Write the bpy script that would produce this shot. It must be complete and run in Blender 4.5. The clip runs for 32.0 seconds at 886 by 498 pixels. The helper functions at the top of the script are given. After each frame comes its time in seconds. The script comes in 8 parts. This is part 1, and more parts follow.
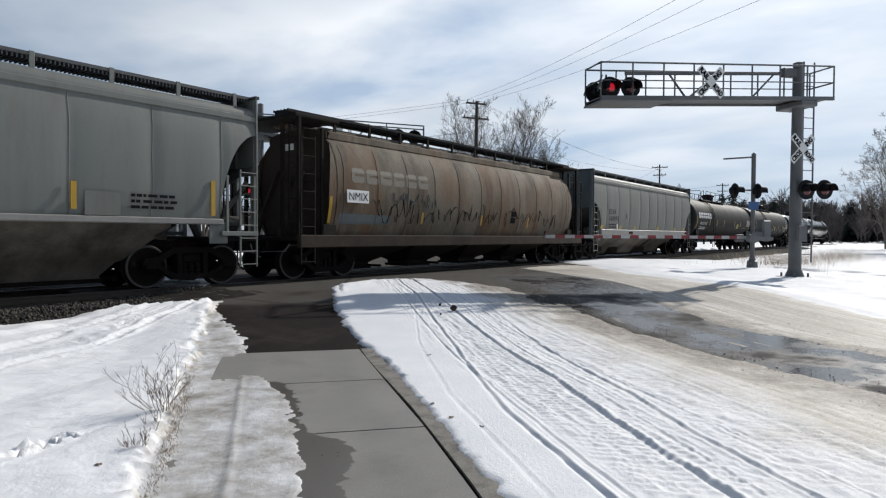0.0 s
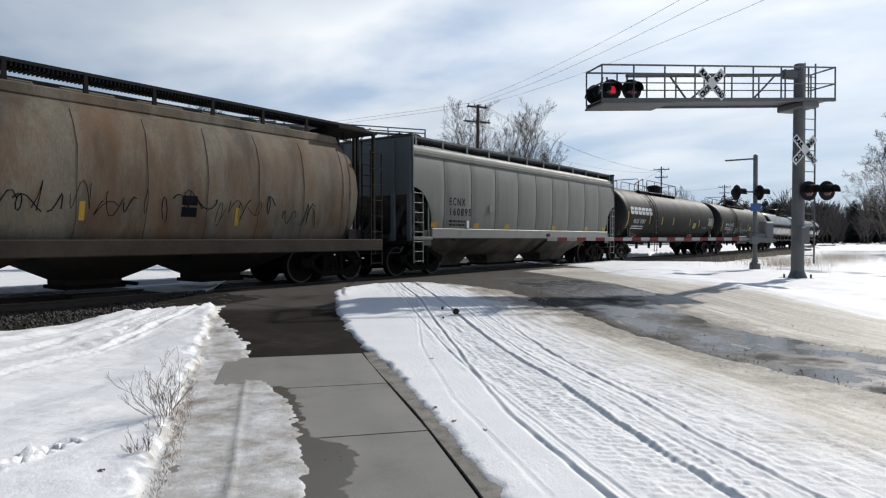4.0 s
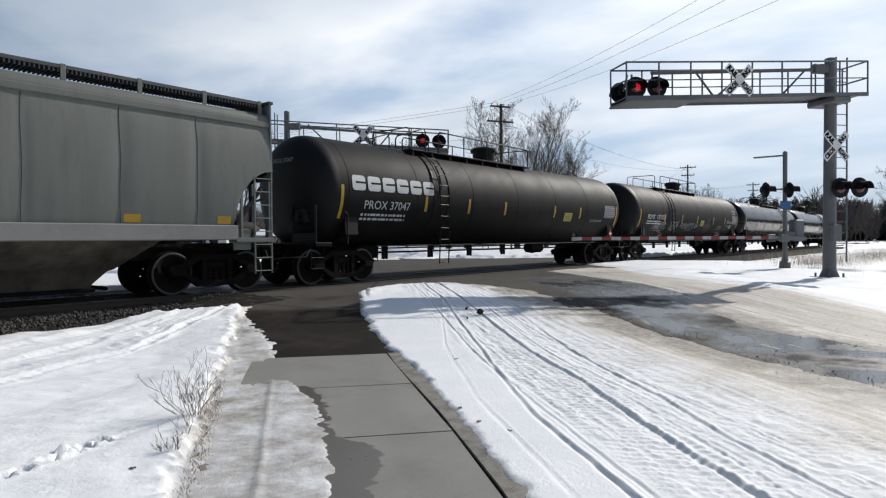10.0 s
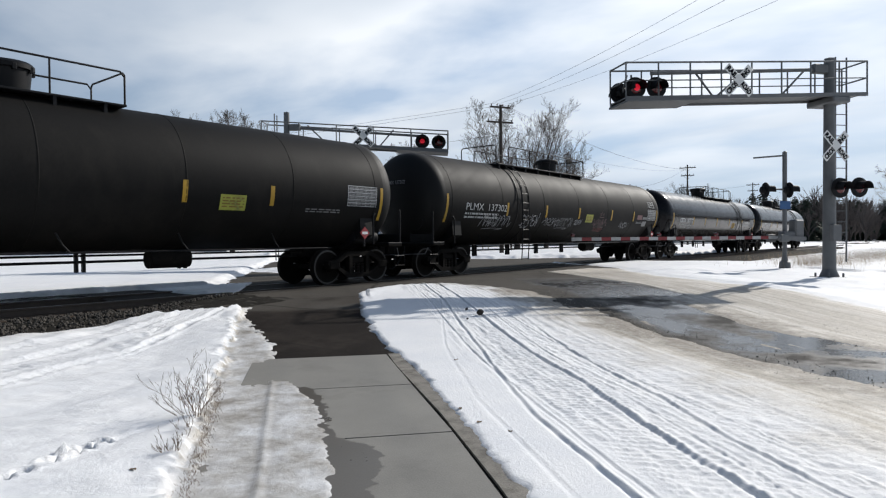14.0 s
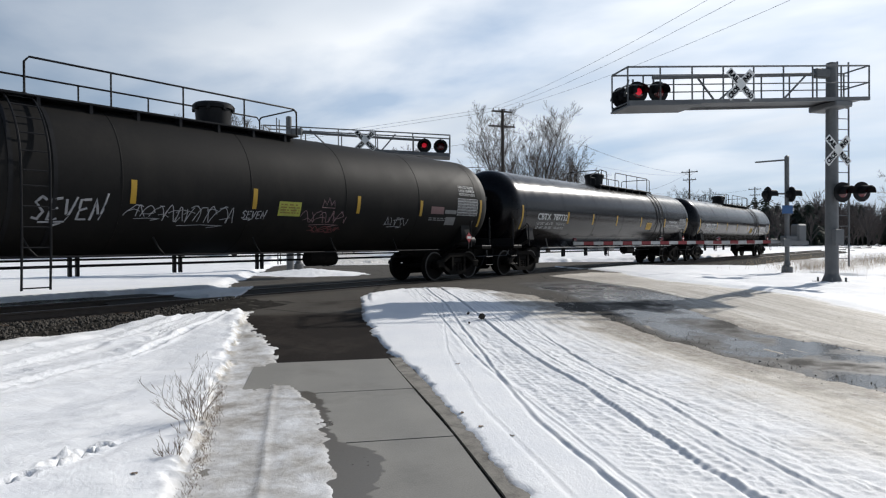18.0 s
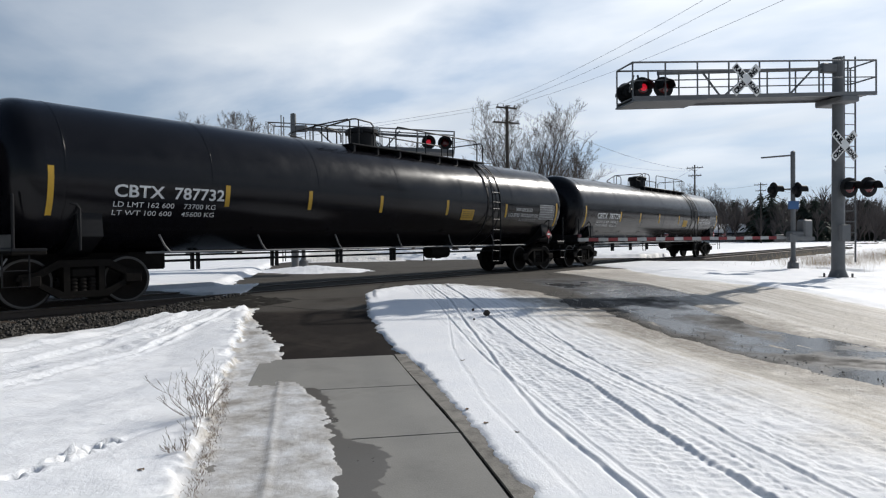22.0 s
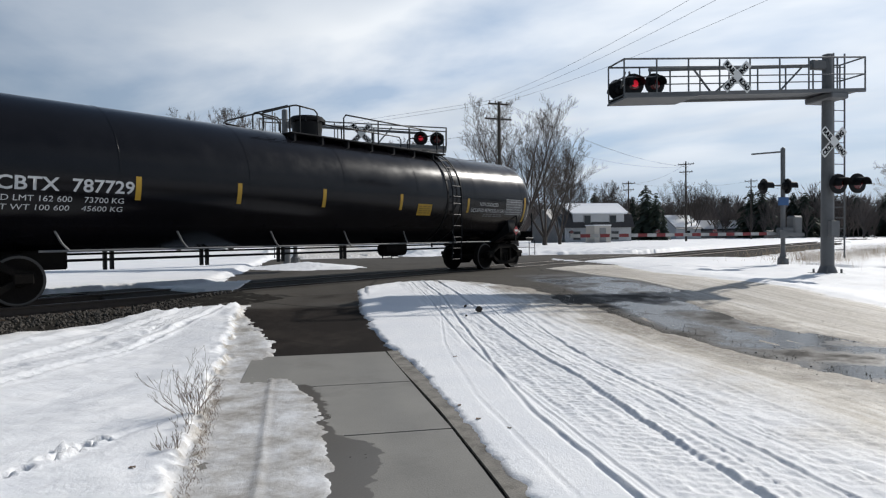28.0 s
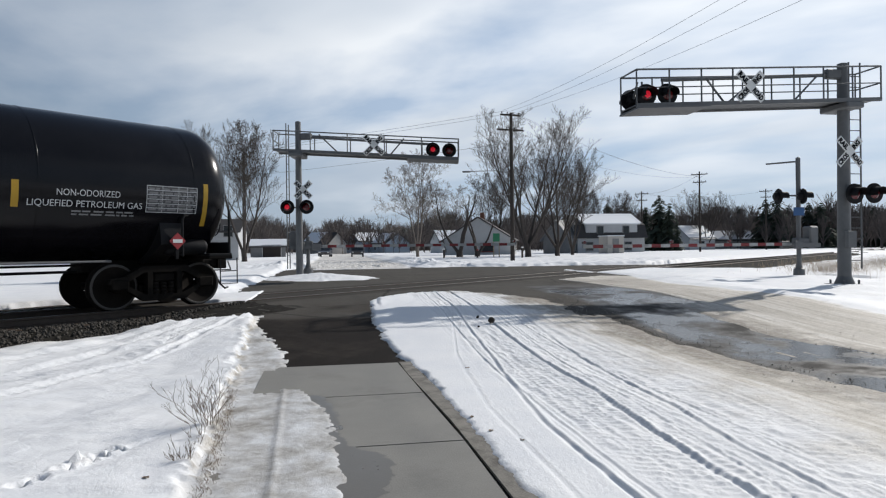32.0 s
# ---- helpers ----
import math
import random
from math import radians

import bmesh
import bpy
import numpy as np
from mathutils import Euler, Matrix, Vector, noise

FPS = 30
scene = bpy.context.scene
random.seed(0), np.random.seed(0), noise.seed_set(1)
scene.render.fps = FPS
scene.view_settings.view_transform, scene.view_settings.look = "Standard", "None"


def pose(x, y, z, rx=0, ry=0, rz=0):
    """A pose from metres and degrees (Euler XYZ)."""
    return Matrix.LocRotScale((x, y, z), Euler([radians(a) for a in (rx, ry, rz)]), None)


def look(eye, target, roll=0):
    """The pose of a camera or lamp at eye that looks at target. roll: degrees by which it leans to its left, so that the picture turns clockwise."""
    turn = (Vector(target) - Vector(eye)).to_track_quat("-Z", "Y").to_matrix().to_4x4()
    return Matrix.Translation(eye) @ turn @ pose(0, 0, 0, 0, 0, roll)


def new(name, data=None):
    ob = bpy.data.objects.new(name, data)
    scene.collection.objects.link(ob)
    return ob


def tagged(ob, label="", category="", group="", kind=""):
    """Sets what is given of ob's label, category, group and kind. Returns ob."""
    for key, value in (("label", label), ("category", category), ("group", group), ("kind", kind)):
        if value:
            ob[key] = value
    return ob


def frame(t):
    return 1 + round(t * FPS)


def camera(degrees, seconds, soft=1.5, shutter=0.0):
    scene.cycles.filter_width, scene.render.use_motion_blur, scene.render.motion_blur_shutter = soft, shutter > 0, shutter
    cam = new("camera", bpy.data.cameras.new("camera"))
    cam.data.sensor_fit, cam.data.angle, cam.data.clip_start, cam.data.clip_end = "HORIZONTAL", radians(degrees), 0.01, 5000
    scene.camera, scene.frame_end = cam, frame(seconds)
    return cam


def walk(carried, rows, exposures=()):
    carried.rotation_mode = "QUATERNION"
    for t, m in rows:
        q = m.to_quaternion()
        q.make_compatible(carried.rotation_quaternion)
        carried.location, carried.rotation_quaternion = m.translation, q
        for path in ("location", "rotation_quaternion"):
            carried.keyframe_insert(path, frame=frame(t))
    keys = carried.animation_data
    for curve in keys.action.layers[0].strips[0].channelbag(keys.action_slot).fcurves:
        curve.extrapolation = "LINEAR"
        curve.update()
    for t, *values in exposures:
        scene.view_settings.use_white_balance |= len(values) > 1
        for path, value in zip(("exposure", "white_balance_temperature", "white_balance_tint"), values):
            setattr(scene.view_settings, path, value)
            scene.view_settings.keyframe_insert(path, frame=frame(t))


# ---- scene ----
cam = camera(69.6, 32.0, 1.2)
EYE = (0.0, 0.0, 1.6)


def aim(yaw, pitch, roll):
    """A pose at the eye: compass angle from the track, tilt and lean in degrees."""
    return pose(*EYE, 90 + pitch, 0, yaw - 90) @ pose(0, 0, 0, 0, 0, roll)


walk(cam, [
    (0, aim(36.81, -1.24, 0.31)),
    (0.5, aim(36.74, -1.19, 0.04)),
    (1, aim(36.68, -1.18, -0.15)),
    (1.5, aim(36.78, -1.08, 0.04)),
    (2, aim(36.80, -1.00, 0.27)),
    (2.5, aim(36.59, -0.93, 0.32)),
    (3, aim(36.56, -0.90, 0.10)),
    (3.5, aim(36.75, -0.90, 0.10)),
    (5.5, aim(37.79, -0.94, -0.70)),
    (6, aim(38.10, -0.85, -0.56)),
    (6.5, aim(38.47, -0.74, -0.43)),
    (7, aim(38.81, -0.61, -0.24)),
    (7.5, aim(38.97, -0.52, -0.46)),
    (8, aim(38.95, -0.51, -0.43)),
    (8.5, aim(38.91, -0.56, -0.36)),
    (9, aim(38.98, -0.65, -0.37)),
    (9.5, aim(39.09, -0.75, -0.45)),
    (10, aim(39.13, -0.89, -0.39)),
    (10.5, aim(39.10, -0.92, -0.40)),
    (11, aim(39.08, -0.94, -0.53)),
    (11.5, aim(39.22, -0.91, -0.25)),
    (12, aim(39.36, -0.84, -0.39)),
    (12.5, aim(39.38, -0.75, -0.52)),
    (13, aim(39.19, -0.72, -0.86)),
    (13.5, aim(39.10, -0.77, -0.77)),
    (14, aim(39.12, -0.83, -0.49)),
    (14.5, aim(39.08, -0.81, -0.54)),
    (16.5, aim(39.13, -0.95, -0.39)),
    (17, aim(39.22, -0.82, -0.70)),
    (17.5, aim(39.20, -0.60, -0.62)),
    (18, aim(39.28, -0.46, -0.44)),
    (18.5, aim(39.36, -0.31, -0.57)),
    (19, aim(39.49, -0.28, -0.93)),
    (19.5, aim(39.68, -0.16, -0.74)),
    (20, aim(39.81, -0.16, -0.61)),
    (20.5, aim(39.79, -0.20, -0.52)),
    (21, aim(39.74, -0.34, -0.39)),
    (21.5, aim(39.74, -0.52, -0.50)),
    (22, aim(39.70, -0.76, -0.58)),
    (22.5, aim(39.72, -0.96, -0.59)),
    (23, aim(39.78, -1.23, -0.59)),
    (23.5, aim(39.78, -1.51, -0.48)),
    (24, aim(39.71, -1.74, -0.58)),
    (24.5, aim(39.53, -1.97, -0.73)),
    (25, aim(39.21, -2.04, -0.65)),
    (25.5, aim(38.82, -1.90, -0.71)),
    (27.5, aim(38.96, -1.22, -0.75)),
    (28, aim(39.00, -1.09, -0.65)),
    (28.5, aim(39.12, -0.97, -0.68)),
    (29, aim(39.40, -0.91, -0.64)),
    (29.5, aim(39.85, -0.75, -0.65)),
    (30, aim(40.23, -0.60, -0.51)),
    (30.5, aim(40.46, -0.45, -0.59)),
    (31, aim(40.43, -0.27, -0.59)),
    (31.5, aim(40.28, -0.19, -0.48)),
    (32, aim(40.09, -0.11, -0.70)),
], ((0, -0.35), (4, -0.33), (9, -0.29), (20, -0.31), (32, -0.42)))

# ---- light ----
SUN_AZ, SUN_EL = -9.0, 31.5
world = bpy.data.worlds.new("sky")
world.use_nodes = True
scene.world = world
wn, wl = world.node_tree.nodes, world.node_tree.links
wn.clear()
w_out = wn.new("ShaderNodeOutputWorld")
w_bg = wn.new("ShaderNodeBackground")
w_sky = wn.new("ShaderNodeTexSky")
w_sky.sky_type = 'NISHITA'
w_sky.sun_disc = False
w_sky.sun_elevation = radians(SUN_EL)
w_sky.sun_rotation = radians(90 - SUN_AZ)
w_sky.dust_density = 0.4
w_co = wn.new("ShaderNodeTexCoord")
w_sep = wn.new("ShaderNodeSeparateXYZ")
wl.new(w_co.outputs["Generated"], w_sep.inputs[0])
# clouds on a flat layer: direction divided by its height
w_h = wn.new("ShaderNodeMath"); w_h.operation = 'ADD'; w_h.inputs[1].default_value = 0.13
wl.new(w_sep.outputs["Z"], w_h.inputs[0])
w_abs = wn.new("ShaderNodeMath"); w_abs.operation = 'MAXIMUM'; w_abs.inputs[1].default_value = 0.05
wl.new(w_h.outputs[0], w_abs.inputs[0])
w_dx = wn.new("ShaderNodeMath"); w_dx.operation = 'DIVIDE'
w_dy = wn.new("ShaderNodeMath"); w_dy.operation = 'DIVIDE'
wl.new(w_sep.outputs["X"], w_dx.inputs[0]); wl.new(w_abs.outputs[0], w_dx.inputs[1])
wl.new(w_sep.outputs["Y"], w_dy.inputs[0]); wl.new(w_abs.outputs[0], w_dy.inputs[1])
w_cmb = wn.new("ShaderNodeCombineXYZ")
wl.new(w_dx.outputs[0], w_cmb.inputs[0]); wl.new(w_dy.outputs[0], w_cmb.inputs[1])
w_map = wn.new("ShaderNodeMapping")
w_map.inputs["Rotation"].default_value = (0, 0, radians(-40))
w_map.inputs["Scale"].default_value = (0.42, 0.28, 1)
wl.new(w_cmb.outputs[0], w_map.inputs[0])
w_n = wn.new("ShaderNodeTexNoise")
w_n.inputs["Scale"].default_value = 2.3
w_n.inputs["Detail"].default_value = 7.0
w_n.inputs["Roughness"].default_value = 0.5
w_n.inputs["Distortion"].default_value = 0.25
wl.new(w_map.outputs[0], w_n.inputs["Vector"])
w_r = wn.new("ShaderNodeValToRGB")
w_r.color_ramp.elements[0].position, w_r.color_ramp.elements[1].position = 0.38, 0.60
w_r.color_ramp.elements[0].color = (0.12, 0.12, 0.12, 1)
w_r.color_ramp.elements[1].color = (1, 1, 1, 1)
wl.new(w_n.outputs["Fac"], w_r.inputs[0])
# cloud brightness varies with a broader noise
w_n2 = wn.new("ShaderNodeTexNoise")
w_n2.inputs["Scale"].default_value = 1.7
w_n2.inputs["Detail"].default_value = 4.0
wl.new(w_map.outputs[0], w_n2.inputs["Vector"])
w_cr = wn.new("ShaderNodeValToRGB")
w_cr.color_ramp.elements[0].position, w_cr.color_ramp.elements[1].position = 0.38, 0.60
w_cr.color_ramp.elements[0].color = (8.0, 9.0, 10.3, 1)
w_cr.color_ramp.elements[1].color = (12.6, 13.2, 13.9, 1)
wl.new(w_n2.outputs["Fac"], w_cr.inputs[0])
w_mix = wn.new("ShaderNodeMix"); w_mix.data_type = 'RGBA'
wl.new(w_r.outputs["Color"], w_mix.inputs["Factor"])
# thin high haze lightens the open blue
w_veil = wn.new("ShaderNodeMix"); w_veil.data_type = 'RGBA'
wl.new(w_sky.outputs[0], w_veil.inputs["A"])
w_veil.inputs["B"].default_value = (6.2, 8.2, 11.2, 1)
wl.new(w_veil.outputs["Result"], w_mix.inputs["A"])
wl.new(w_cr.outputs["Color"], w_mix.inputs["B"])
# pale blue air near the horizon
w_hz = wn.new("ShaderNodeMapRange")
w_hz.inputs["From Min"].default_value, w_hz.inputs["From Max"].default_value = 0.0, 0.17
w_hz.inputs["To Min"].default_value, w_hz.inputs["To Max"].default_value = 0.7, 0.0
wl.new(w_sep.outputs["Z"], w_hz.inputs[0])
w_air = wn.new("ShaderNodeMix"); w_air.data_type = 'RGBA'
wl.new(w_hz.outputs[0], w_air.inputs["Factor"])
wl.new(w_mix.outputs["Result"], w_air.inputs["A"])
w_air.inputs["B"].default_value = (5.0, 6.4, 8.3, 1)
wl.new(w_air.outputs["Result"], w_bg.inputs["Color"])
# clouds are brightest towards the sun and fade to open blue away from it
_d = Vector((math.cos(radians(SUN_AZ)) * math.cos(radians(SUN_EL)), math.sin(radians(SUN_AZ)) * math.cos(radians(SUN_EL)), math.sin(radians(SUN_EL))))
w_dot = wn.new("ShaderNodeVectorMath"); w_dot.operation = 'DOT_PRODUCT'
w_dot.inputs[1].default_value = _d
wl.new(w_co.outputs["Generated"], w_dot.inputs[0])
w_rng = wn.new("ShaderNodeMapRange")
w_rng.inputs["From Min"].default_value, w_rng.inputs["From Max"].default_value = -0.25, 0.6
w_rng.inputs["To Min"].default_value, w_rng.inputs["To Max"].default_value = 0.08, 1.0
wl.new(w_dot.outputs["Value"], w_rng.inputs[0])
w_cm = wn.new("ShaderNodeMath"); w_cm.operation = 'MULTIPLY'
wl.new(w_r.outputs["Color"], w_cm.inputs[0]); wl.new(w_rng.outputs[0], w_cm.inputs[1])
w_low = wn.new("ShaderNodeMapRange")
w_low.inputs["From Min"].default_value, w_low.inputs["From Max"].default_value = 0.02, 0.22
w_low.inputs["To Min"].default_value, w_low.inputs["To Max"].default_value = 0.7, 1.0
wl.new(w_sep.outputs["Z"], w_low.inputs[0])
w_cl = wn.new("ShaderNodeMath"); w_cl.operation = 'MULTIPLY'
wl.new(w_cm.outputs[0], w_cl.inputs[0]); wl.new(w_low.outputs[0], w_cl.inputs[1])
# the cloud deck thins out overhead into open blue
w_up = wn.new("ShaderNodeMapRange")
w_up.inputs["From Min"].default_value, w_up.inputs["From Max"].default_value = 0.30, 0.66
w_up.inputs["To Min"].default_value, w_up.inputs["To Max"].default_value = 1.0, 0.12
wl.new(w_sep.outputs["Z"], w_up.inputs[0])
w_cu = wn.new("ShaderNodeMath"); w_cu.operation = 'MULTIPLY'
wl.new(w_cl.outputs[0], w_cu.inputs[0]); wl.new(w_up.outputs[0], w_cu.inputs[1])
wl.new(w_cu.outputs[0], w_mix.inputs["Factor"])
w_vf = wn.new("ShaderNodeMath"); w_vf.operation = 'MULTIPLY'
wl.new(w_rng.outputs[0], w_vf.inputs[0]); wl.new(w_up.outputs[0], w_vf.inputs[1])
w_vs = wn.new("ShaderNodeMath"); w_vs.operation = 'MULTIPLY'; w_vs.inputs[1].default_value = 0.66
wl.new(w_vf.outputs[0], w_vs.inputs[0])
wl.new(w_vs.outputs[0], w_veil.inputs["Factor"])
# scattered light lifts the whole sky towards the sun
w_fwd = wn.new("ShaderNodeMapRange")
w_fwd.inputs["From Min"].default_value, w_fwd.inputs["From Max"].default_value = 0.15, 0.9
w_fwd.inputs["To Min"].default_value, w_fwd.inputs["To Max"].default_value = 0.79, 1.07
wl.new(w_dot.outputs["Value"], w_fwd.inputs[0])
w_st = wn.new("ShaderNodeMath"); w_st.operation = 'MULTIPLY'; w_st.inputs[1].default_value = 0.095
wl.new(w_fwd.outputs[0], w_st.inputs[0])
wl.new(w_st.outputs[0], w_bg.inputs["Strength"])
wl.new(w_bg.outputs[0], w_out.inputs[0])

sun = new("sun", bpy.data.lights.new("sun", 'SUN'))
sun.data.energy = 5.0
sun.data.angle = radians(0.6)
sun.data.color = (1.0, 0.96, 0.9)
sun.matrix_world = look(_d * 50, (0, 0, 0))

# ---- materials ----


def material(name, color, rough=0.6, metal=0.0, vary=0.15, scale=3.0, fine=40.0, bump=0.15, dirt=None, dirt_amount=0.0, dirt_scale=1.2, coat=0.0, spec=0.5, stretch=(1, 1, 1)):
    """Painted, weathered or raw surface: colour varied at two scales, optional dirt, fine relief."""
    m = bpy.data.materials.new(name)
    m.use_nodes = True
    nt = m.node_tree
    n, l = nt.nodes, nt.links
    b = n["Principled BSDF"]
    b.inputs["Roughness"].default_value = rough
    b.inputs["Metallic"].default_value = metal
    b.inputs["Coat Weight"].default_value = coat
    b.inputs["Specular IOR Level"].default_value = spec
    co = n.new("ShaderNodeTexCoord")
    mp = n.new("ShaderNodeMapping")
    mp.inputs["Scale"].default_value = stretch
    l.new(co.outputs["Object"], mp.inputs[0])
    big = n.new("ShaderNodeTexNoise")
    big.inputs["Scale"].default_value = scale
    big.inputs["Detail"].default_value = 6
    big.inputs["Roughness"].default_value = 0.65
    l.new(mp.outputs[0], big.inputs["Vector"])
    small = n.new("ShaderNodeTexNoise")
    small.inputs["Scale"].default_value = fine
    small.inputs["Detail"].default_value = 3
    l.new(mp.outputs[0], small.inputs["Vector"])
    rnd = n.new("ShaderNodeObjectInfo")
    add = n.new("ShaderNodeMath"); add.operation = 'MULTIPLY_ADD'
    add.inputs[1].default_value = 0.35
    l.new(small.outputs["Fac"], add.inputs[0])
    sc = n.new("ShaderNodeMath"); sc.operation = 'MULTIPLY_ADD'
    sc.inputs[1].default_value = 0.65
    l.new(big.outputs["Fac"], sc.inputs[0])
    r2 = n.new("ShaderNodeMath"); r2.operation = 'MULTIPLY'
    r2.inputs[1].default_value = 0.12
    l.new(rnd.outputs["Random"], r2.inputs[0])
    l.new(r2.outputs[0], sc.inputs[2])
    l.new(sc.outputs[0], add.inputs[2])
    ramp = n.new("ShaderNodeValToRGB")
    ramp.color_ramp.elements[0].position, ramp.color_ramp.elements[1].position = 0.36, 0.74
    c = Vector(color)
    ramp.color_ramp.elements[0].color = (*(c * (1 - vary)), 1)
    ramp.color_ramp.elements[1].color = (*[min(1, q) for q in c * (1 + vary)], 1)
    l.new(add.outputs[0], ramp.inputs[0])
    last = ramp.outputs["Color"]
    if dirt:
        dn = n.new("ShaderNodeTexNoise")
        dn.inputs["Scale"].default_value = dirt_scale
        dn.inputs["Detail"].default_value = 8
        dn.inputs["Roughness"].default_value = 0.7
        l.new(mp.outputs[0], dn.inputs["Vector"])
        dr = n.new("ShaderNodeValToRGB")
        dr.color_ramp.elements[0].position = 0.62 - 0.3 * dirt_amount
        dr.color_ramp.elements[1].position = 0.86 - 0.3 * dirt_amount
        l.new(dn.outputs["Fac"], dr.inputs[0])
        mx = n.new("ShaderNodeMix"); mx.data_type = 'RGBA'
        l.new(dr.outputs["Color"], mx.inputs["Factor"])
        l.new(last, mx.inputs["A"])
        mx.inputs["B"].default_value = (*dirt, 1)
        last = mx.outputs["Result"]
    l.new(last, b.inputs["Base Color"])
    rr = n.new("ShaderNodeMath"); rr.operation = 'MULTIPLY_ADD'
    rr.inputs[1].default_value = 0.25
    rr.inputs[2].default_value = rough - 0.12
    l.new(big.outputs["Fac"], rr.inputs[0])
    l.new(rr.outputs[0], b.inputs["Roughness"])
    if bump:
        bp = n.new("ShaderNodeBump")
        bp.inputs["Strength"].default_value = bump
        bp.inputs["Distance"].default_value = 0.01
        l.new(small.outputs["Fac"], bp.inputs["Height"])
        l.new(bp.outputs[0], b.inputs["Normal"])
    return m


def glow(name, color, strength):
    m = bpy.data.materials.new(name)
    m.use_nodes = True
    b = m.node_tree.nodes["Principled BSDF"]
    b.inputs["Base Color"].default_value = (*color, 1)
    b.inputs["Emission Color"].default_value = (*color, 1)
    b.inputs["Emission Strength"].default_value = strength
    return m


M_GALV = material("galvanised_steel", (0.135, 0.138, 0.14), 0.55, 0.2, 0.2, 4, 60, 0.08)
M_BLACKPAINT = material("black_paint", (0.012, 0.012, 0.013), 0.5, 0, 0.3, 5, 60, 0.05, spec=0.12)
M_TANK_GLOSS = material("gloss_black_tank_paint", (0.004, 0.004, 0.0055), 0.2, 0, 0.25, 2.0, 30, 0.008, spec=0.22)
M_TANK_DULL = material("dusty_black_tank_paint", (0.0095, 0.009, 0.0085), 0.62, 0, 0.3, 0.9, 25, 0.04, dirt=(0.020, 0.018, 0.0155), dirt_amount=0.35, dirt_scale=0.7, spec=0.11, stretch=(1, 1, 0.5))
M_TANK_DARK = material("dull_black_tank_head", (0.008, 0.008, 0.008), 0.6, 0, 0.3, 1.5, 30, 0.05, spec=0.2)
M_GREY_HOPPER = material("grey_hopper_paint", (0.130, 0.136, 0.118), 0.6, 0, 0.1, 0.8, 30, 0.03, dirt=(0.105, 0.10, 0.09), dirt_amount=0.25, dirt_scale=0.9, stretch=(1.6, 1, 0.35))
M_PALE_HOPPER = material("pale_grey_hopper_paint", (0.150, 0.160, 0.145), 0.6, 0, 0.1, 0.8, 30, 0.03, dirt=(0.125, 0.115, 0.095), dirt_amount=0.25, dirt_scale=0.8, stretch=(1.6, 1, 0.35))
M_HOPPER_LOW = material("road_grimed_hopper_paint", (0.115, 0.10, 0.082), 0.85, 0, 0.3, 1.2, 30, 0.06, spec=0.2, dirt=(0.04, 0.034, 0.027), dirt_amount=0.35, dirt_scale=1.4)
M_RUSTY = material("rusty_beige_hopper_paint", (0.155, 0.132, 0.098), 0.8, 0, 0.5, 0.8, 30, 0.08, spec=0.25, dirt=(0.085, 0.038, 0.019), dirt_amount=0.42, dirt_scale=0.8, stretch=(1.5, 1, 0.4))


def streaked(m, color, low, high, strength, scale, stretch):
    """Lays vertical run-off streaks of another colour over a material."""
    n, l = m.node_tree.nodes, m.node_tree.links
    b = n["Principled BSDF"]
    src = b.inputs["Base Color"].links[0].from_socket
    co, mp, tx, rp, mx = (n.new(k) for k in ("ShaderNodeTexCoord", "ShaderNodeMapping", "ShaderNodeTexNoise", "ShaderNodeMapRange", "ShaderNodeMix"))
    mp.inputs["Scale"].default_value = stretch
    tx.inputs["Scale"].default_value = scale
    tx.inputs["Detail"].default_value = 7
    tx.inputs["Roughness"].default_value = 0.62
    l.new(co.outputs["Object"], mp.inputs[0])
    l.new(mp.outputs[0], tx.inputs["Vector"])
    l.new(tx.outputs["Fac"], rp.inputs[0])
    rp.inputs["From Min"].default_value, rp.inputs["From Max"].default_value, rp.inputs["To Max"].default_value = low, high, strength
    mx.data_type = 'RGBA'
    l.new(rp.outputs[0], mx.inputs["Factor"])
    l.new(src, mx.inputs["A"])
    mx.inputs["B"].default_value = (*color, 1)
    l.new(mx.outputs["Result"], b.inputs["Base Color"])
    return m


streaked(M_RUSTY, (0.05, 0.04, 0.03), 0.44, 0.68, 0.85, 1.3, (1.0, 1.0, 0.22))
streaked(M_RUSTY, (0.15, 0.075, 0.035), 0.50, 0.70, 0.75, 0.9, (0.8, 1.0, 0.3))
streaked(M_GREY_HOPPER, (0.085, 0.08, 0.07), 0.48, 0.75, 0.5, 1.6, (1.6, 1.0, 0.14))
streaked(M_PALE_HOPPER, (0.10, 0.092, 0.08), 0.48, 0.75, 0.5, 1.6, (1.6, 1.0, 0.14))
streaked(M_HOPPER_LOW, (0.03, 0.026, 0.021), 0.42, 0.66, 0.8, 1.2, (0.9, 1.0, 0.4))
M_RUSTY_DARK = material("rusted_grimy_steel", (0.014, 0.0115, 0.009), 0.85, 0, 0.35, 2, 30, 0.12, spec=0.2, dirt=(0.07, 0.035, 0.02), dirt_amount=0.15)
M_TRUCK = material("greasy_black_steel", (0.010, 0.0088, 0.0078), 0.8, 0, 0.35, 6, 60, 0.15, spec=0.06, dirt=(0.024, 0.02, 0.016), dirt_amount=0.2, dirt_scale=4)
M_WHEEL = material("worn_wheel_steel", (0.014, 0.012, 0.0105), 0.8, 0, 0.3, 5, 50, 0.1, spec=0.06)
M_TREAD = material("polished_wheel_rim", (0.06, 0.056, 0.052), 0.5, 0.5, 0.15, 5, 50, 0.03)
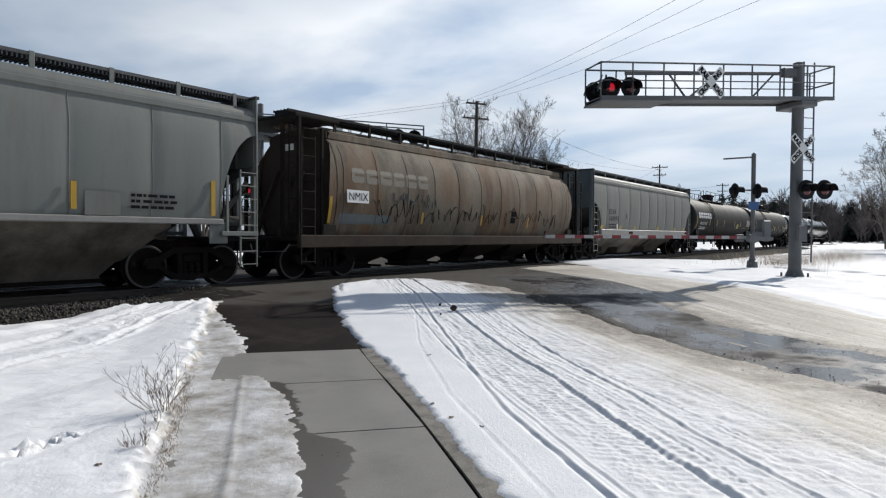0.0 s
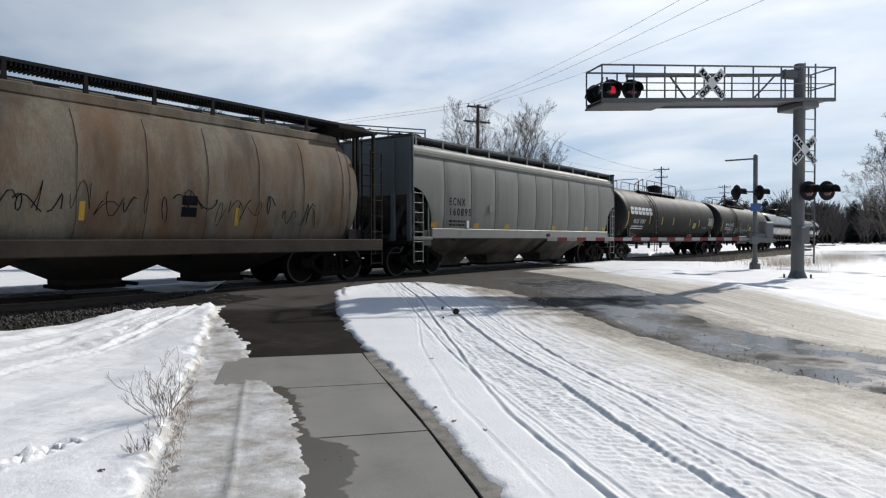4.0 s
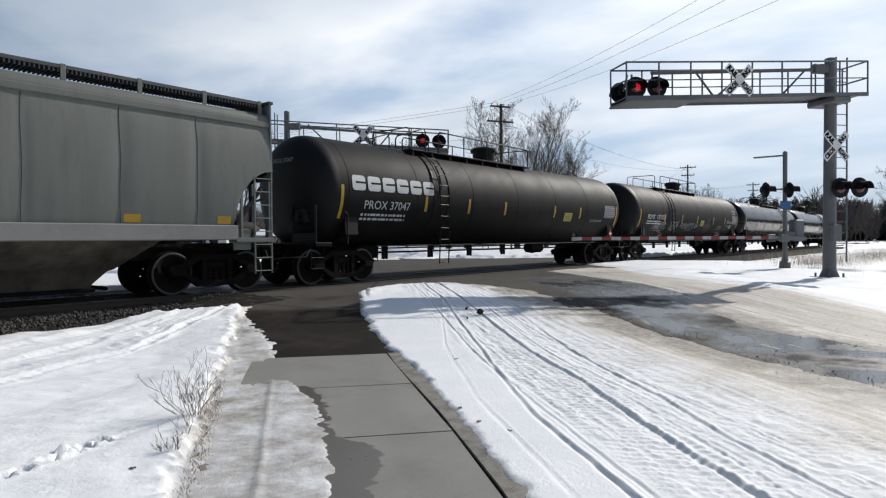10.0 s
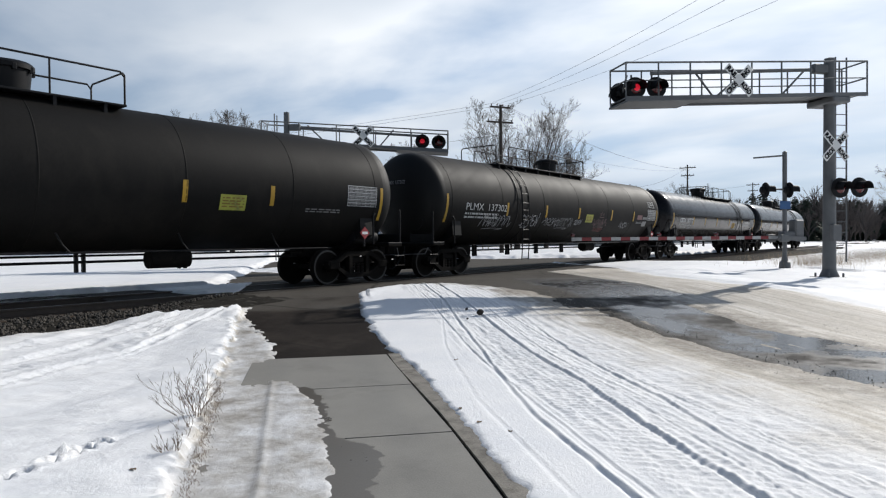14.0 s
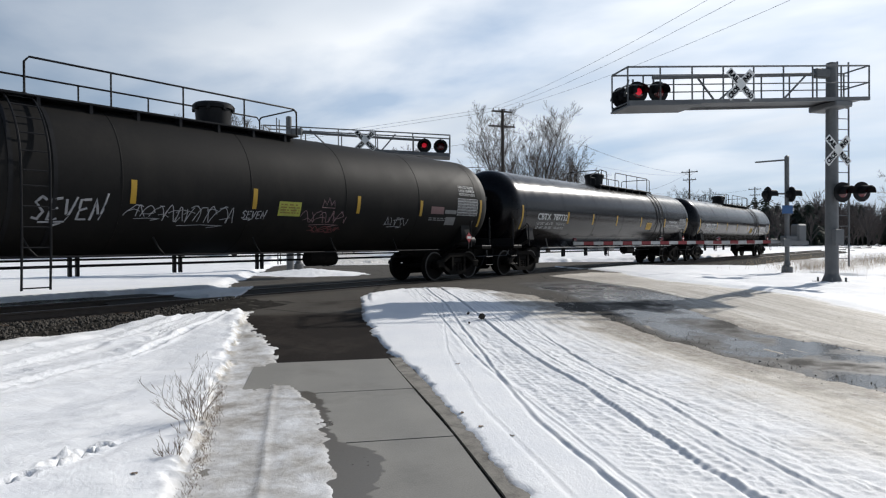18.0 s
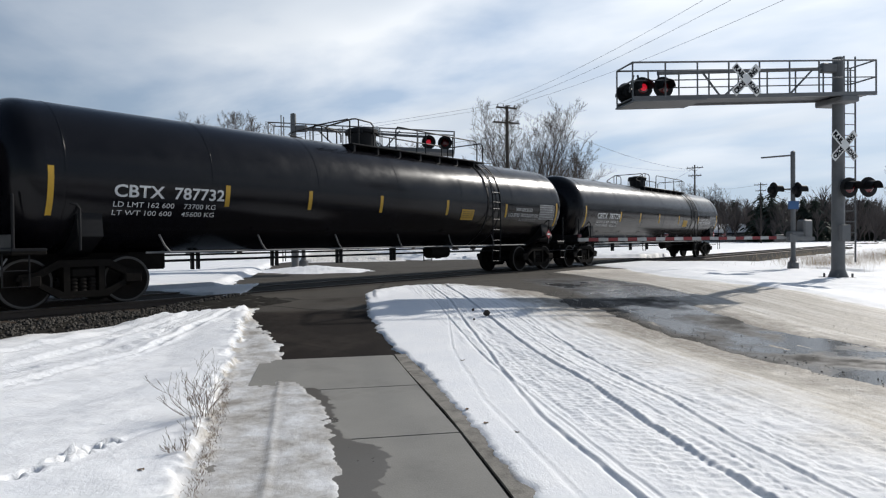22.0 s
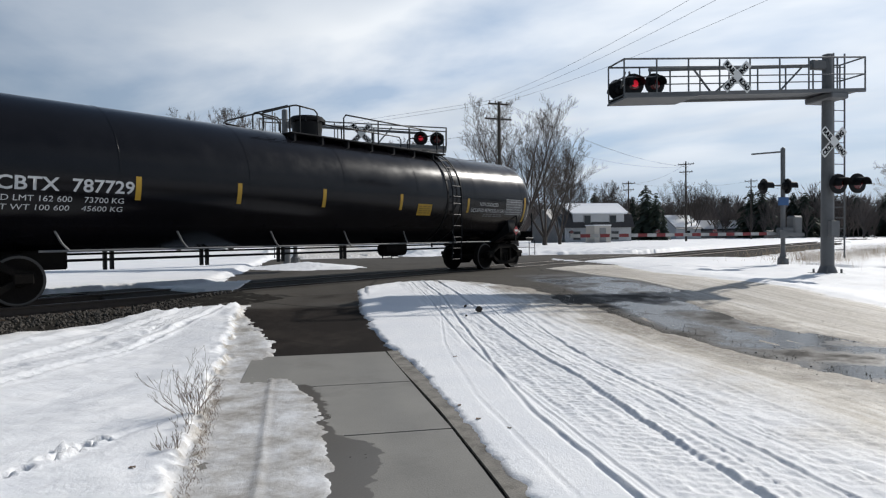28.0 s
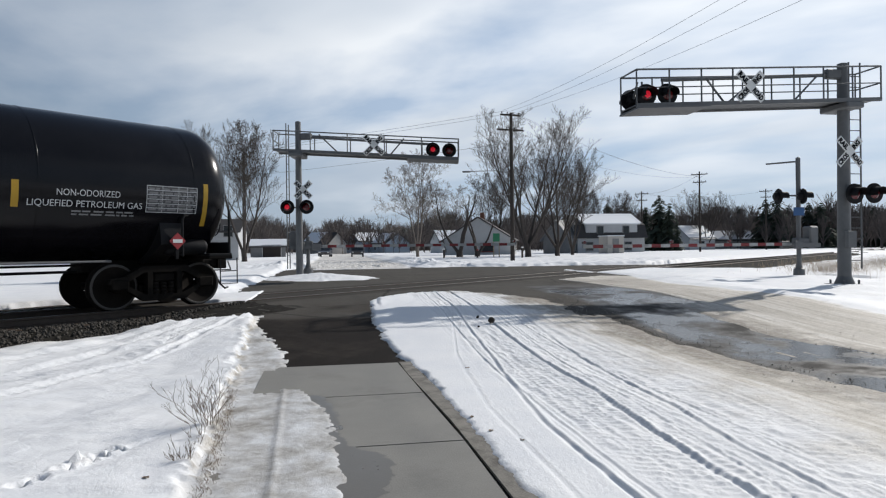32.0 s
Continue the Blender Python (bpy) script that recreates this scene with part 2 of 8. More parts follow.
M_YELLOW = material("yellow_reflective_strip", (0.40, 0.235, 0.012), 0.55, 0, 0.15, 6, 60, 0.03, dirt=(0.2, 0.15, 0.05), dirt_amount=0.15)
M_WHITE_LETTER = material("white_lettering_paint", (0.50, 0.51, 0.51), 0.6, 0, 0.1, 8, 60, 0.02)
M_FADED_LETTER = material("faded_white_lettering_paint", (0.19, 0.17, 0.135), 0.75, 0, 0.2, 4, 60, 0.02)
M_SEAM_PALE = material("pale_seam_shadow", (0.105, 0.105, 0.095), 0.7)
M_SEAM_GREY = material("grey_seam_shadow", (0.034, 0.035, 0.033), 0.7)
M_SILL = material("pale_sill_paint", (0.21, 0.205, 0.19), 0.6, 0, 0.15, 1.5, 40, 0.03, dirt=(0.13, 0.12, 0.10), dirt_amount=0.2)
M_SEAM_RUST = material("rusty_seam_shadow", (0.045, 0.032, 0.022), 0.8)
M_END_RUST = material("rust_brown_end_steel", (0.044, 0.033, 0.025), 0.85, 0, 0.4, 1.5, 30, 0.1, spec=0.2, dirt=(0.02, 0.016, 0.013), dirt_amount=0.4, dirt_scale=1.0)
M_END_BLUE = material("blue_grey_end_paint", (0.088, 0.106, 0.112), 0.6, 0, 0.15, 1.2, 30, 0.03, dirt=(0.07, 0.075, 0.075), dirt_amount=0.25)
M_END_GRIME = material("grimy_grey_end_steel", (0.075, 0.07, 0.062), 0.8, 0, 0.4, 2.0, 30, 0.08, spec=0.2, dirt=(0.03, 0.024, 0.019), dirt_amount=0.4, dirt_scale=1.5)
M_BLACK_LETTER = material("black_lettering_paint", (0.010, 0.010, 0.012), 0.8, 0, 0.2, 8, 60, 0.02, spec=0.05)
M_ROOFWALK = material("galvanised_roof_walk", (0.075, 0.077, 0.078), 0.6, 0.1, 0.3, 4, 50, 0.1)
M_GREY_LETTER = material("grey_small_lettering", (0.17, 0.17, 0.17), 0.6, 0, 0.2, 8, 60, 0.02)
M_NOTICE_PRINT = material("faded_notice_print", (0.20, 0.13, 0.02), 0.6)
M_RED = material("red_plate_paint", (0.30, 0.022, 0.026), 0.45, 0, 0.1, 6, 60, 0.02)
M_WHITEPAINT = material("white_plate_paint", (0.72, 0.72, 0.70), 0.5, 0, 0.08, 6, 60, 0.03)
# gate arm sheeting: the shade on its backlit side is put into duller colours
M_ARM_WHITE = material("grimy_white_sheeting", (0.40, 0.40, 0.39), 0.55, 0, 0.3, 3, 40, 0.05)
M_ARM_RED = material("grimy_red_sheeting", (0.20, 0.022, 0.024), 0.55, 0, 0.3, 3, 40, 0.05)
M_RAIL = material("rail_steel", (0.06, 0.045, 0.035), 0.7, 0.2, 0.3, 6, 60, 0.1)
M_RAILTOP = material("polished_rail_head", (0.16, 0.15, 0.145), 0.5, 0.6, 0.1, 6, 60, 0.02)
M_TIE = material("creosoted_timber", (0.06, 0.045, 0.035), 0.85, 0, 0.4, 4, 50, 0.3, stretch=(1, 6, 6), spec=0.08)
M_BALLAST = material("dark_ballast", (0.026, 0.024, 0.021), 0.9, 0, 0.6, 9, 35, 0.9, spec=0.05)
M_STONE = material("ballast_stone", (0.075, 0.068, 0.06), 0.85, 0, 0.6, 8, 60, 0.3, spec=0.1)
M_CONCRETE = material("pale_sidewalk_concrete", (0.222, 0.212, 0.190), 0.65, 0, 0.16, 1.6, 70, 0.2, dirt=(0.16, 0.152, 0.136), dirt_amount=0.25, dirt_scale=1.1)
M_KERB = material("stained_kerb_concrete", (0.20, 0.185, 0.16), 0.8, 0, 0.35, 3, 60, 0.5, dirt=(0.055, 0.046, 0.036), dirt_amount=0.55, dirt_scale=4)
M_BARK = material("grey_tree_bark", (0.058, 0.048, 0.042), 0.9, 0, 0.35, 5, 40, 0.4, stretch=(1, 1, 0.3))
M_TWIG = material("brown_twig_bark", (0.17, 0.12, 0.085), 0.9, 0, 0.3, 8, 40, 0.1)
M_POLE = material("weathered_pole_wood", (0.042, 0.034, 0.029), 0.9, 0, 0.35, 4, 40, 0.3, stretch=(6, 6, 0.5))
M_RED_LAMP_ON = glow("red_lamp_lit", (0.85, 0.015, 0.04), 0.42)
M_LENS = material("dark_red_lens", (0.10, 0.008, 0.01), 0.2, 0, 0.1, 5, 40, 0.02, coat=0.5)
M_WET = material("wet_concrete", (0.10, 0.088, 0.072), 0.3, 0, 0.2, 2.0, 60, 0.05)
M_SPRAY = material("grey_spray_paint", (0.30, 0.30, 0.31), 0.7, 0, 0.3, 9, 60, 0.02)
M_GLASS = material("dark_window_glass", (0.03, 0.035, 0.04), 0.08, 0, 0.2, 2, 20, 0.0)

# ---- mesh helpers ----


class Geo:
    """Collects vertices and faces of one mesh."""

    def __init__(self):
        self.v, self.f = [], []

    def box(self, x0, y0, z0, x1, y1, z1):
        k = len(self.v)
        self.v += [(x, y, z) for z in (z0, z1) for y in (y0, y1) for x in (x0, x1)]
        self.f += [tuple(k + i for i in q) for q in ((0, 2, 3, 1), (4, 5, 7, 6), (0, 1, 5, 4), (2, 6, 7, 3), (0, 4, 6, 2), (1, 3, 7, 5))]
        return self

    def bevel_box(self, x0, y0, z0, x1, y1, z1, c=0.02):
        """A box with chamfered edges."""
        c = min(c, abs(x1 - x0) * 0.45, abs(y1 - y0) * 0.45, abs(z1 - z0) * 0.45)
        bm = bmesh.new()
        bmesh.ops.create_cube(bm, size=1)
        for q in bm.verts:
            q.co = Vector(((x0 + x1) / 2 + q.co.x * (x1 - x0), (y0 + y1) / 2 + q.co.y * (y1 - y0), (z0 + z1) / 2 + q.co.z * (z1 - z0)))
        bmesh.ops.bevel(bm, geom=bm.edges[:], offset=c, segments=1, affect='EDGES')
        k = len(self.v)
        bm.verts.index_update()
        self.v += [tuple(q.co) for q in bm.verts]
        self.f += [tuple(k + q.index for q in g.verts) for g in bm.faces]
        bm.free()
        return self

    def ring(self, c, ax, r, n, ry=None, phase=0.0):
        ax = Vector(ax).normalized()
        a = ax.orthogonal().normalized() if abs(ax.z) > 0.9 else Vector((0, 0, 1)).cross(ax).normalized()
        b = ax.cross(a)
        k = len(self.v)
        for i in range(n):
            t = phase + 2 * math.pi * i / n
            self.v.append(tuple(Vector(c) + a * (r * math.cos(t)) + b * ((ry or r) * math.sin(t))))
        return k

    def bridge(self, k0, k1, n):
        for i in range(n):
            j = (i + 1) % n
            self.f.append((k0 + i, k0 + j, k1 + j, k1 + i))

    def cyl(self, p0, p1, r0, r1=None, n=12, caps=True):
        ax = Vector(p1) - Vector(p0)
        r1 = r0 if r1 is None else r1
        a = self.ring(p0, ax, r0, n)
        b = self.ring(p1, ax, r1, n)
        self.bridge(a, b, n)
        if caps:
            self.f.append(tuple(range(a + n - 1, a - 1, -1)))
            self.f.append(tuple(range(b, b + n)))
        return self

    def tube(self, pts, r, n=8):
        """A bent rod through the points."""
        pts = [Vector(q) for q in pts]
        ks = []
        for i, q in enumerate(pts):
            ax = pts[min(i + 1, len(pts) - 1)] - pts[max(i - 1, 0)]
            ks.append(self.ring(q, ax, r, n))
        for a, b in zip(ks, ks[1:]):
            # align rings that were started at different angles
            off = min(range(n), key=lambda o: sum((Vector(self.v[a + i]) - Vector(self.v[b + (i + o) % n])).length for i in range(0, n, 2)))
            for i in range(n):
                j = (i + 1) % n
                self.f.append((a + i, a + j, b + (j + off) % n, b + (i + off) % n))
        self.f.append(tuple(range(ks[0] + n - 1, ks[0] - 1, -1)))
        self.f.append(tuple(range(ks[-1], ks[-1] + n)))
        return self

    def lathe(self, prof, n=32, axis='x', c=(0, 0, 0)):
        """Turns a profile of (along, radius) about an axis through c."""
        c = Vector(c)
        ax = {'x': Vector((1, 0, 0)), 'y': Vector((0, 1, 0)), 'z': Vector((0, 0, 1))}[axis]
        ks = [self.ring(c + ax * a, ax, max(r, 1e-4), n) for a, r in prof]
        for a, b in zip(ks, ks[1:]):
            self.bridge(a, b, n)
        return self

    def prism(self, outline, d0, d1, plane='xz'):
        """A closed outline drawn out between two depths."""
        k, n = len(self.v), len(outline)
        for d in (d0, d1):
            for a, b in outline:
                self.v.append({'xz': (a, d, b), 'yz': (d, a, b), 'xy': (a, b, d)}[plane])
        self.f.append(tuple(range(k, k + n)))
        self.f.append(tuple(range(k + 2 * n - 1, k + n - 1, -1)))
        for i in range(n):
            j = (i + 1) % n
            self.f.append((k + i, k + n + i, k + n + j, k + j))
        return self

    def loft(self, sections, closed=True, caps=False):
        """Skins rows of equally many points."""
        n = len(sections[0])
        ks = []
        for s in sections:
            ks.append(len(self.v))
            self.v += [tuple(q) for q in s]
        m = n if closed else n - 1
        for a, b in zip(ks, ks[1:]):
            for i in range(m):
                j = (i + 1) % n
                self.f.append((a + i, a + j, b + j, b + i))
        if caps:
            self.f.append(tuple(range(ks[0] + n - 1, ks[0] - 1, -1)))
            self.f.append(tuple(range(ks[-1], ks[-1] + n)))
        return self

    def mesh(self, name, mat, smooth=35):
        me = bpy.data.meshes.new(name)
        me.from_pydata(self.v, [], self.f)
        bm = bmesh.new()
        bm.from_mesh(me)
        bmesh.ops.recalc_face_normals(bm, faces=bm.faces[:])
        bm.to_mesh(me)
        bm.free()
        if smooth:
            me.polygons.foreach_set("use_smooth", [True] * len(me.polygons))
            me.set_sharp_from_angle(angle=radians(smooth))
        me.materials.append(mat)
        return me


def part(name, geo, mat, parent, label="", smooth=35):
    """One mesh object under a thing or under a part."""
    ob = new(name, geo.mesh(name, mat, smooth) if isinstance(geo, Geo) else geo)
    ob.parent = parent
    return tagged(ob, label=label)


def thing(name, label, category, group="", m=None, kind=""):
    ob = new(name)
    ob.empty_display_size = 0.3
    if m is not None:
        ob.matrix_basis = m
    return tagged(ob, label, category, group, kind)


def text_mesh(body, size, mat, name="lettering", depth=0.0, squash=1.0, bold=0.0, spacing=1.0):
    """The letters of a word as a flat mesh in the xz plane, left end at 0, facing -y."""
    cu = bpy.data.curves.new(name, 'FONT')
    cu.body = body
    cu.size = size
    cu.offset = bold
    cu.space_character = spacing
    cu.resolution_u = 3
    ob = bpy.data.objects.new(name, cu)
    scene.collection.objects.link(ob)
    dg = bpy.context.evaluated_depsgraph_get()
    me = bpy.data.meshes.new_from_object(ob.evaluated_get(dg))
    bpy.data.objects.remove(ob)
    bpy.data.curves.remove(cu)
    me.transform(Matrix(((squash, 0, 0, 0), (0, 0, -1, 0), (0, 1, 0, 0), (0, 0, 0, 1))))
    me.materials.clear()
    me.materials.append(mat)
    return me


def block_marks(count, w, h, gap, mat, name="painted_mark"):
    """A row of heavy rounded blocks, each with a slot, as fine flat cells in the xz plane from x = 0."""

    def inside(a, b, l, r, d, t, q):
        if not (l <= a <= r and d <= b <= t):
            return False
        cx = min(max(a, l + q), r - q)
        cz = min(max(b, d + q), t - q)
        return ((a - cx) / q) ** 2 + ((b - cz) / q) ** 2 <= 1

    def hit(a, b):
        return inside(a, b, 0, 1, 0, 1, 0.22) and not inside(a, b, 0.24, 1.0, 0.44, 0.58, 0.02)

    g = Geo()
    nx, nz = 24, 22
    for k in range(count):
        for i in range(nx):
            for j in range(nz):
                if hit((i + 0.5) / nx, (j + 0.5) / nz):
                    x, z = k * (w + gap) + w * i / nx, h * j / nz
                    q = len(g.v)
                    g.v += [(x, 0, z), (x + w / nx, 0, z), (x + w / nx, 0, z + h / nz), (x, 0, z + h / nz)]
                    g.f.append((q, q + 1, q + 2, q + 3))
    return g.mesh(name, mat, 0)


def wrap(me, R, zc, lift=0.006):
    """Bends a flat xz mesh onto the near side of a lying cylinder."""
    for q in me.vertices:
        z = q.co.z - zc
        a = max(-1.4, min(1.4, z / R))
        q.co = (q.co.x, -(R + lift) * math.cos(a), zc + (R + lift) * math.sin(a))
    return me


def wrap_section(me, sec, lift=0.004):
    """Lays a flat xz mesh onto the near side of a hopper with that cross-section."""
    zs_, ys_ = [q[1] for q in sec[:8]], [q[0] for q in sec[:8]]
    for q in me.vertices:
        q.co = (q.co.x, -(float(np.interp(q.co.z, zs_, ys_)) + lift), q.co.z)
    return me


def section_patch(x0, x1, z0, z1, sec, n=6, lift=0.005):
    """A thin plate that follows a hopper's cross-section."""
    zs_, ys_ = [q[1] for q in sec[:8]], [q[0] for q in sec[:8]]
    g = Geo()
    g.loft([[(x, -(float(np.interp(z, zs_, ys_)) + lift), z) for x in (x0, x1)] for z in np.linspace(z0, z1, n + 1)], closed=False)
    return g


def patch(x0, x1, z0, z1, R, zc, n=8, lift=0.005, m=2):
    """A thin curved plate on the near side of a lying cylinder."""
    g = Geo()
    rows = []
    for i in range(n + 1):
        a = (z0 + (z1 - z0) * i / n - zc) / R
        rows.append([(x0 + (x1 - x0) * j / m, -(R + lift) * math.cos(a), zc + (R + lift) * math.sin(a)) for j in range(m + 1)])
    g.loft(rows, closed=False)
    return g

# ---- the lie of the land ----
CA, SA = math.cos(radians(50)), math.sin(radians(50))
TRACK_Y, RAIL_Z = 13.78, 0.44


def smooth(t):
    t = np.clip(t, 0, 1)
    return t * t * (3 - 2 * t)


def lattice(ix, iy, seed):
    h = (ix.astype(np.int64) * 374761393 + iy.astype(np.int64) * 668265263 + seed * 974711) & 0x7fffffff
    h = ((h ^ (h >> 13)) * 1274126177) & 0x7fffffff
    return ((h ^ (h >> 16)) & 0xffff) / 65535.0


def vnoise(x, y, seed=0):
    """Smooth noise from -1 to 1 on arrays."""
    x, y = np.asarray(x, float), np.asarray(y, float)
    ix, iy = np.floor(x), np.floor(y)
    fx, fy = smooth(x - ix), smooth(y - iy)
    a, b = lattice(ix, iy, seed), lattice(ix + 1, iy, seed)
    c, d = lattice(ix, iy + 1, seed), lattice(ix + 1, iy + 1, seed)
    return 2 * ((a * (1 - fx) + b * fx) * (1 - fy) + (c * (1 - fx) + d * fx) * fy) - 1


def fbm(x, y, seed=0, octaves=4):
    r, k = 0, 1.0
    for o in range(octaves):
        r = r + k * vnoise(x * 2 ** o, y * 2 ** o, seed + o)
        k *= 0.5
    return r / 1.9


def gz(x, y):
    """Bare height of the land: it climbs to the level crossing."""
    u, v = x * CA + y * SA, x * SA - y * CA
    ditch = 0.48 * smooth((x - 31) / 7) * smooth((y - 7.0) / 2.5) * smooth((13.4 - y) / 0.8)
    dip = 0.17 * smooth((v - 10.5) / 2.5) * smooth((8.6 - y) / 2.5)
    return -dip + 0.42 * smooth((u - 7.5) / 8) * (1 - 0.5 * smooth((-v - 1.5) / 3) * (1 - smooth((y - 12) / 3))) - ditch


def xy(u, v):
    """From along and right of the road to the world."""
    return u * CA + v * SA, u * SA - v * CA


def snow_cover(u, v):
    """Thickness of snow, share of tan slush and share of grey ice at places on the land."""
    x, y = xy(u, v)
    n1 = fbm(x * 2.3, y * 2.3, 3)
    n2 = fbm(x * 7, y * 7, 11, 3)
    edge = 0.10 * n1 + 0.05 * n2
    n3 = fbm(x * 0.45, y * 0.45, 21)
    # bank beside the walk, thin ice over the walk
    vb = np.interp(u, [2, 4.4, 5.6, 7.2, 8.6, 10.4, 12.7, 15], [-0.75, -0.84, -0.94, -1.08, -1.18, -1.30, -1.43, -1.7])
    vi = np.interp(u, [2, 4.2, 4.4, 5.1, 5.7, 6.6, 7.3, 7.8, 8.4, 8.8, 9.2, 10.1, 12.3], [0.06, 0.08, 0.12, 0.10, 0.02, -0.06, -0.25, -0.60, -0.70, -0.64, -0.62, -0.84, -1.4])
    crust = fbm(x * 13, y * 13, 75, 3)
    bank = (0.078 + 0.020 * n2 * smooth((v - vb + 0.5) / 0.4) + 0.022 * crust * smooth((v - vb + 0.28) / 0.2)) * smooth((vb - v + edge + 0.07 * crust) / 0.15) * (0.35 + 0.65 * smooth((11.9 - y) / 0.9)) + 0.05 * n3 * smooth((vb - v) / 1.0) + 0.012 * n1 * (v < vb) + 0.035 * smooth((vb - 0.3 - v) / 0.8) * (vnoise(x * 0.35, y * 1.7, 71) + 0.5 * vnoise(x * 0.9, y * 3.4, 72)) + 0.010 * smooth((vb - 0.2 - v) / 0.5) * fbm(x * 5, y * 9, 73, 3)
    flake = 0.05 * fbm(x * 1.9, y * 1.9, 31, 3) + 0.06 * fbm(x * 3.1, y * 3.1, 33, 3) + 0.075 * fbm(x * 11, y * 11, 34, 3)
    # the ice breaks off straight where the second slab ends
    vi = np.where((u > 7.42 + 0.3 * flake) & (v > -0.62), -2.0, vi)
    icy = np.clip((vi + flake * (1 + 0.8 * smooth((u - 7.5) / 0.5)) - v) / 0.07, -1, 1) * 0.019 + 0.004 * np.clip(n2, -0.6, 1) * (v < vi) + 0.004 * n1 * (v < vi - 0.15) * (v > -0.45) + 0.004 * crust * (v < vi)
    # ridges pressed into the ice
    icy = icy + 0.012 * np.exp(-((v + 0.24 + 0.042 * u - 0.015 * n1) / 0.022) ** 2) * (v < vi) - 0.002 * smooth((-0.24 - 0.042 * u - v) / 0.05) * (v > vb)
    left = np.where(v < vb + edge, np.maximum(bank, icy), icy)
    # right of the kerb: packed snow with wheel tracks
    vr = np.interp(u, [2, 3.9, 5.1, 6.9, 7.9, 8.8, 9.9, 11.4, 14.6], [1.27, 1.23, 1.17, 1.15, 1.12, 0.97, 0.86, 0.76, 0.84])
    right = np.clip((v - vr - 0.6 * edge - 0.04 * n2) / 0.05, -1, 1) * 0.032 + 0.008 * n3
    for us_, vs_, w, d in (((3, 4.2, 5.3, 6.8, 8.6, 13), (1.83, 1.85, 1.84, 1.98, 2.18, 2.5), 0.020, 0.026), ((3, 5.3, 8.6, 13), (1.96, 1.98, 2.05, 2.2), 0.014, 0.018),
                           ((3, 4.1, 5.0, 6.6, 9, 14), (2.60, 2.61, 2.66, 2.81, 2.83, 2.9), 0.024, 0.034), ((3, 6, 14), (2.16, 2.24, 2.4), 0.012, 0.008), ((3, 6, 14), (2.78, 2.98, 3.2), 0.014, 0.012),
                           ((3, 4.5, 5.7, 6.9, 13.5), (3.08, 3.12, 3.28, 3.32, 3.7), 0.020, 0.022), ((3, 6, 14), (3.42, 3.44, 3.3), 0.014, 0.010), ((3, 4.2, 6.5, 12), (3.9, 4.0, 4.1, 3.9), 0.02, 0.010),
                           ((3, 6, 12), (4.35, 4.4, 4.2), 0.03, 0.008), ((3, 6, 12), (4.7, 4.75, 4.6), 0.02, 0.008), ((6, 9, 14), (1.5, 1.75, 2.6), 0.012, 0.010)):
        c = np.interp(u, us_, vs_)
        vc = vs_[0]
        wob = 0.014 * vnoise(u * 0.35, np.full_like(u, vc), 5) + 0.008 * vnoise(u * 4, np.full_like(u, vc), 6)
        right = right - d * np.exp(-((v - c - wob) / w) ** 2) * np.clip(0.7 + 0.4 * vnoise(u * 0.5, v * 0 + vc, 8) + 0.1 * n2, 0, 2) + 0.4 * d * np.exp(-((v - c - wob - 1.9 * w) / w) ** 2) * (1 + 0.5 * n2)
    # tread marks between the ruts
    right = right + smooth((v - 1.75) / 0.5) * (0.008 * fbm(u * 2.0, v * 17, 61, 3) + 0.011 * fbm(x * 15, y * 15, 62, 2))
    tread = smooth((v - 2.0) / 0.2) * smooth((3.0 - v) / 0.2) + 0.5 * smooth((v - 3.1) / 0.3) * smooth((5.2 - v) / 0.5)
    right = right + tread * 0.008 * np.sin((u + 0.5 * v) * 2 * math.pi / 0.105 + 1.2 * n1) * (0.5 + 0.5 * n1) + tread * 0.008 * n2
    ue = np.interp(v, [0.5, 0.84, 1.86, 3.4, 4.5, 5.6], [14.0, 14.6, 16.1, 16.4, 14.5, 12.8]) + 2.5 * edge
    right = np.minimum(right, np.clip((ue - u) / 0.16, -1, 1) * 0.06)
    right = right + 0.05 * np.exp(-((ue - u - 0.6) / 0.5) ** 2) * (v > vr + 0.2) * smooth((3.6 - v) / 0.6)
    # wet lane, slush beyond it and the bank at the masts
    streak = vnoise(u * 0.6, v * 5, 81)
    wet = smooth((v - np.interp(u, [6, 8.5, 10.6, 12.7], [5.6, 5.2, 5.0, 4.4]) - 1.4 * edge - 0.25 * n3 - 0.15 * streak) / 0.5) * smooth((np.interp(u, [5, 8, 9.5, 12], [8.4, 8.0, 7.6, 7.5]) + 1.2 * edge + 0.3 * n3 + 0.2 * streak - v) / 0.5)
    wet = wet * (1 - 0.5 * smooth((streak - 0.6) / 0.3) * smooth((n1 - 0.1) / 0.4))
    right = right + 0.006 * fbm(u * 0.7, v * 26, 64, 2) * smooth((v - 1.75) / 0.3) * smooth((5 - v) / 0.6)
    cap = 0.010 + 0.05 * smooth((5.2 - v) / 2.0)
    right = np.where(v > 3.2, np.minimum(right, cap - 0.024 * wet + 0.006 * n2 + 0.004 * streak), right)
    vis = np.interp(u, [5, 11, 13.2, 15.0, 17.8, 20.5, 23.6], [11.4, 10.8, 10.9, 10.3, 10.3, 10.8, 11.6]) + edge * 2
    slush_r = 0.010 + 0.008 * n1 + 0.007 * vnoise(u * 0.5, v * 4, 83) - 0.06 * smooth((u - 21 + 4 * n3 - 0.5 * (v - 9)) / 4)
    right = np.where(v > 8.0, slush_r - 0.024 * wet, right)
    isl = np.clip((v - vis) / 0.25, -1, 1) * np.clip((24.6 - u + (v - 8.7) * 0.84) / 0.4, -1, 1)
